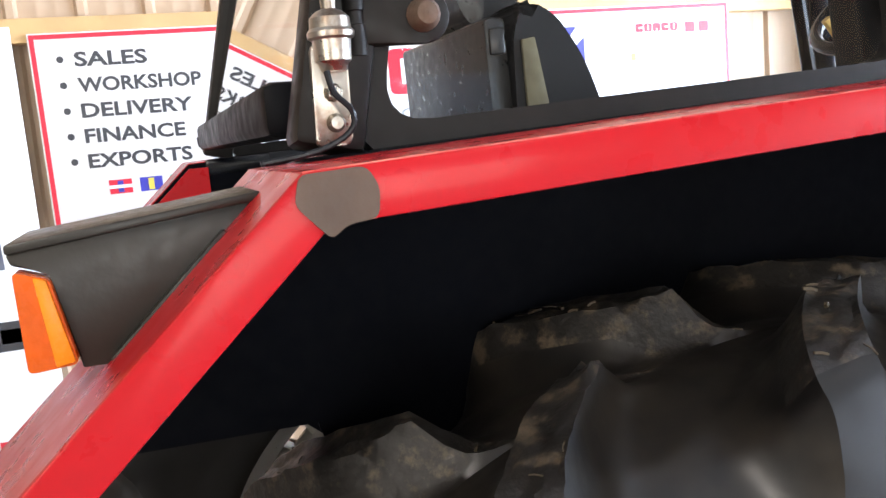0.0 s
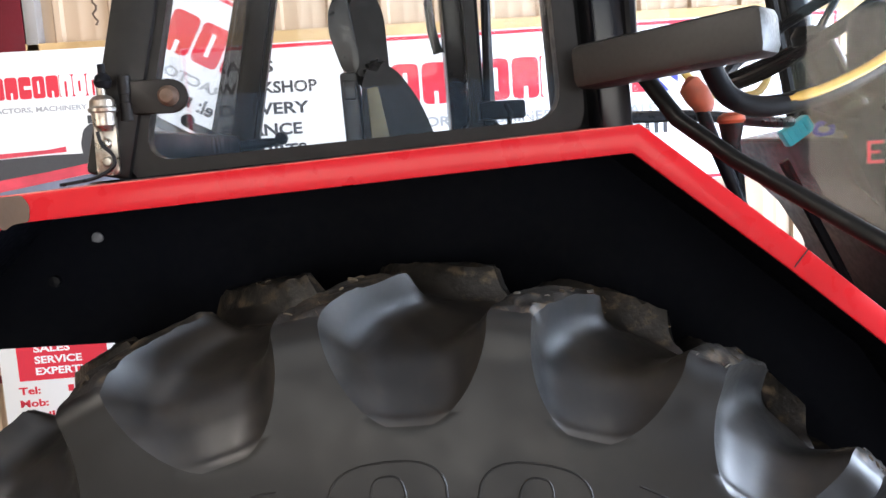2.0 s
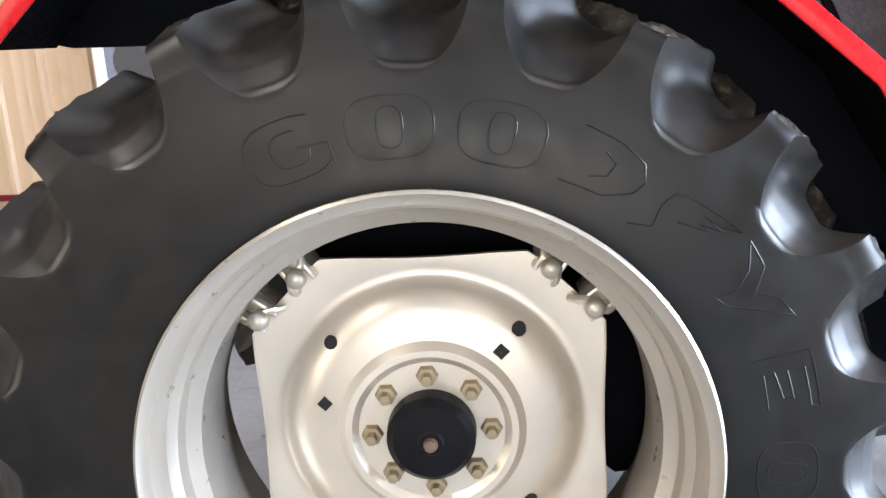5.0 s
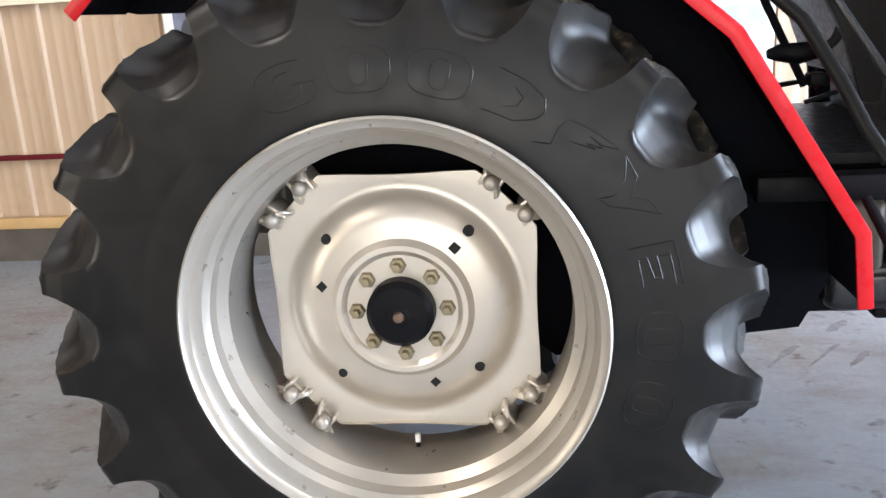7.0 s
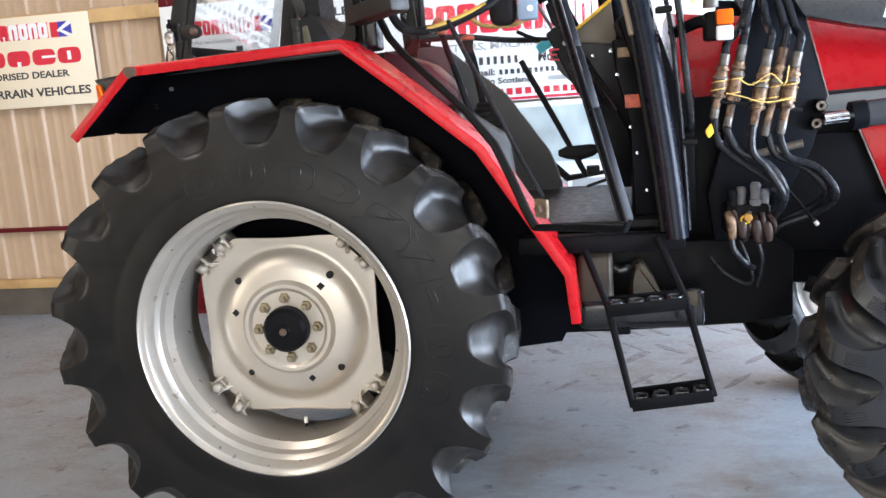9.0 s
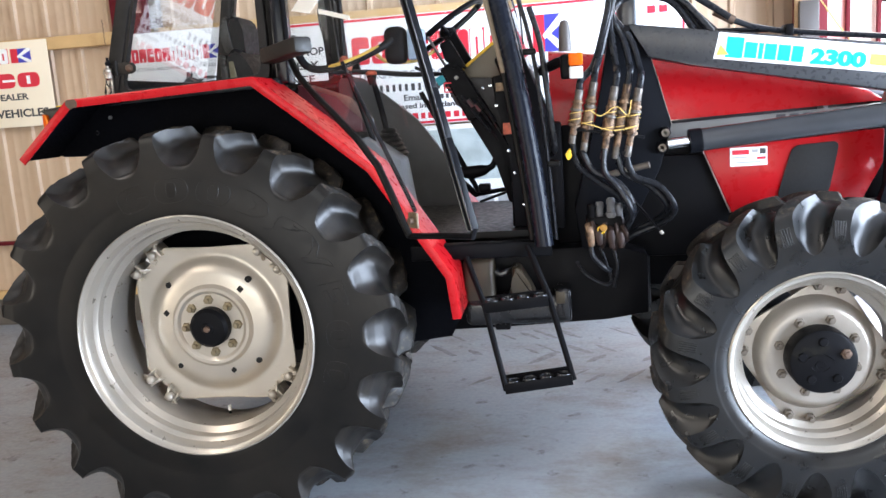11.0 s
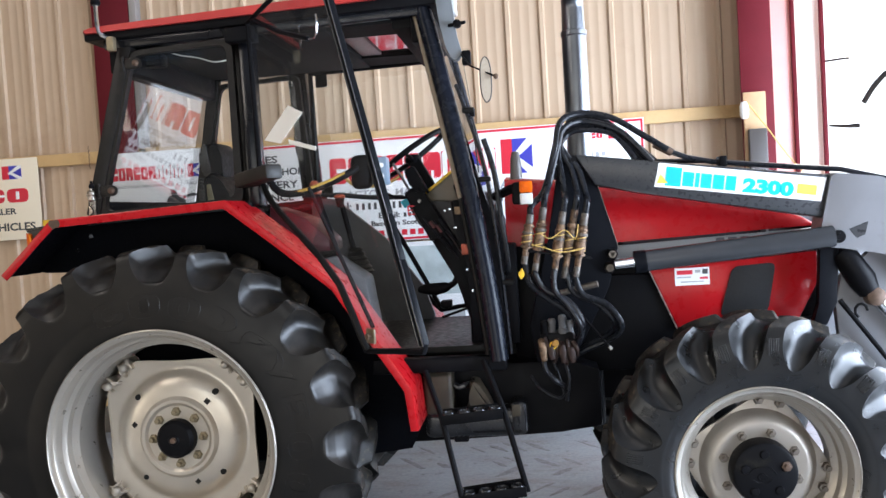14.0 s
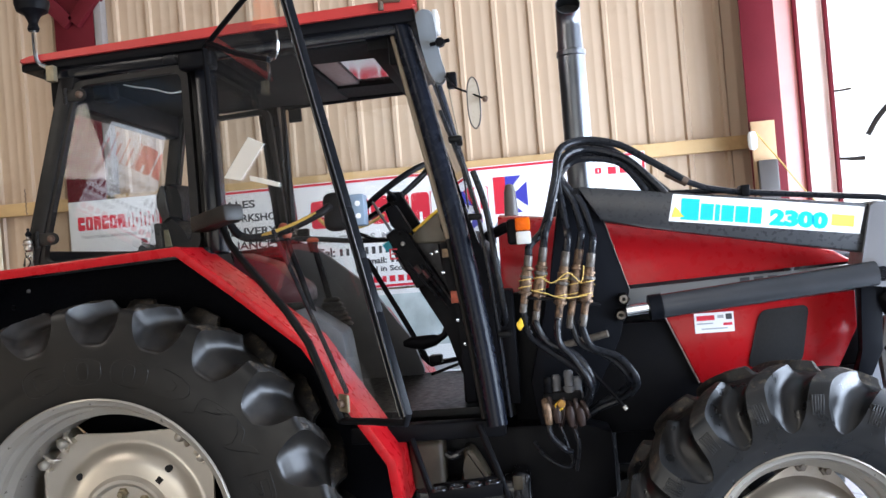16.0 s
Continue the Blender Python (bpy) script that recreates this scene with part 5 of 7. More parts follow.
vis = part("roof_front_panel", prism(rounded([(1.136, 2.468), (1.198, 2.468), (1.206, 2.404), (1.214, 2.30), (1.232, 2.23), (1.222, 2.200), (1.195, 2.195), (1.170, 2.245), (1.148, 2.35)], 0.025, 5), -0.545, -0.505, 0.006), mat("visor_grey", (0.17, 0.19, 0.21), 0.45), roof, "grey moulded end panel of the roof front")
part("roof_front", prism([(1.06, 2.46), (1.100, 2.462), (1.110, 2.36), (1.08, 2.34)], -0.505, 0.30, 0.01), BLACK, roof, "black front edge of the roof")
part("knob", revolve([(0.0001, -0.035), (0.016, -0.033), (0.018, -0.014), (0.008, -0.012), (0.008, 0.004)], (1.222, -0.548, 2.337), 12), BLACK, roof, "black knob")
part("knob_stem", tube([(1.185, -0.560, 2.335), (1.256, -0.575, 2.340)], 0.007, 8), BLACK, roof)
part("front_lamp", box(1.196, 1.216, -0.53, -0.43, 2.395, 2.470, 0.006), CLEAR, roof, "pale front work lamp")
part("roof_hook", tube([(1.02, -0.565, 2.475), (1.02, -0.565, 2.535)], 0.010, 10), RUST, roof, "steel roof bolt")
part("corner_bracket", tube([(1.03, -0.565, 2.512), (1.09, -0.565, 2.508)], 0.012, 10), RUST, roof, "rusty bolt through the roof corner")

part("wiper_motor", box(-0.235, -0.130, -0.34, -0.26, 2.318, 2.405, 0.012, 3), BLACK, roof, "black wiper motor under the roof")
part("white_wire", tube([(-0.130, -0.30, 2.392), (-0.06, -0.30, 2.365), (0.03, -0.30, 2.345), (0.10, -0.30, 2.322), (0.16, -0.30, 2.325)], 0.003, 6, curve=5), WHITEP, roof, "thin white wire")
# rear window and windscreen
b = bmesh.new()
for p in ((-0.385, -0.50, 1.70), (-0.385, 0.50, 1.70), (-0.215, 0.46, 2.36), (-0.215, -0.46, 2.36)):
    b.verts.new(p)
b.verts.ensure_lookup_table()
b.faces.new(b.verts)
pane = part("rear_window", b, REARGLASS, tractor, "clear rear cab window")
pane.visible_shadow = False
rw = bar((-0.385, -0.50, 1.70), (-0.385, 0.50, 1.70), 0.05, 0.05, 0.01, up=(0, 0, 1))
part("rear_window_rail", rw, BLACK, tractor, "black rear window rail")
b = bmesh.new()
for p in ((1.345, -0.50, 1.42), (1.345, 0.50, 1.42), (1.095, 0.46, 2.40), (1.095, -0.46, 2.40)):
    b.verts.new(p)
b.verts.ensure_lookup_table()
b.faces.new(b.verts)
pane = part("windscreen", b, GLASS, tractor, "clear windscreen")
pane.visible_shadow = False
# far side door
fy = 0.565
fd = part("far_door", tube([(0.315, 0.53, 2.38), (1.00, 0.49, 2.39), (1.15, 0.54, 1.75), (1.26, 0.585, 1.10), (0.95, 0.585, 1.06), (0.50, 0.57, 1.50), (0.31, 0.565, 1.72)], 0.018, 8, closed=True), BLACK, tractor, "closed far door frame")
b = bmesh.new()
b.faces.new([b.verts.new(p) for p in ((0.315, 0.53, 2.38), (1.00, 0.49, 2.39), (1.15, 0.54, 1.75), (1.26, 0.585, 1.10), (0.95, 0.585, 1.06), (0.50, 0.57, 1.50), (0.31, 0.565, 1.72))])
pane = part("pane", b, GLASS, fd, "clear door glass")
pane.visible_shadow = False
part("handle", box(0.275, 0.40, 0.50, 0.54, 1.725, 1.775, 0.008), BLACK, fd, "black inner handle")
part("handle_loop", tube([(0.345, 0.495, 1.765), (0.355, 0.485, 1.74), (0.35, 0.49, 1.705), (0.37, 0.50, 1.70)], 0.007, 8), BLACK, fd)

# open near door, hinged on the middle pillar
DA = radians(46)
dr = lambda r, z, out=0.0: (0.33 + r * math.cos(DA) + out * math.sin(DA) * -1, -0.525 - r * math.sin(DA) - out * math.cos(DA), z)
DOOR = [(0.03, 2.42), (0.635, 2.545), (0.729, 2.295), (0.846, 1.985), (0.940, 1.735), (0.995, 1.59), (1.051, 1.44), (1.152, 1.172), (1.140, 1.150), (0.98, 1.138), (0.81, 1.122),
        (0.77, 1.172), (0.72, 1.25), (0.646, 1.35), (0.52, 1.445), (0.34, 1.55), (0.20, 1.632), (0.12, 1.69), (0.05, 1.78)]
door = part("door", tube([dr(*p) for p in DOOR], 0.0105, 10, closed=True), BLACK, tractor, "black framed glass door standing open")
rail = bmesh.new()
for (r0, z0), (r1, z1) in zip(DOOR[1:7], DOOR[2:8]):
    bar(dr(r0, z0, 0.004), dr(r1, z1, 0.004), 0.022, 0.028, 0.004, rail, up=(math.sin(DA), math.cos(DA), 0))
part("front_rail", rail, RAILP, door, "shiny black leading edge of the door")
# two added beads whose gloss draws the highlight lines along the rail edges
for off in (-0.011, 0.011):
    part("rail_bead", tube([dr(r + off, z, 0.018) for r, z in DOOR[1:8]], 0.0028, 8), BEAD, door, "added gloss bead that catches the rail's highlight line")
part("rail_groove", tube([dr(r - 0.012, z, 0.016) for r, z in DOOR[1:8]], 0.0045, 8), FPILLAR, door)
part("lower_seal", tube([dr(r, z, 0.004) for r, z in DOOR[10:]], 0.0120, 12), RUBBER, door, "black rubber seal along the door's lower edge")
b = bmesh.new()
b.faces.new([b.verts.new(dr(*p)) for p in DOOR])
pane = part("pane", b, DUSTY, door, "dusty door glass")
pane.visible_shadow = False
gc = part("glass_clamp", bar(dr(0.826, 1.180, 0.012), dr(0.876, 1.180, 0.012), 0.052, 0.010, 0.004, up=(math.sin(DA), math.cos(DA), 0)), CLAMPTAN, door, "tan zinc clamp plate on the glass")
part("clamp_screw", tube([dr(0.853, 1.180, 0.012), dr(0.853, 1.180, 0.032)], [0.013, 0.011], 8), RUST, gc, "rusty clamp bolt")
part("gas_strut", tube([dr(0.06, 2.43), dr(0.30, 2.33), dr(0.53, 2.255)], 0.010, 8), MAST, door, "door gas strut")
part("strut_hook", tube([dr(0.53, 2.255), dr(0.58, 2.25), dr(0.60, 2.29), dr(0.597, 2.33)], 0.0040, 8, curve=3), CHROME, door, "bright hook on the strut")
part("inner_rail", tube([dr(0.44, 1.71, -0.012), dr(0.62, 1.475, -0.012), dr(0.83, 1.205, -0.012)], 0.0075, 8), PILLAR, door, "thin black stay rod")
lock = part("hinge_box", bar((0.29, -0.575, 1.768), (0.485, -0.745, 1.790), 0.078, 0.060, 0.012, up=(0, 0, 1)), mat("hinge_box_black", (0.014, 0.012, 0.010), 0.5, var=0.15, bump=0.1, bscale=180), tractor, "black padded door latch box")
part("hinge_top", box(0.245, 0.375, -0.555, -0.485, 2.345, 2.41, 0.012, 3), BLACK, tractor, "black upper door hinge block")

# beacon at the rear roof corner
bc = part("beacon_bracket", box(-0.258, -0.226, -0.575, -0.545, 2.350, 2.410, 0.004), GOLD, tractor, "yellowish zinc beacon bracket")
part("beacon_stem", tube([(-0.237, -0.56, 2.40), (-0.285, -0.565, 2.425), (-0.297, -0.565, 2.47), (-0.297, -0.565, 2.56)], 0.009, 10, curve=4), CHROME, bc, "bright steel stem")
part("beacon_socket", revolve([(0.017, 0.0), (0.022, 0.01), (0.016, 0.03), (0.022, 0.045), (0.03, 0.06), (0.055, 0.075), (0.062, 0.10), (0.062, 0.115)], (-0.297, -0.565, 2.545), 24, "z"), BLACK, bc, "black rubber beacon base")
part("beacon_lens", revolve([(0.060, 0.115), (0.060, 0.14), (0.052, 0.18), (0.046, 0.23), (0.03, 0.25), (0.001, 0.255)], (-0.297, -0.565, 2.545), 28, "z"), AMBER, bc, "amber beacon dome")
# chrome window stay at the rear pillar
st = part("stay_plate", prism(rounded([(-0.383, 1.664), (-0.353, 1.664), (-0.351, 1.745), (-0.380, 1.745)], 0.006, 4), -0.592, -0.583, 0.002), WORN, tractor, "bright worn stay plate at the rear pillar foot")
for pz in (1.682, 1.706):
    part("plate_bolt", revolve([(0.0001, -0.008), (0.005, -0.0075), (0.0075, -0.004), (0.0078, 0.003)], (-0.366, -0.592, pz), 12), WORN, st)
part("stay_cup", revolve([(0.0001, 0.0), (0.010, 0.0), (0.012, 0.006), (0.0145, 0.008), (0.0155, 0.024), (0.0185, 0.026), (0.019, 0.030), (0.0165, 0.033), (0.0160, 0.041), (0.011, 0.046), (0.006, 0.048), (0.006, 0.060)], (-0.364, -0.598, 1.722), 20, "z"), WORN, st, "chrome stay cup with a rusty groove")
part("stay_ball", revolve([(0.0001, 0.0), (0.009, 0.003), (0.012, 0.011), (0.009, 0.019), (0.005, 0.022), (0.005, 0.034), (0.0001, 0.035)], (-0.361, -0.596, 1.776), 16, "z"), BLACK, st, "black stay knob")
part("wire", tube([(-0.372, -0.606, 1.722), (-0.368, -0.607, 1.705), (-0.355, -0.607, 1.690), (-0.358, -0.605, 1.674), (-0.385, -0.603, 1.661), (-0.43, -0.60, 1.655)], 0.0026, 8, curve=4), HOSE, st, "black wire")
part("spring_wire", tube([(-0.36 + 0.003 * math.sin(k * 1.7), -0.598, 1.86 + k * 0.005) for k in range(20)], 0.0016, 6), RUST, st)

# seat and controls
seat = part("seat", box(0.06, 0.50, -0.23, 0.23, 1.40, 1.53, 0.04, 4), SEAT, tractor, "worn black vinyl driver's seat")
part("backrest", prism(rounded([(-0.030, 1.45), (-0.026, 1.79), (-0.005, 1.838), (0.040, 1.815), (0.080, 1.755), (0.135, 1.60), (0.17, 1.45)], 0.03, 4), -0.20, 0.20, 0.022, 3), SEAT, seat, "black padded backrest")
part("headrest", prism(rounded([(-0.030, 1.795), (-0.044, 1.962), (-0.022, 1.988), (0.008, 1.975), (0.026, 1.925), (0.030, 1.82), (0.024, 1.795)], 0.02, 4), -0.105, 0.105, 0.012, 3), SEAT, seat, "black padded headrest")
part("shell", prism(rounded([(-0.062, 1.830), (-0.081, 1.895), (-0.080, 1.935), (-0.060, 1.978), (-0.044, 1.980), (-0.026, 1.84), (-0.036, 1.805)], 0.010, 3), -0.11, 0.11, 0.003, 2), SHELL, seat, "grey plastic headrest shell")
part("shell", prism(rounded([(-0.064, 1.815), (-0.032, 1.815), (-0.022, 1.50), (-0.056, 1.50)], 0.008, 3), -0.19, 0.19, 0.004, 2), SHELL, seat, "grey plastic seat back shell")
part("foam_patch", prism([(-0.016, 1.782), (0.004, 1.785), (0.028, 1.640), (-0.012, 1.640)], -0.206, -0.199, 0.002), mat("foam_tan", (0.13, 0.115, 0.07), 0.8, var=0.3, scale=20), seat, "tan foam showing at the seat side")
part("adjuster", box(-0.058, -0.036, -0.196, -0.187, 1.765, 1.80, 0.003), SHELL, seat, "grey adjuster plate")
part("base", box(0.20, 0.55, -0.18, 0.18, 1.12, 1.40, 0.02), BLACK, seat, "black seat suspension")
part("strap", tube([(0.225, 0.685, 2.095), (0.178, 0.685, 2.095), (0.168, 0.685, 2.07), (0.174, 0.685, 1.99), (0.188, 0.685, 1.925)], [0.004, 0.007, 0.014, 0.015, 0.016], 8, flat=0.9), SEAT, tractor, "black strap hanging from the far pillar")

sc = Vector((0.915, 0.0, 1.865))
ax = Vector((-0.55, 0, 0.83)).normalized()
u = ax.cross(Vector((0, 1, 0))).normalized()
ring = [sc + (u * math.cos(k * math.tau / 36) + Vector((0, 1, 0)) * math.sin(k * math.tau / 36)) * 0.195 for k in range(36)]
sw_ = part("steering_wheel", tube(ring, 0.013, 10, closed=True), BLACK, tractor, "thin black steering wheel")
for k in range(3):
    a = math.tau * k / 3 + 0.5
    part("spoke", tube([sc - ax * 0.03, sc + (u * math.cos(a) + Vector((0, 1, 0)) * math.sin(a)) * 0.19], 0.009, 8), BLACK, sw_)
part("column", bar(sc - ax * 0.02, (1.16, 0.0, 1.40), 0.060, 0.060, 0.010), BLACK, sw_, "black steering column")
part("boss", revolve([(0.0001, -0.02), (0.035, -0.02), (0.04, 0.0), (0.03, 0.02), (0.0001, 0.02)], sc - ax * 0.02, 20, "z"), BLACK, sw_)
dash = part("dash_console", prism([(1.135, 1.635), (1.25, 1.645), (1.34, 1.44), (1.31, 1.03), (1.19, 1.03), (1.20, 1.36), (1.15, 1.52)], -0.42, -0.30, 0.01), BLACK, tractor, "black dash side console")
part("dash_body", prism([(1.15, 1.70), (1.25, 1.76), (1.36, 1.44), (1.36, 1.03), (1.28, 1.03), (1.26, 1.40)], -0.44, 0.46, 0.01), BLACK, dash, "black dash")
part("instrument_back", prism([(0.985, 1.668), (1.145, 1.786), (1.165, 1.632), (1.0, 1.645)], -0.14, 0.05, 0.006), mat("binnacle_beige", (0.15, 0.13, 0.095), 0.5, var=0.12), dash, "beige instrument binnacle")
part("binnacle_edge", bar((0.98, -0.145, 1.668), (1.145, -0.145, 1.79), 0.012, 0.012, 0.002), YELLOW, dash, "yellow edge")
part("beige_label", box(1.152, 1.252, -0.426, -0.4205, 1.576, 1.608, 0.001), mat("beige_label", (0.22, 0.15, 0.08), 0.5, var=0.5, scale=50), dash, "worn beige label")
part("red_label", box(1.172, 1.246, -0.426, -0.4205, 1.405, 1.450, 0.001), mat("red_label", (0.45, 0.10, 0.05), 0.5, var=0.4, scale=60), dash, "small red warning label")
for xx, zz in ((1.13, 1.60), (1.15, 1.52), (1.19, 1.34), (1.21, 1.25), (1.24, 1.12)):
    part("screw", revolve([(0.0001, -0.004), (0.006, -0.003), (0.007, 0.002)], (xx, -0.4205, zz), 10), CHROME, dash)
cv = part("column_cover", prism(rounded([(1.014, 1.461), (1.095, 1.516), (1.224, 1.243), (1.217, 1.100), (1.167, 1.100), (1.116, 1.276)], 0.010, 3), -0.165, -0.128, 0.006), BLACK, tractor, "black slanted column cover")
part("valve_block", prism(rounded([(0.905, 1.683), (0.943, 1.708), (0.986, 1.700), (1.095, 1.516), (1.053, 1.476), (1.014, 1.461)], 0.008, 3), -0.205, -0.128, 0.008, 3), BLACK, cv, "black control block")
part("valve_hump", prism(rounded([(0.906, 1.790), (0.950, 1.808), (0.984, 1.745), (1.017, 1.680), (0.975, 1.690), (0.930, 1.715)], 0.012, 3), -0.185, -0.130, 0.008, 3), BLACK, cv, "black switch cluster under the wheel")
part("stalk", tube([(0.864, -0.20, 1.822), (0.930, -0.20, 1.698)], 0.006, 8), STEEL, cv, "bare steel stalk")
part("stalk", tube([(0.80, -0.20, 1.700), (0.86, -0.20, 1.672), (0.915, -0.20, 1.665)], 0.007, 8, curve=4), BLACK, cv)
for p, q in (((0.989, 1.569), (1.104, 1.411)), ((1.038, 1.553), (1.112, 1.440)), ((1.060, 1.560), (1.130, 1.452))):
    part("control_rod", tube([(p[0], -0.212, p[1]), (q[0], -0.195, q[1])], 0.0065, 8), HOSE, cv, "thin black control rod")
for x, z in ((1.018, 1.552), (1.050, 1.532)):
    part("rod_nut", tube([(x, -0.214, z), (x + 0.020, -0.212, z - 0.030)], 0.011, 6), STEEL, cv, "bright rod nut")
part("block_bolt", revolve([(0.0001, -0.007), (0.008, -0.006), (0.010, 0.002)], (0.974, -0.206, 1.645), 10), STEEL, cv)
for x, z in ((0.965, 1.690), (1.000, 1.672)):
    part("block_screw", revolve([(0.0001, -0.005), (0.006, -0.004), (0.007, 0.002)], (x, -0.206, z), 8), CAST, cv)
con = part("steering_console", prism(rounded([(0.907, 1.632), (0.953, 1.540), (1.03, 1.465), (1.09, 1.372), (1.125, 1.275), (1.172, 1.165), (1.285, 1.165), (1.275, 1.60), (1.10, 1.660)], 0.012, 3), -0.125, 0.363, 0.008), CONSOLE, tractor, "dark maroon-black steering console")
for xx, zz in ((0.975, 1.585), (1.055, 1.500), (1.115, 1.380), (1.075, 1.595)):
    part("screw", revolve([(0.0001, -0.004), (0.006, -0.003), (0.007, 0.002)], (xx, -0.1255, zz), 10), CHROME, con)
part("switch", box(1.015, 1.050, -0.140, -0.125, 1.520, 1.590, 0.004), PILLAR, con, "glossy black switch")
part("switch", box(1.050, 1.075, -0.140, -0.125, 1.460, 1.520, 0.004), PILLAR, con)
part("cable", tube([(1.02, -0.15, 1.56), (1.07, -0.165, 1.47), (1.13, -0.16, 1.38), (1.16, -0.15, 1.25)], 0.006, 8, curve=4), HOSE, con, "black cable")
part("cable", tube([(1.00, -0.15, 1.60), (1.085, -0.175, 1.50), (1.155, -0.17, 1.39)], 0.004, 8, curve=4), STEEL, con, "bare steel cable")
bp_ = part("brake_pedal", tube([(0.931, -0.12, 1.238), (0.960, -0.12, 1.240), (1.010, -0.12, 1.236), (1.060, -0.12, 1.244), (1.085, -0.12, 1.250)], [0.012, 0.024, 0.030, 0.024, 0.012], 12), BLACK, tractor, "black rubber pedal pad")
part("pedal_arm", tube([(1.06, -0.12, 1.245), (1.100, -0.12, 1.262), (1.118, -0.12, 1.31), (1.120, -0.12, 1.38)], 0.014, 8, curve=4), BLACK, bp_, "black pedal arm")
part("floor_rail", bar((1.034, -0.12, 1.105), (1.163, -0.12, 1.145), 0.012, 0.012, 0.002), BLACK, tractor, "thin black floor rail")
part("throttle_pedal", box(1.035, 1.085, -0.16, -0.10, 1.150, 1.185, 0.006), BLACK, tractor, "small black pedal")
part("hand_lever", tube([(0.805, -0.12, 1.596), (0.92, -0.12, 1.375), (1.032, -0.12, 1.150)], 0.011, 8), BLACK, tractor, "long black lever rod")
gl = part("gear_lever", tube([(0.672, -0.23, 1.40), (0.652, -0.255, 1.54), (0.630, -0.283, 1.675)], [0.013] * 10 + [0.011] * 3, 10, curve=6), BLACK, tractor, "black gear lever")
part("lever_knob", revolve([(0.0001, 0.018), (0.014, 0.017), (0.023, 0.011), (0.025, 0.004), (0.021, -0.002), (0.012, -0.006)], (0.628, -0.284, 1.680), 20, "z"), mat("orange_knob", (0.42, 0.075, 0.03), 0.5, var=0.3, scale=40), gl, "worn orange lever knob")
part("knob_neck", revolve([(0.012, -0.045), (0.017, -0.030), (0.022, -0.004), (0.012, 0.0)], (0.628, -0.284, 1.682), 16, "z"), RUBBER, gl)
bo = bmesh.new()
for k in range(6):
    revolve([(0.075 - k * 0.009, 0.0), (0.082 - k * 0.009, 0.010), (0.070 - k * 0.009, 0.020)], (0.672, -0.23, 1.335 + k * 0.020), 20, "z", bm=bo)
part("lever_boot", bo, RUBBER, gl, "ribbed rubber lever boot")
part("console", prism([(0.46, 1.40), (0.62, 1.43), (0.76, 1.33), (0.80, 1.03), (0.46, 1.03)], -0.46, -0.28, 0.012), TRIMGREY, tractor, "grey plastic side console")
part("cab_floor", box(0.30, 1.34, -0.50, 0.50, 1.005, 1.030), RUBBER, tractor, "black rubber cab floor mat")
part("far_side_trim", prism(rounded([(0.30, 1.70), (0.42, 1.70), (0.69, 1.472), (0.88, 1.20), (0.935, 1.03), (0.30, 1.03)], 0.03, 4), 0.44, 0.475, 0.006), TRIMGREY, tractor, "grey trim panel inside the far fender")
part("fender_trim", prism([(0.34, 1.66), (0.50, 1.60), (0.60, 1.50), (0.60, 1.45), (0.34, 1.45)], -0.40, -0.16, 0.01), mat("maroon_trim", (0.06, 0.012, 0.016), 0.4), tractor, "dark red inner fender trim")
# loader control and wiring in the cab
lc = part("control_box", box(0.830, 0.895, -0.535, -0.465, 1.717, 1.832, 0.008), BOXBLUE, tractor, "blue-grey switch box")
for zz in (1.752, 1.797):
    part("button", revolve([(0.0001, -0.006), (0.010, -0.005), (0.010, 0.002)], (0.872, -0.536, zz), 12), DUSTW, lc, "white push button")
part("control_back", box(0.735, 0.824, -0.53, -0.45, 1.705, 1.848, 0.03, 3), BLACK, lc, "black control unit")
ar = part("arm_rest", tube([(0.435, -0.665, 1.762), (0.462, -0.660, 1.718), (0.505, -0.655, 1.700), (0.567, -0.645, 1.704), (0.64, -0.632, 1.722), (0.74, -0.60, 1.766), (0.775, -0.56, 1.795)], 0.0145, 12, curve=6), BLACK, tractor, "black curved control arm")
part("arm_stripe", tube([(0.548, -0.660, 1.707), (0.60, -0.652, 1.718), (0.67, -0.634, 1.742), (0.735, -0.612, 1.772)], [0.004] * 2 + [0.0072] * 15 + [0.005] * 2, 10, curve=6, flat=0.7), mat("stripe_yellow", (0.50, 0.30, 0.05), 0.5, var=0.35, scale=60), ar, "worn yellow wrap along the control arm")
kl = part("throttle_lever", tube([(0.540, -0.352, 1.728), (0.562, -0.365, 1.65), (0.600, -0.382, 1.54), (0.640, -0.385, 1.40)], 0.0115, 12, curve=6), RAILP, tractor, "glossy black hand lever")
part("lever_knob", tube([(0.524, -0.342, 1.752), (0.529, -0.345, 1.748), (0.540, -0.352, 1.730), (0.552, -0.358, 1.708), (0.555, -0.361, 1.700)], [0.012, 0.020, 0.022, 0.018, 0.010], 16), mat("orange_grip", (0.40, 0.085, 0.04), 0.5, var=0.35, scale=40), kl, "worn orange lever grip")
part("loom", tube([(0.45, -0.26, 1.70), (0.60, -0.22, 1.695), (0.76, -0.15, 1.675), (0.87, -0.02, 1.672)], 0.011, 8, curve=4), HOSE, tractor, "black wiring loom")
part("yellow_cable", tube([(0.86, 0.05, 1.78), (0.78, -0.05, 1.735), (0.66, -0.10, 1.74), (0.60, -0.10, 1.80)], 0.008, 8, curve=5), TWINE, tractor, "yellow cable")
TILT = Matrix.Rotation(radians(-32), 4, "Y")
plug = part("connector", box(-0.034, 0.034, -0.014, 0.014, -0.019, 0.019, 0.004, m=Matrix.Translation((0.893, 0.0, 1.652)) @ TILT), BLUE, tractor, "blue plug connector")
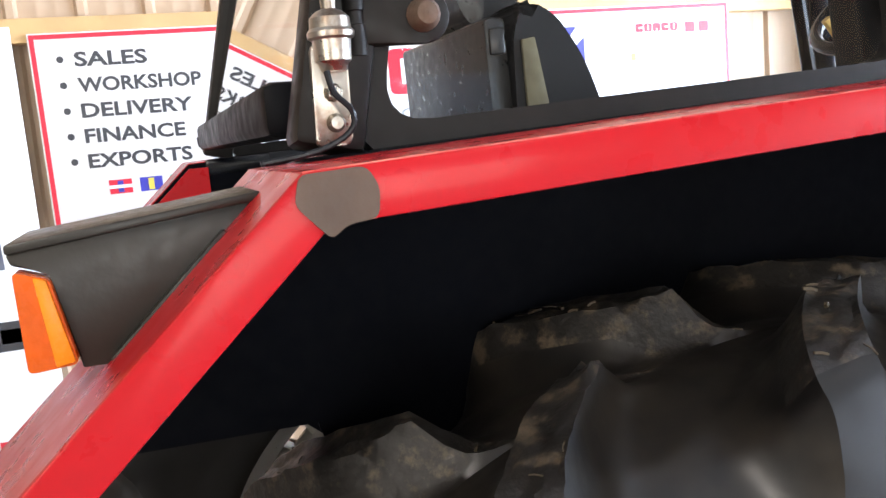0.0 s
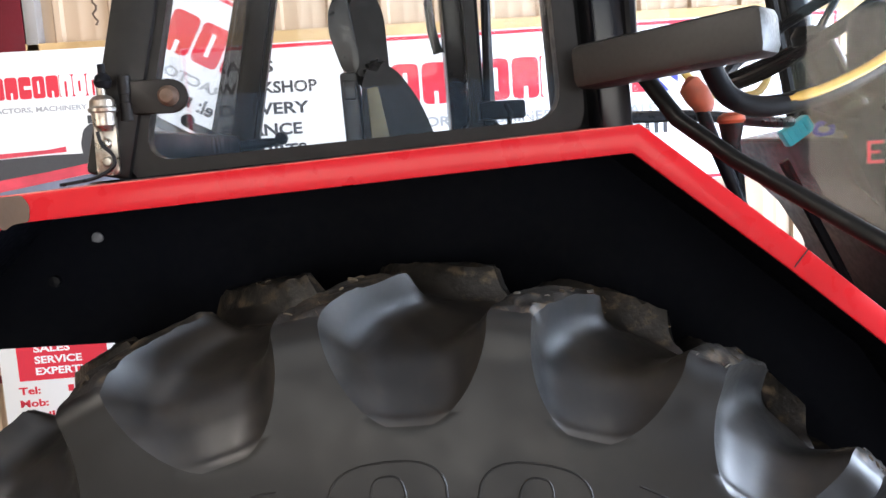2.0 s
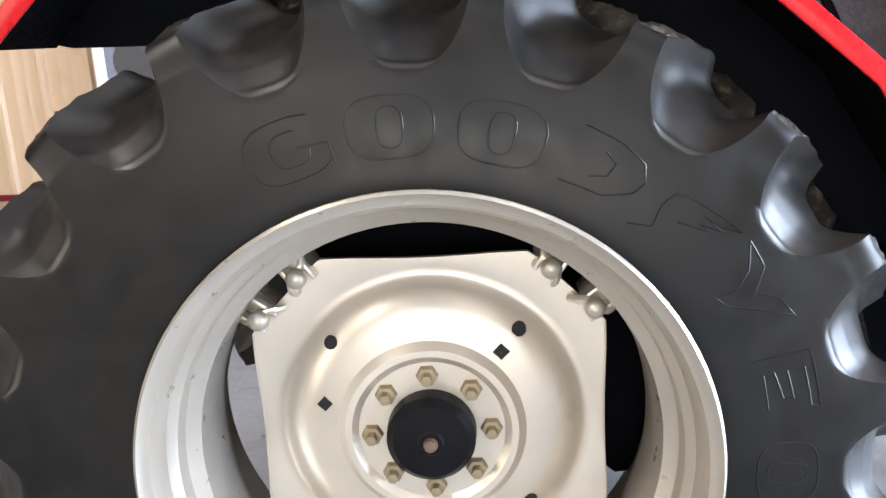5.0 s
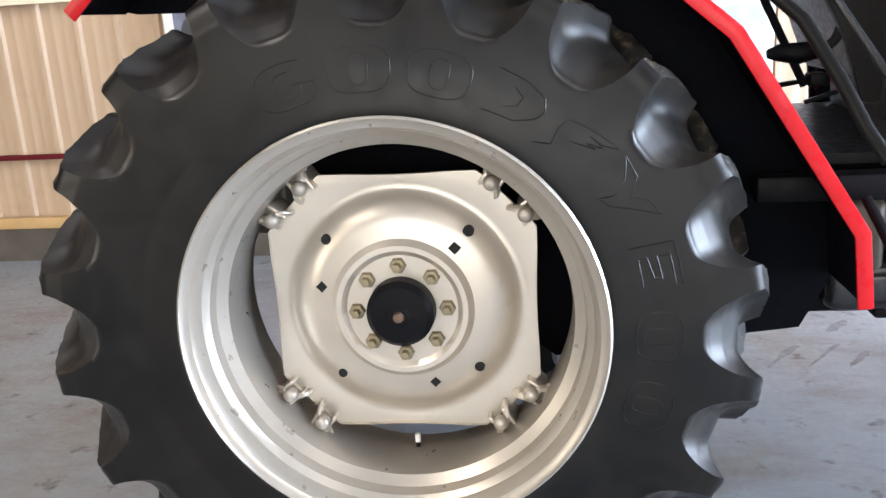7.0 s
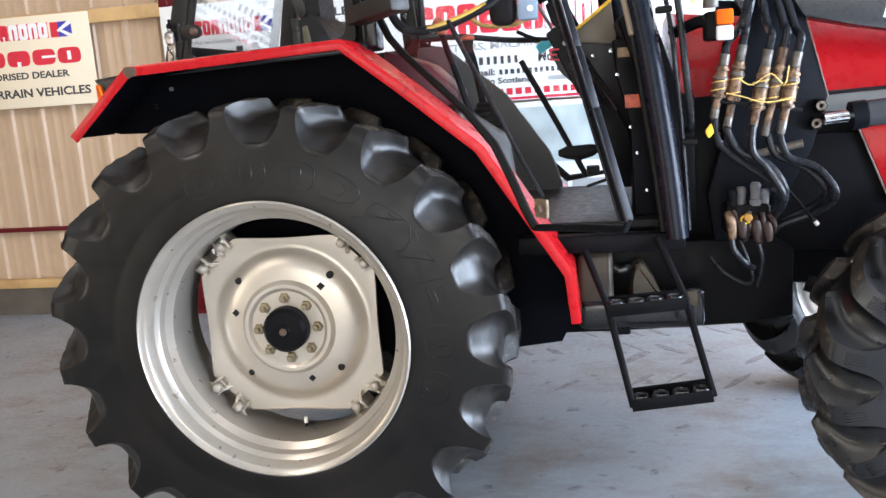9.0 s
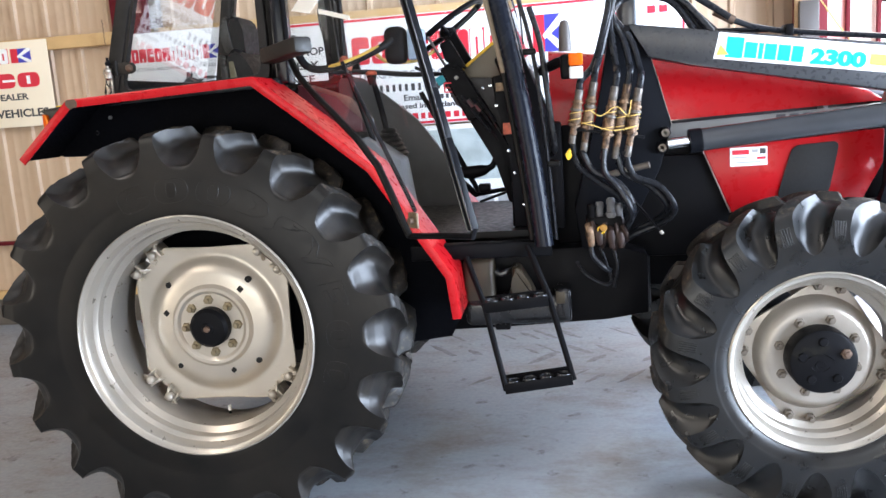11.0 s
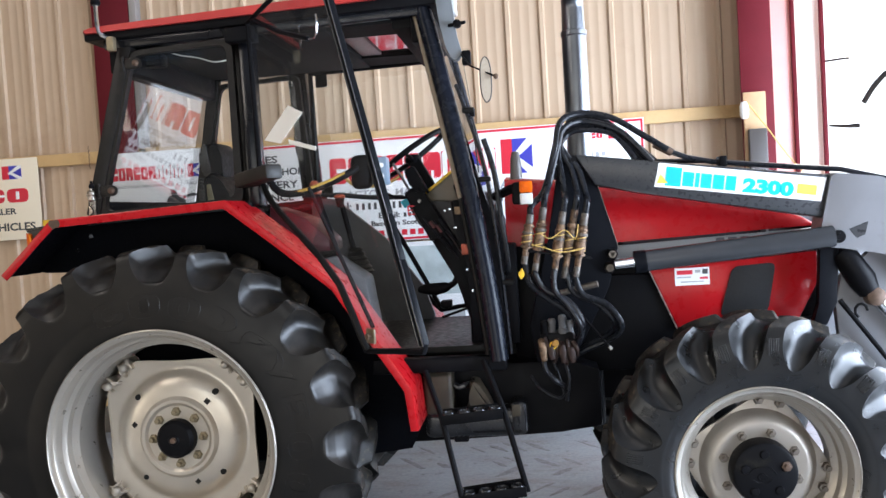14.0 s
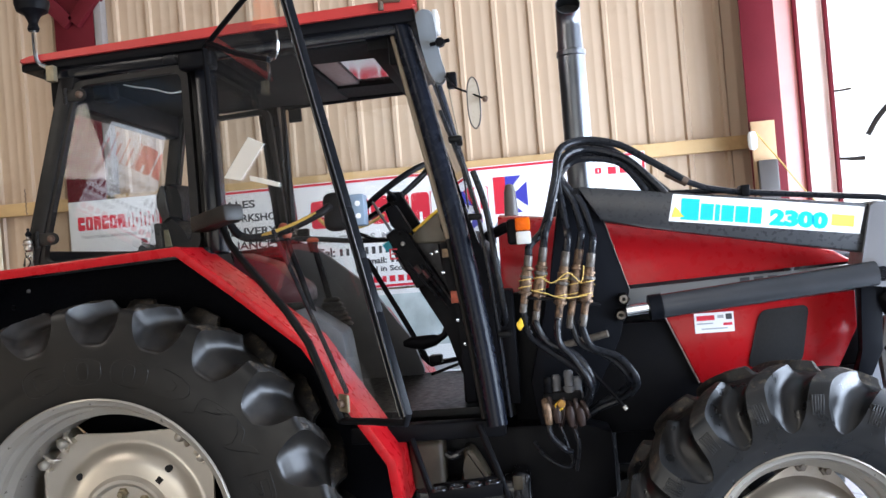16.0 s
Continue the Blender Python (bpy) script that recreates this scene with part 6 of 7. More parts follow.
for k in range(4):
    part("plug_rib", box(-0.024 + k * 0.013, -0.018 + k * 0.013, -0.0165, -0.0135, -0.015, 0.015, m=Matrix.Translation((0.893, 0.0, 1.652)) @ TILT), BLUE, plug)
part("connector", tube([(0.948 + 0.020 * math.cos(i * math.tau / 16), -0.012, 1.652 + 0.013 * math.sin(i * math.tau / 16)) for i in range(16)], 0.006, 8, closed=True), SBLUE, tractor, "dark blue cable ring")
TAG = Matrix.Translation((0.963, -0.118, 1.650)) @ Matrix.Rotation(radians(-46), 4, "Y")
tag = part("caution_tag", box(-0.036, 0.036, -0.002, 0.002, -0.011, 0.011, 0.0015, m=TAG), YELLOW, tractor, "yellow caution tag on a cable")
for me in letters("word", "CAUTION", 0, 0, 0.040, 0.009, 0, SDARK, tractor):
    me.parent = tag
    me.data.transform(TAG @ Matrix.Translation((-0.012, -0.0021, -0.0045)))
part("tag_mark", box(-0.031, -0.019, -0.0032, -0.0018, -0.005, 0.005, m=TAG), SDARK, tag)
part("tag_cable", tube([(0.985, -0.118, 1.676), (1.00, -0.10, 1.685), (0.985, -0.05, 1.675), (0.945, -0.02, 1.660)], 0.003, 6, curve=4), HOSE, tag)
for x0, x1, z0, z1 in ((0.920, 0.926, 1.585, 1.628), (0.926, 0.952, 1.622, 1.628), (0.926, 0.952, 1.585, 1.591), (0.926, 0.945, 1.604, 1.609)):
    part("label_line", box(x0, x1, -0.222, -0.219, z0, z1), SRED, dash)
# paper on the far glass
for nm, lab, corners in (("paper_sheet", "white sheet of paper stuck on the glass", ((0.120, 1.925), (0.344, 2.036), (0.454, 1.995), (0.258, 1.899))),
                         ("paper_strip", "torn white paper strip on the glass", ((0.334, 1.889), (0.329, 1.907), (0.545, 1.857), (0.537, 1.844)))):
    b = bmesh.new()
    lo_, hi_ = [b.verts.new(dr(r, z, 0.003)) for r, z in corners], [b.verts.new(dr(r, z, 0.0045)) for r, z in corners]
    b.faces.new(lo_)
    b.faces.new(hi_[::-1])
    for k in range(4):
        b.faces.new((lo_[k - 1], lo_[k], hi_[k], hi_[k - 1]))
    part(nm, b, WHITEP, door, lab)
part("pillar_pad", box(0.335, 0.400, 0.545, 0.565, 2.307, 2.375, 0.006), BLACK, tractor, "black plastic pad at the far door top")

# steps
STEP = mat("step_worn", (0.030, 0.031, 0.034), 0.26, metal=0.3, var=0.3, scale=40, spec=0.5)
step = part("step_ladder", tube([(1.02, -0.66, 0.96), (1.085, -0.75, 0.80), (1.155, -0.80, 0.475)], 0.0115, 10), BLACK, tractor, "black steel step ladder")
part("side_bar", tube([(1.255, -0.64, 0.99), (1.325, -0.74, 0.82), (1.405, -0.785, 0.505)], 0.0115, 10), BLACK, step)
for (xa, za), (xb, zb), yy in (((1.085, 0.795), (1.325, 0.815), -0.77), ((1.150, 0.490), (1.400, 0.522), -0.80)):
    tb = bar((xa, yy + 0.045, za), (xb, yy + 0.045, zb), 0.11, 0.010, 0.002, up=(0, 0, 1))
    bar((xa, yy - 0.008, za - 0.008), (xb, yy - 0.008, zb - 0.008), 0.006, 0.040, 0.002, tb, up=(0, 0, 1))
    bar((xa, yy + 0.098, za - 0.008), (xb, yy + 0.098, zb - 0.008), 0.006, 0.040, 0.002, tb, up=(0, 0, 1))
    tread = part("tread", tb, BLACK, step, "black channel tread with raised rings")
    for k in range(4):
        t = (k + 0.5) / 4
        part("grip_ring", revolve([(0.019, 0.0), (0.0285, 0.0), (0.0255, 0.011), (0.021, 0.011)], (xa + (xb - xa) * t, yy + 0.022, za + (zb - za) * t + 0.004), 18, "z", closed=True), STEP, tread, "worn shiny grip ring")

# engine, tank and frame
part("transmission", box(0.25, 1.75, -0.24, 0.24, 0.60, 1.02, 0.03, 3), CAST, tractor, "dirty dark transmission housing")
part("rear_axle", box(-0.22, 0.28, -0.40, 0.40, 0.52, 1.02, 0.05, 3), CAST, tractor, "dark rear axle casing")
part("engine", box(1.45, 2.50, -0.22, 0.22, 0.72, 1.32, 0.02, 2), CAST, tractor, "dark engine block")
part("side_skirt", prism([(0.80, 0.94), (1.60, 0.94), (1.72, 0.90), (1.72, 0.66), (1.55, 0.64), (1.10, 0.62), (0.80, 0.61)], -0.44, -0.20, 0.01), BLACK, tractor, "black frame plate under the cab")
TANK = mat("tank_black", (0.008, 0.008, 0.009), 0.20, var=0.3, scale=6, dirt=(0.035, 0.028, 0.019), dirt_at=0.68, dirt_scale=4, spec=0.5)
# tan colour of the tank's neck, shoulder and end patch
TANKTAN = mat("tank_tan", (0.052, 0.041, 0.026), 0.42, var=0.35, scale=9, dirt=(0.035, 0.030, 0.024), dirt_at=0.60, dirt_scale=6, dirt_soft=0.12)
tank = part("fuel_tank", box(0.985, 1.41, -0.56, -0.36, 0.655, 0.775, 0.035, 4), TANK, tractor, "glossy black fuel tank with brown patches")
part("tank_neck", box(0.990, 1.112, -0.555, -0.38, 0.750, 0.930, 0.022, 4), TANKTAN, tank, "tan neck of the tank")
part("tank_shoulder", prism(rounded([(1.165, 0.765), (1.275, 0.765), (1.255, 0.815), (1.215, 0.885), (1.185, 0.890), (1.180, 0.83)], 0.012, 3), -0.545, -0.40, 0.012, 3), TANKTAN, tank, "tan shoulder of the tank")
part("tank_end", box(1.345, 1.412, -0.565, -0.38, 0.665, 0.800, 0.020, 4), TANK, tank, "rounded tank end")
part("tan_patch", box(1.352, 1.385, -0.5665, -0.563, 0.742, 0.790, 0.001), TANKTAN, tank, "tan patch on the tank end")
part("filler_pipe", tube([(1.115, -0.52, 0.875), (1.135, -0.52, 0.862), (1.160, -0.52, 0.868), (1.20, -0.50, 0.88)], 0.014, 10, curve=4), TANK, tank)
part("tank_foot", box(1.105, 1.165, -0.54, -0.46, 0.635, 0.665, 0.006), BLACK, tank)
part("front_axle", bar((2.278, -0.56, 0.56), (2.278, 0.56, 0.56), 0.16, 0.16, 0.03, up=(0, 0, 1)), CAST, tractor, "dark front axle beam")
part("axle_knuckle", revolve([(0.0001, -0.02), (0.10, -0.02), (0.115, 0.02), (0.115, 0.10), (0.0001, 0.12)], (2.278, -0.56, 0.556), 24), CAST, tractor)
part("side_frame", prism([(1.50, 1.28), (2.02, 1.27), (2.10, 1.03), (2.66, 1.06), (2.66, 0.86), (1.50, 0.86)], -0.285, -0.22, 0.01), BLACK, tractor, "black engine side plate")
part("steer_cylinder", tube([(1.78, -0.36, 0.76), (2.16, -0.46, 0.62)], 0.03, 10), CAST, tractor, "dark steering cylinder")

# bonnet
hood_sec = []
bm_h = bmesh.new()
for x, ztop, w in ((1.36, 1.735, 0.315), (1.60, 1.705, 0.315), (1.90, 1.665, 0.312), (2.20, 1.615, 0.305), (2.45, 1.550, 0.295), (2.60, 1.495, 0.28), (2.66, 1.450, 0.25)):
    zb = 1.402 + (x - 1.36) * 0.030
    zb = min(zb, ztop - 0.012)
    hh = ztop - zb
    ring_ = [(-w, zb), (-w - 0.002, zb + hh * 0.35), (-w + 0.02, zb + hh * 0.72), (-w + 0.09, zb + hh * 0.94), (0, ztop), (w - 0.09, zb + hh * 0.94), (w - 0.02, zb + hh * 0.72), (w + 0.002, zb + hh * 0.35), (w, zb)]
    hood_sec.append([bm_h.verts.new((x, yy, zz)) for yy, zz in ring_])
for A, C in zip(hood_sec, hood_sec[1:]):
    for k in range(len(A)):
        bm_h.faces.new((A[k], A[(k + 1) % len(A)], C[(k + 1) % len(A)], C[k]))
bm_h.faces.new(hood_sec[0][::-1])
bm_h.faces.new(hood_sec[-1])
hood = part("bonnet", bm_h, RED, tractor, "long red bonnet", smooth=50)
part("badge_strip", prism([(1.80, 1.345), (2.63, 1.378), (2.64, 1.432), (1.80, 1.400)], -0.318, -0.300, 0.003), mat("badge_grey", (0.20, 0.20, 0.20), 0.4), hood, "grey side strip with the model badge")
for k, xx in enumerate((2.235, 2.285, 2.335)):
    part("badge_mark", box(xx, xx + 0.035, -0.3205, -0.3185, 1.392, 1.412), SDARK, hood)
lowp = prism([(1.960, 1.288), (2.643, 1.335), (2.640, 1.20), (2.560, 1.048), (2.066, 1.032)], -0.305, -0.285, 0.006)
side_p = part("side_panel", lowp, RED, tractor, "red lower side panel")
part("grille", prism(rounded([(2.300, 1.286), (2.476, 1.296), (2.435, 1.084), (2.238, 1.076)], 0.03, 4), -0.312, -0.3045, 0.002), mat("grille_black", (0.007, 0.007, 0.008), 0.6, var=0.3, scale=120, bump=0.4, bscale=300), side_p, "black mesh side grille")
part("panel_edge", tube([(1.955, -0.300, 1.292), (2.063, -0.300, 1.030)], 0.003, 6), mat("pale_edge", (0.30, 0.22, 0.20), 0.5, var=0.3, scale=30), side_p, "pale worn panel edge")
stk = part("dealer_sticker", box(2.062, 2.205, -0.3075, -0.3052, 1.216, 1.290), DUSTW, side_p, "small white dealer sticker")
part("sticker_mark", box(2.070, 2.135, -0.3088, -0.3070, 1.262, 1.280), SRED, stk)
part("sticker_mark", box(2.146, 2.168, -0.3088, -0.3070, 1.268, 1.280), SGREY, stk)
part("sticker_mark", box(2.176, 2.198, -0.3088, -0.3070, 1.262, 1.283), SDARK, stk)
part("sticker_mark", box(2.165, 2.198, -0.3088, -0.3070, 1.240, 1.250), SRED, stk)
part("sticker_mark", box(2.070, 2.128, -0.3088, -0.3070, 1.248, 1.253), SGREY, stk)
part("sticker_mark", box(2.085, 2.18, -0.3088, -0.3070, 1.228, 1.233), SGREY, stk)
part("nose", prism([(2.60, 1.46), (2.67, 1.43), (2.68, 1.05), (2.56, 1.00)], -0.26, 0.26, 0.02), BLACK, tractor, "black front grille")
part("firewall_side", prism([(1.375, 1.42), (1.56, 1.43), (1.58, 0.90), (1.375, 0.93)], -0.33, -0.27, 0.006), BLACK, tractor, "black engine side shield")
part("cowl", box(1.345, 1.40, -0.44, 0.44, 1.02, 1.44, 0.01), BLACK, tractor, "black bulkhead in front of the cab")

# exhaust
EXX, EXY = 1.700, -0.16
ex = part("exhaust_pipe", revolve([(0.056, 1.60), (0.054, 2.325), (0.058, 2.330), (0.058, 2.348), (0.051, 2.352), (0.0485, 2.45)], (EXX, EXY, 0), 28, "z"), STACK, tractor, "tall bright steel exhaust stack")
b = bmesh.new()
bend = []
for k in range(11):
    a = radians(k * 6.2)
    c = Vector((EXX, EXY - 0.085 * (1 - math.cos(a)), 2.448 + 0.085 * math.sin(a)))
    v = Vector((0, math.cos(a), math.sin(a)))
    bend.append((c, v))
rings = [[b.verts.new(c + (Vector((1, 0, 0)) * math.cos(j * math.tau / 28) + v * math.sin(j * math.tau / 28)) * 0.0485) for j in range(28)] for c, v in bend]
rings += [[b.verts.new(c + (Vector((1, 0, 0)) * math.cos(j * math.tau / 28) + v * math.sin(j * math.tau / 28)) * 0.0455) for j in range(28)] for c, v in bend[:6:-1]]
for A, C in zip(rings, rings[1:]):
    for j in range(28):
        b.faces.new((A[j], A[(j + 1) % 28], C[(j + 1) % 28], C[j]))
part("exhaust_tip", b, STACK, ex, "bent open exhaust end")
c, v = bend[7]
b = bmesh.new()
b.faces.new([b.verts.new(c + (Vector((1, 0, 0)) * math.cos(j * math.tau / 28) + v * math.sin(j * math.tau / 28)) * 0.0456) for j in range(28)])
# black disc closes the pipe and paints its shaded inside
part("exhaust_bore", b, OPENBLACK, ex, "black disc that stands in for the dark bore")

# front indicator and mirror
ib = part("indicator_bracket", tube([(1.33, -0.46, 1.64), (1.40, -0.56, 1.665), (1.455, -0.62, 1.665)], 0.020, 8), BLACK, tractor, "black indicator bracket")
part("indicator_body", box(1.405, 1.472, -0.668, -0.600, 1.600, 1.688, 0.012, 3), BLACK, ib, "black lamp body")
part("lens_orange", box(1.435, 1.485, -0.690, -0.668, 1.645, 1.690, 0.006), ORANGE, ib, "orange indicator lens")
part("lens_clear", box(1.435, 1.485, -0.690, -0.668, 1.599, 1.643, 0.006), CLEAR, ib, "clear side lamp lens")
part("indicator_post", revolve([(0.0001, 0.11), (0.014, 0.105), (0.020, 0.08), (0.024, 0.0)], (1.425, -0.64, 1.70), 14, "z"), GREYBOX, ib, "grey rubber cap")
mo = [(1.333 + 0.021 * math.cos(a) * (1 if abs(math.sin(a)) < 0.9 else 0.9), 2.083 + 0.086 * math.copysign(abs(math.sin(a)) ** 0.75, math.sin(a))) for a in (k * math.tau / 28 for k in range(28))]
mi = part("mirror", tube([(x, -0.725, z) for x, z in mo], 0.0030, 8, closed=True), GREYBOX, tractor, "narrow black framed rear-view mirror")
# plain beige stands in for the wall reflected in the mirror
part("mirror_glass", prism(mo, -0.727, -0.722), mat("mirror_wall_tint", (0.50, 0.43, 0.34), 0.3, var=0.05), mi, "mirror plate with the wall's reflection put in as beige")
part("mirror_arm", tube([(1.225, -0.53, 2.225), (1.273, -0.70, 2.145), (1.372, -0.74, 2.090)], 0.0035, 8), BLACK, mi, "thin mirror arm")
part("arm_knob", revolve([(0.0001, -0.012), (0.010, -0.008), (0.010, 0.008), (0.0001, 0.012)], (1.372, -0.74, 2.09), 10), RUST, mi)
part("arm_clip", box(1.232, 1.268, -0.560, -0.520, 2.175, 2.232, 0.006), BLACK, mi)

# tubes along the front pillar
part("pillar_tube", tube([(1.200, -0.545, 2.10), (1.262, -0.560, 1.90), (1.288, -0.565, 1.80), (1.318, -0.57, 1.62), (1.345, -0.57, 1.30), (1.362, -0.565, 1.00)], 0.008, 8, curve=4), HOSE, tractor, "black pipe beside the pillar")
part("pillar_tube", tube([(1.300, -0.565, 1.872), (1.335, -0.57, 1.74), (1.354, -0.575, 1.55), (1.368, -0.572, 1.40), (1.372, -0.560, 1.345), (1.362, -0.535, 1.325)], 0.0115, 12, curve=5), HOSE, tractor, "black grab pipe beside the pillar")
part("pillar_wire", tube([(1.19, -0.53, 2.20), (1.222, -0.545, 2.05), (1.262, -0.55, 1.88), (1.272, -0.55, 1.74)], 0.0035, 6, curve=4), HOSE, tractor)
part("pillar_wire", tube([(1.20, -0.54, 2.18), (1.245, -0.55, 2.00), (1.268, -0.555, 1.92), (1.275, -0.555, 1.84)], 0.0030, 6, curve=4), HOSE, tractor)
part("pillar_wire", tube([(1.238, -0.55, 2.17), (1.252, -0.56, 2.06), (1.262, -0.56, 1.98)], 0.0025, 6, curve=4), SEALTAN, tractor, "thin tan wire")
part("wire_plug", box(1.252, 1.272, -0.572, -0.552, 1.965, 2.000, 0.004), BLACK, tractor)
for z in (1.98, 1.70, 1.28):
    part("pipe_clip", box(1.235 + (1.9 - z) * 0.17, 1.285 + (1.9 - z) * 0.17, -0.582, -0.53, z, z + 0.022, 0.006), RUBBER, tractor)

# loader
def loader(side):
    s_ = -side
    y0, y1 = (s_ * 0.435, s_ * 0.385)
    lo, hi = min(y0, y1), max(y0, y1)
    mast = part("loader_mast", prism([(1.60, 1.795), (1.715, 1.785), (1.822, 1.405), (1.775, 1.235), (1.64, 0.98), (1.47, 0.88), (1.44, 1.10), (1.535, 1.44)], lo, hi, 0.006), MAST, tractor, "black loader mast plate")
    arm = part("loader_arm", prism([(1.66, 1.792), (2.67, 1.642), (2.645, 1.470), (1.90, 1.622), (1.74, 1.66)], s_ * 0.46 if s_ < 0 else 0.36, -0.36 if s_ < 0 else 0.46, 0.008), LOADER, tractor, "grey loader boom")
    ylo, yhi = (-0.475, -0.345) if s_ < 0 else (0.345, 0.475)
    part("boom_knee", prism(rounded([(2.661, 1.652), (2.85, 1.624), (2.99, 1.52), (3.10, 1.26), (2.99, 1.19), (2.88, 1.312), (2.70, 1.348), (2.620, 1.360), (2.603, 1.392)], 0.018, 4), ylo, yhi, 0.010, 3), KNEE, arm, "bent grey knee of the boom")
    part("lower_boom", prism([(2.80, 1.31), (3.00, 1.50), (3.12, 1.28), (3.42, 0.42), (3.00, 0.40), (2.715, 0.68), (2.678, 1.12), (2.706, 1.235)], *((-0.395, -0.355) if s_ < 0 else (0.355, 0.395)), 0.006), KNEE, arm, "grey lower boom plate")
    for x, z, r in ((1.652, 1.768, 0.018), (2.672, 1.398, 0.026)):
        part("pivot_pin", revolve([(0.0001, s_ * 0.03), (r * 0.5, s_ * 0.03), (r * 0.55, s_ * 0.018), (r, s_ * 0.018), (r, -s_ * 0.02)], (x, s_ * 0.475, z), 18), CAST, arm, "dark pivot pin")
    for x, z in ((1.795, 1.374), (1.782, 1.318)):
        part("mast_bolt", revolve([(0.0001, s_ * 0.022), (0.016, s_ * 0.022), (0.024, s_ * 0.012), (0.026, -s_ * 0.01)], (x, s_ * 0.437, z), 6), CAST, mast, "dark hexagon bolt")
        part("bolt_hollow", revolve([(0.007, s_ * 0.0222), (0.0125, s_ * 0.0235), (0.016, s_ * 0.0222)], (x, s_ * 0.437, z), 16), NUTGREY, mast, "worn bright bolt end")
    part("worn_edge", tube([(1.717, s_ * 0.437, 1.783), (1.822, s_ * 0.437, 1.404)], 0.0015, 6), NUTGREY, mast, "bare worn plate edge")
    ycl = s_ * 0.475
    cyl = part("lift_cylinder", tube([(1.895, ycl, 1.338), (2.655, ycl, 1.400)], 0.043, 32), CYLPAINT, tractor, "dark lift cylinder")
    part("cylinder_cap", tube([(1.880, ycl, 1.337), (1.925, ycl, 1.341)], 0.046, 24), MAST, cyl)
    part("rod", tube([(1.80, ycl, 1.331), (1.90, ycl, 1.339)], 0.020, 16), CHROME, cyl, "bright chrome rod")
    part("knee_link", prism([(2.612, 1.372), (2.690, 1.360), (2.672, 1.128), (2.630, 1.040), (2.574, 1.048), (2.607, 1.13)], s_ * 0.44 if s_ < 0 else 0.40, -0.40 if s_ < 0 else 0.44, 0.005), MAST, arm, "black link plate")
    part("tilt_cylinder", tube([(2.690, s_ * 0.43, 1.335), (2.715, s_ * 0.43, 1.31), (2.775, s_ * 0.43, 1.215), (2.800, s_ * 0.43, 1.165)], [0.032, 0.050, 0.055, 0.040], 18), CAST, arm, "dark tilt cylinder")
    part("cylinder_eye", revolve([(0.0001, s_ * 0.035), (0.020, s_ * 0.034), (0.036, s_ * 0.022), (0.040, -s_ * 0.02), (0.0001, -s_ * 0.03)], (2.815, s_ * 0.445, 1.150), 18), RUST, arm, "rusty cylinder eye")
    part("cylinder_rod", tube([(2.815, s_ * 0.43, 1.15), (3.02, s_ * 0.43, 0.90)], 0.026, 14), CHROME, arm, "bright cylinder rod")
    part("eye_hook", tube([(2.752 + 0.024 * math.cos(i * 0.7), s_ * 0.47, 1.098 + 0.028 * math.sin(i * 0.7)) for i in range(7)], 0.006, 8), CAST, arm)
    part("knee_mark", prism([(2.715, 1.425), (2.790, 1.452), (2.775, 1.400), (2.745, 1.388)], *((-0.477, -0.4745) if s_ < 0 else (0.4745, 0.477))), LOADER, arm, "dark worn sticker")
    part("link_rod", tube([(2.684, s_ * 0.435, 1.139), (2.864, s_ * 0.435, 0.885), (3.05, s_ * 0.435, 0.62)], 0.010, 10), CAST, arm, "thin dark link rod")
    if side > 0:
        dy = -0.4615
        dec = part("decal", prism([(1.975, 1.640), (1.998, 1.735), (2.645, 1.632), (2.620, 1.540)], dy, -0.4595), DUSTW, arm, "white decal with cyan lettering shapes")
        slope = (1.632 - 1.735) / (2.645 - 1.998)
        rot = Matrix.Translation((2.02, 0, 1.668)) @ Matrix.Rotation(-math.atan(slope), 4, "Y")
        x = 0.0
        for k, ww in enumerate((0.068, 0.050, 0.022, 0.048, 0.050, 0.046)):
            part("name_block", box(x, x + ww - 0.006, dy - 0.0015, dy + 0.0005, -0.022 if k else -0.026, 0.036 if k else 0.050, m=rot), SCYAN, dec)
            x += ww
        for me in letters("number", "2300", 0, 0, 0.198, 0.050, 0, SCYAN, tractor, weight=0.062):
            me.parent = dec
            me.data.transform(Matrix.Translation((2.02, dy, 1.668)) @ Matrix.Rotation(-math.atan(slope), 4, "Y") @ Matrix.Translation((0.305, 0, -0.020)))
        part("name_block", box(0.515, 0.590, dy - 0.0015, dy + 0.0005, -0.010, 0.030, m=rot), SYELL, dec)
        part("corner_mark", prism([(1.985, 1.652), (2.03, 1.650), (2.002, 1.69)], dy - 0.0022, dy - 0.0005), SYELL, dec)
    return arm


loader(1)
loader(-1)
part("cross_tube", tube([(2.86, -0.36, 1.40), (2.86, 0.36, 1.40)], 0.05, 16), LOADER, tractor, "grey loader cross tube")

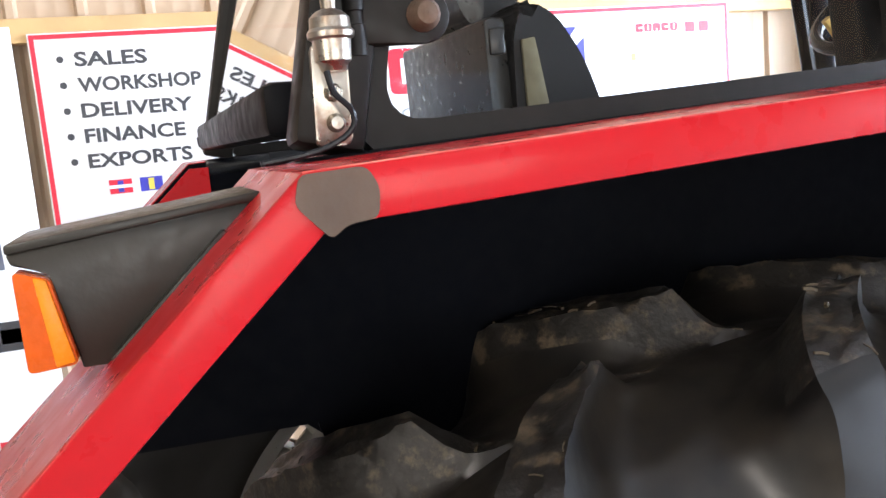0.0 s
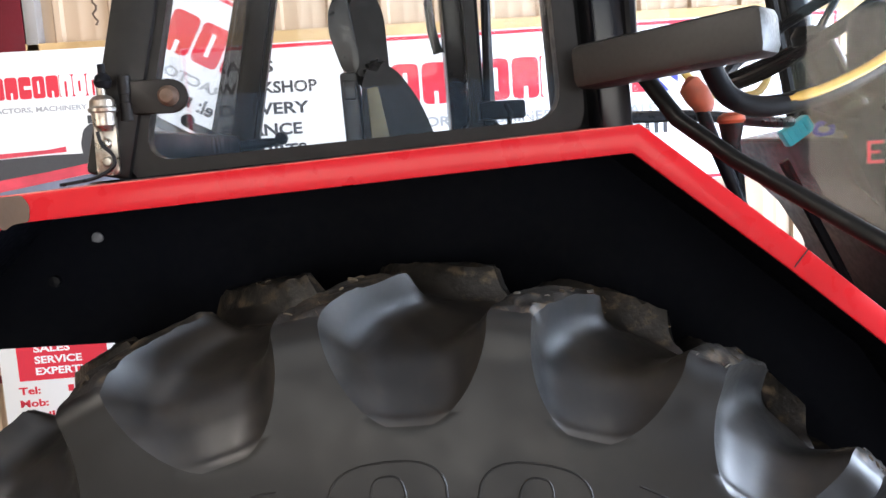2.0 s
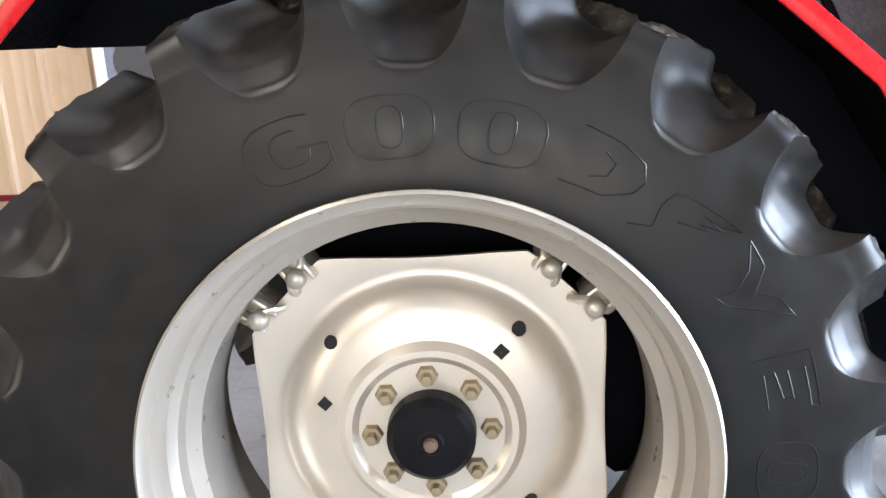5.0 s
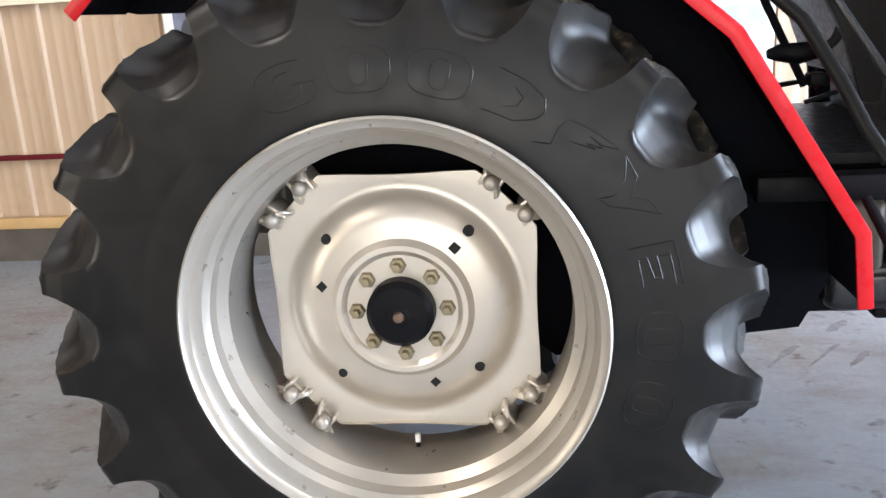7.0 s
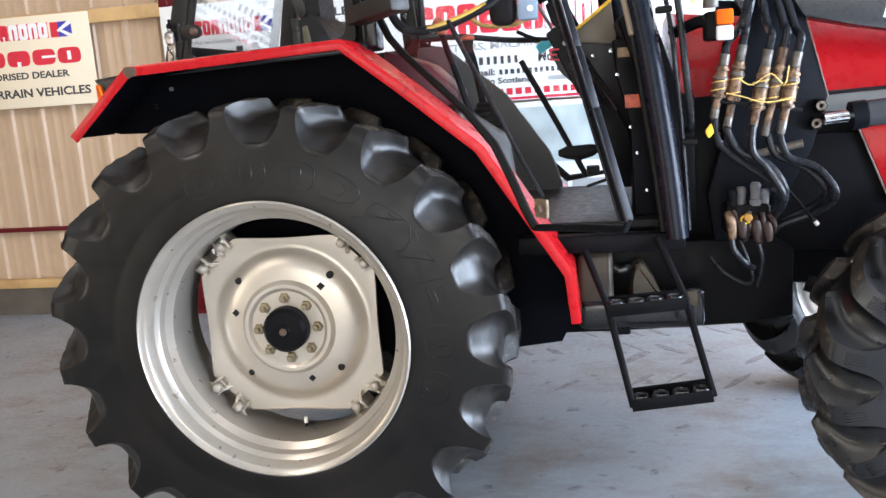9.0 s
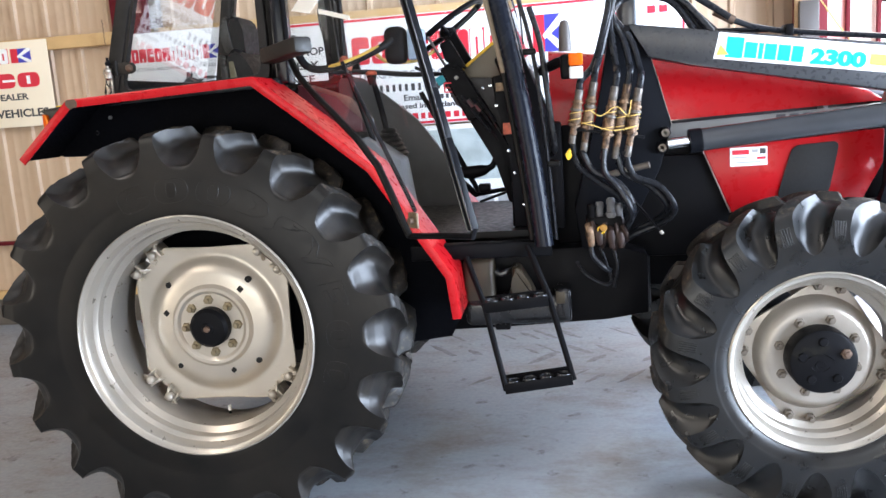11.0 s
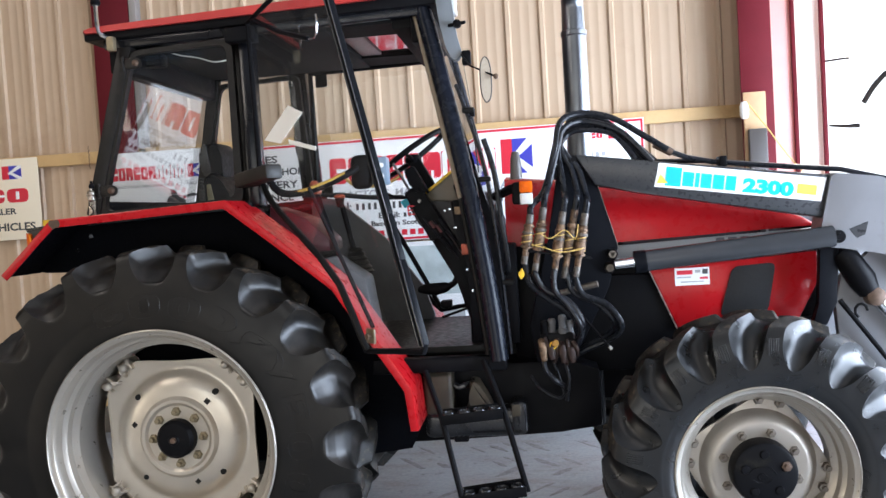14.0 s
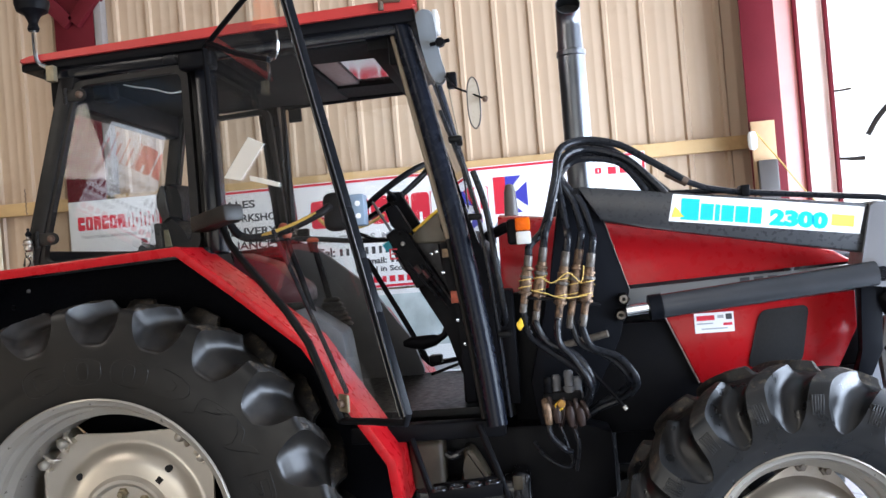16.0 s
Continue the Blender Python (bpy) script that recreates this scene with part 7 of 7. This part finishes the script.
# hydraulic couplings and hoses
rk = part("coupling_rack", bar((1.435, -0.600, 1.418), (1.70, -0.590, 1.372), 0.05, 0.010, 0.002, up=(0, 0, 1)), CAST, tractor, "rusty coupling plate")
COUPLING = ((1.447, 1.425, 1.472, 1.560), (1.491, 1.405, 1.525, 1.584), (1.564, 1.381, 1.600, 1.563), (1.607, 1.383, 1.646, 1.567), (1.651, 1.381, 1.685, 1.551))
UPPER = (((1.533, 1.654), (1.583, 1.817), (1.612, 1.925), (1.698, 1.957), (1.817, 1.931), (1.921, 1.865), (2.035, 1.786)),
         ((1.552, 1.678), (1.592, 1.815), (1.620, 1.895), (1.697, 1.926), (1.800, 1.900), (1.873, 1.855), (1.974, 1.740)),
         ((1.611, 1.638), (1.602, 1.740), (1.598, 1.815), (1.632, 1.870), (1.695, 1.892), (1.826, 1.864), (1.915, 1.745)),
         ((1.661, 1.636), (1.642, 1.740), (1.606, 1.815), (1.622, 1.885), (1.700, 1.912), (1.840, 1.872), (1.945, 1.745)),
         ((1.697, 1.622), (1.672, 1.730), (1.616, 1.808), (1.608, 1.875), (1.690, 1.940), (1.800, 1.918), (1.990, 1.745)))
LOWER = (((1.441, 1.359), (1.455, 1.281), (1.529, 1.214), (1.602, 1.158), (1.638, 1.092), (1.608, 1.022), (1.547, 0.977)),
         ((1.477, 1.322), (1.513, 1.256), (1.605, 1.205), (1.653, 1.115), (1.631, 1.022), (1.59, 0.975)),
         ((1.552, 1.331), (1.552, 1.254), (1.60, 1.19), (1.645, 1.10), (1.620, 1.02), (1.57, 0.98)),
         ((1.598, 1.318), (1.624, 1.240), (1.715, 1.190), (1.778, 1.117), (1.761, 1.059), (1.671, 1.009), (1.60, 0.965)),
         ((1.630, 1.317), (1.659, 1.231), (1.749, 1.189), (1.803, 1.105), (1.771, 1.041), (1.665, 0.997), (1.60, 0.95)))
for k, (xb, zb, xt, zt) in enumerate(COUPLING):
    y = -0.615 + 0.010 * (k % 2)
    on = lambda t: (xb + (xt - xb) * t, y, zb + (zt - zb) * t)
    c = part("coupling", tube([on(-0.22), on(0.0), on(0.0), on(0.16), on(0.16), on(0.34), on(0.34), on(0.56), on(0.56), on(0.72)],
                              [0.013, 0.013, 0.018, 0.0185, 0.022, 0.022, 0.0195, 0.020, 0.017, 0.017], 14), BRASS, rk, "dirty brass quick coupling")
    part("crimp_sleeve", tube([on(0.72), on(0.74), on(0.98), on(1.0)], [0.013, 0.0155, 0.0155, 0.013], 12), SLEEVE if k != 3 else BRASS, c, "dirty steel crimp sleeve")
    part("crimp_sleeve", tube([on(-0.22), on(-0.24), on(-0.44), on(-0.46)], [0.011, 0.0135, 0.0135, 0.011], 12), SLEEVE, c)
    for t0, r_, m_ in ((0.02 + 0.03 * (k % 2), 0.0245, BRASS), (0.37 + 0.05 * ((k + 1) % 3), 0.0238, SLEEVE), (0.62 - 0.04 * (k % 3), 0.0212, BRASS)):
        part("collar", tube([on(t0), on(t0 + 0.012), on(t0 + 0.055), on(t0 + 0.067)], [r_ - 0.003, r_, r_, r_ - 0.003], 6 if r_ > 0.024 else 14), m_, c, "worn collar")
    for t0 in (0.12, 0.30 + 0.06 * (k % 3)):
        p0 = Vector(on(t0))
        part("twine", tube([p0 + Vector((0.0235 * math.cos(a), 0.0235 * math.sin(a), 0.0025 * a)) for a in (i * 0.6 for i in range(14))], 0.0019, 5), TWINE, c, "yellow twine binding")
    w = 0.012 * k
    up_ = [Vector(on(0.98)), Vector(on(1.25))] + [(x, -0.55 + w * 0.4 if i == 0 else -0.505 + w * 0.4 if i < 3 else -0.46 + w, z) for i, (x, z) in enumerate(UPPER[k])]
    part("hose", tube(up_, 0.0130, 10, curve=6), HOSE, tractor, "black hydraulic hose")
    lo_ = [Vector(on(-0.42))] + [(x, -0.60 - 0.012 * (k % 3) + 0.02 * i * (i > 3), z) for i, (x, z) in enumerate(LOWER[k])]
    part("hose", tube(lo_, 0.0120, 10, curve=6), HOSE, tractor, "black hydraulic hose")
part("yellow_tag", prism(rounded([(1.408, 1.325), (1.428, 1.350), (1.436, 1.318), (1.420, 1.300)], 0.006, 3), -0.62, -0.61, 0.002), YELLOW, tractor, "yellow dust cap")
part("twine", tube([(1.47, -0.64, 1.44), (1.52, -0.645, 1.425), (1.58, -0.645, 1.405), (1.66, -0.635, 1.41)], 0.0022, 5, curve=4), TWINE, rk)
part("twine", tube([(1.51, -0.64, 1.48), (1.545, -0.645, 1.46), (1.60, -0.645, 1.49), (1.64, -0.645, 1.455), (1.655, -0.635, 1.51)], 0.0022, 5, curve=4), TWINE, rk)
part("boom_pipe", tube([(2.03, -0.44, 1.786), (2.12, -0.42, 1.750), (2.22, -0.40, 1.728), (2.45, -0.40, 1.697), (2.72, -0.40, 1.664), (2.95, -0.40, 1.60)], 0.011, 8), HOSE, tractor, "black pipe along the boom")
part("boom_pipe", tube([(1.99, -0.375, 1.745), (2.20, -0.37, 1.735), (2.45, -0.37, 1.700), (2.72, -0.37, 1.668)], 0.010, 8), HOSE, tractor)
part("hose_fitting", tube([(1.985, -0.44, 1.815), (2.055, -0.435, 1.774)], 0.017, 12), RUST, tractor, "rusty hose union")
part("pipe_clamp", box(2.245, 2.275, -0.42, -0.35, 1.705, 1.748, 0.004), BLACK, tractor)
part("mast_peg", tube([(1.555, -0.47, 1.223), (1.725, -0.52, 1.262)], 0.013, 12), NUTGREY, tractor, "bare steel peg")
ELBOW = mat("rusty_elbow", (0.030, 0.017, 0.014), 0.5, metal=0.4, var=0.5, scale=40, bump=0.15, bscale=180)
vb = part("valve_block", box(1.482, 1.615, -0.56, -0.46, 0.975, 1.075, 0.008), CAST, tractor, "rusty loader valve block")
for k, (x, z, m_) in enumerate(((1.501, 1.100, CAST), (1.531, 1.105, CAPGREY), (1.574, 1.120, CAPGREY), (1.604, 1.095, CAPGREY))):
    part("valve_cap", revolve([(0.019, -0.05), (0.020, -0.03), (0.015, -0.028), (0.015, 0.0), (0.017, 0.004), (0.017, 0.018), (0.012, 0.026), (0.0001, 0.027)], (x, -0.545 + 0.012 * (k % 2), z), 12, "z"), m_, vb, "dull steel valve cap")
for k, (x, z, e) in enumerate(((1.487, 1.045, -0.075), (1.520, 1.035, -0.06), (1.565, 1.03, -0.07), (1.600, 1.02, -0.06))):
    part("valve_fitting", tube([(x, -0.565, z), (x + 0.002, -0.590, z - 0.01), (x + 0.004, -0.595, z - 0.03), (x + 0.008, -0.595, z + e)], [0.016, 0.015, 0.017, 0.012], 10), BRASS if k == 0 else ELBOW, vb, "rusty elbow fitting")
for x0, z0, x1, z1 in ((1.500, 1.060, 1.512, 0.985), (1.548, 1.055, 1.535, 0.960), (1.590, 1.050, 1.582, 0.950), (1.612, 1.040, 1.628, 0.985)):
    part("spool_pipe", tube([(x0, -0.575, z0), ((x0 + x1) / 2 + 0.006, -0.592, (z0 + z1) / 2), (x1, -0.580, z1)], 0.0085, 8, curve=3), ELBOW, vb, "rusty brown pipe")
part("dust_plug", revolve([(0.0001, -0.012), (0.012, -0.010), (0.015, -0.002), (0.013, 0.010)], (1.541, -0.600, 1.040), 14), mat("amber_plug", (0.34, 0.17, 0.03), 0.5, var=0.2), vb, "amber dust plug")
part("yellow_ring", tube([(1.533 + 0.013 * math.cos(i * math.tau / 14), -0.600, 1.032 + 0.013 * math.sin(i * math.tau / 14)) for i in range(14)], 0.0035, 6, closed=True), YELLOW, vb)
part("hose", tube([(1.492, -0.595, 0.965), (1.50, -0.60, 0.93), (1.54, -0.60, 0.885), (1.565, -0.58, 0.868)], 0.010, 8, curve=5), HOSE, tractor, "thin black hose")
part("hose", tube([(1.437, -0.53, 0.900), (1.47, -0.56, 0.855), (1.535, -0.57, 0.815), (1.565, -0.56, 0.825), (1.55, -0.54, 0.89), (1.53, -0.52, 0.95)], 0.006, 8, curve=5), HOSE, tractor, "thin looping hose")
part("hose", tube([(1.575, -0.57, 0.96), (1.59, -0.58, 0.89), (1.575, -0.57, 0.80)], 0.007, 8, curve=5), HOSE, tractor, "thin black hose")
st_ = part("steel_pipe", tube([(1.656, -0.56, 1.139), (1.755, -0.56, 1.012)], 0.005, 8), CAST, tractor, "thin steel pipe")
part("pipe_tip", tube([(1.755, -0.56, 1.012), (1.764, -0.56, 1.000)], 0.007, 8), CLEAR, st_, "white cap")
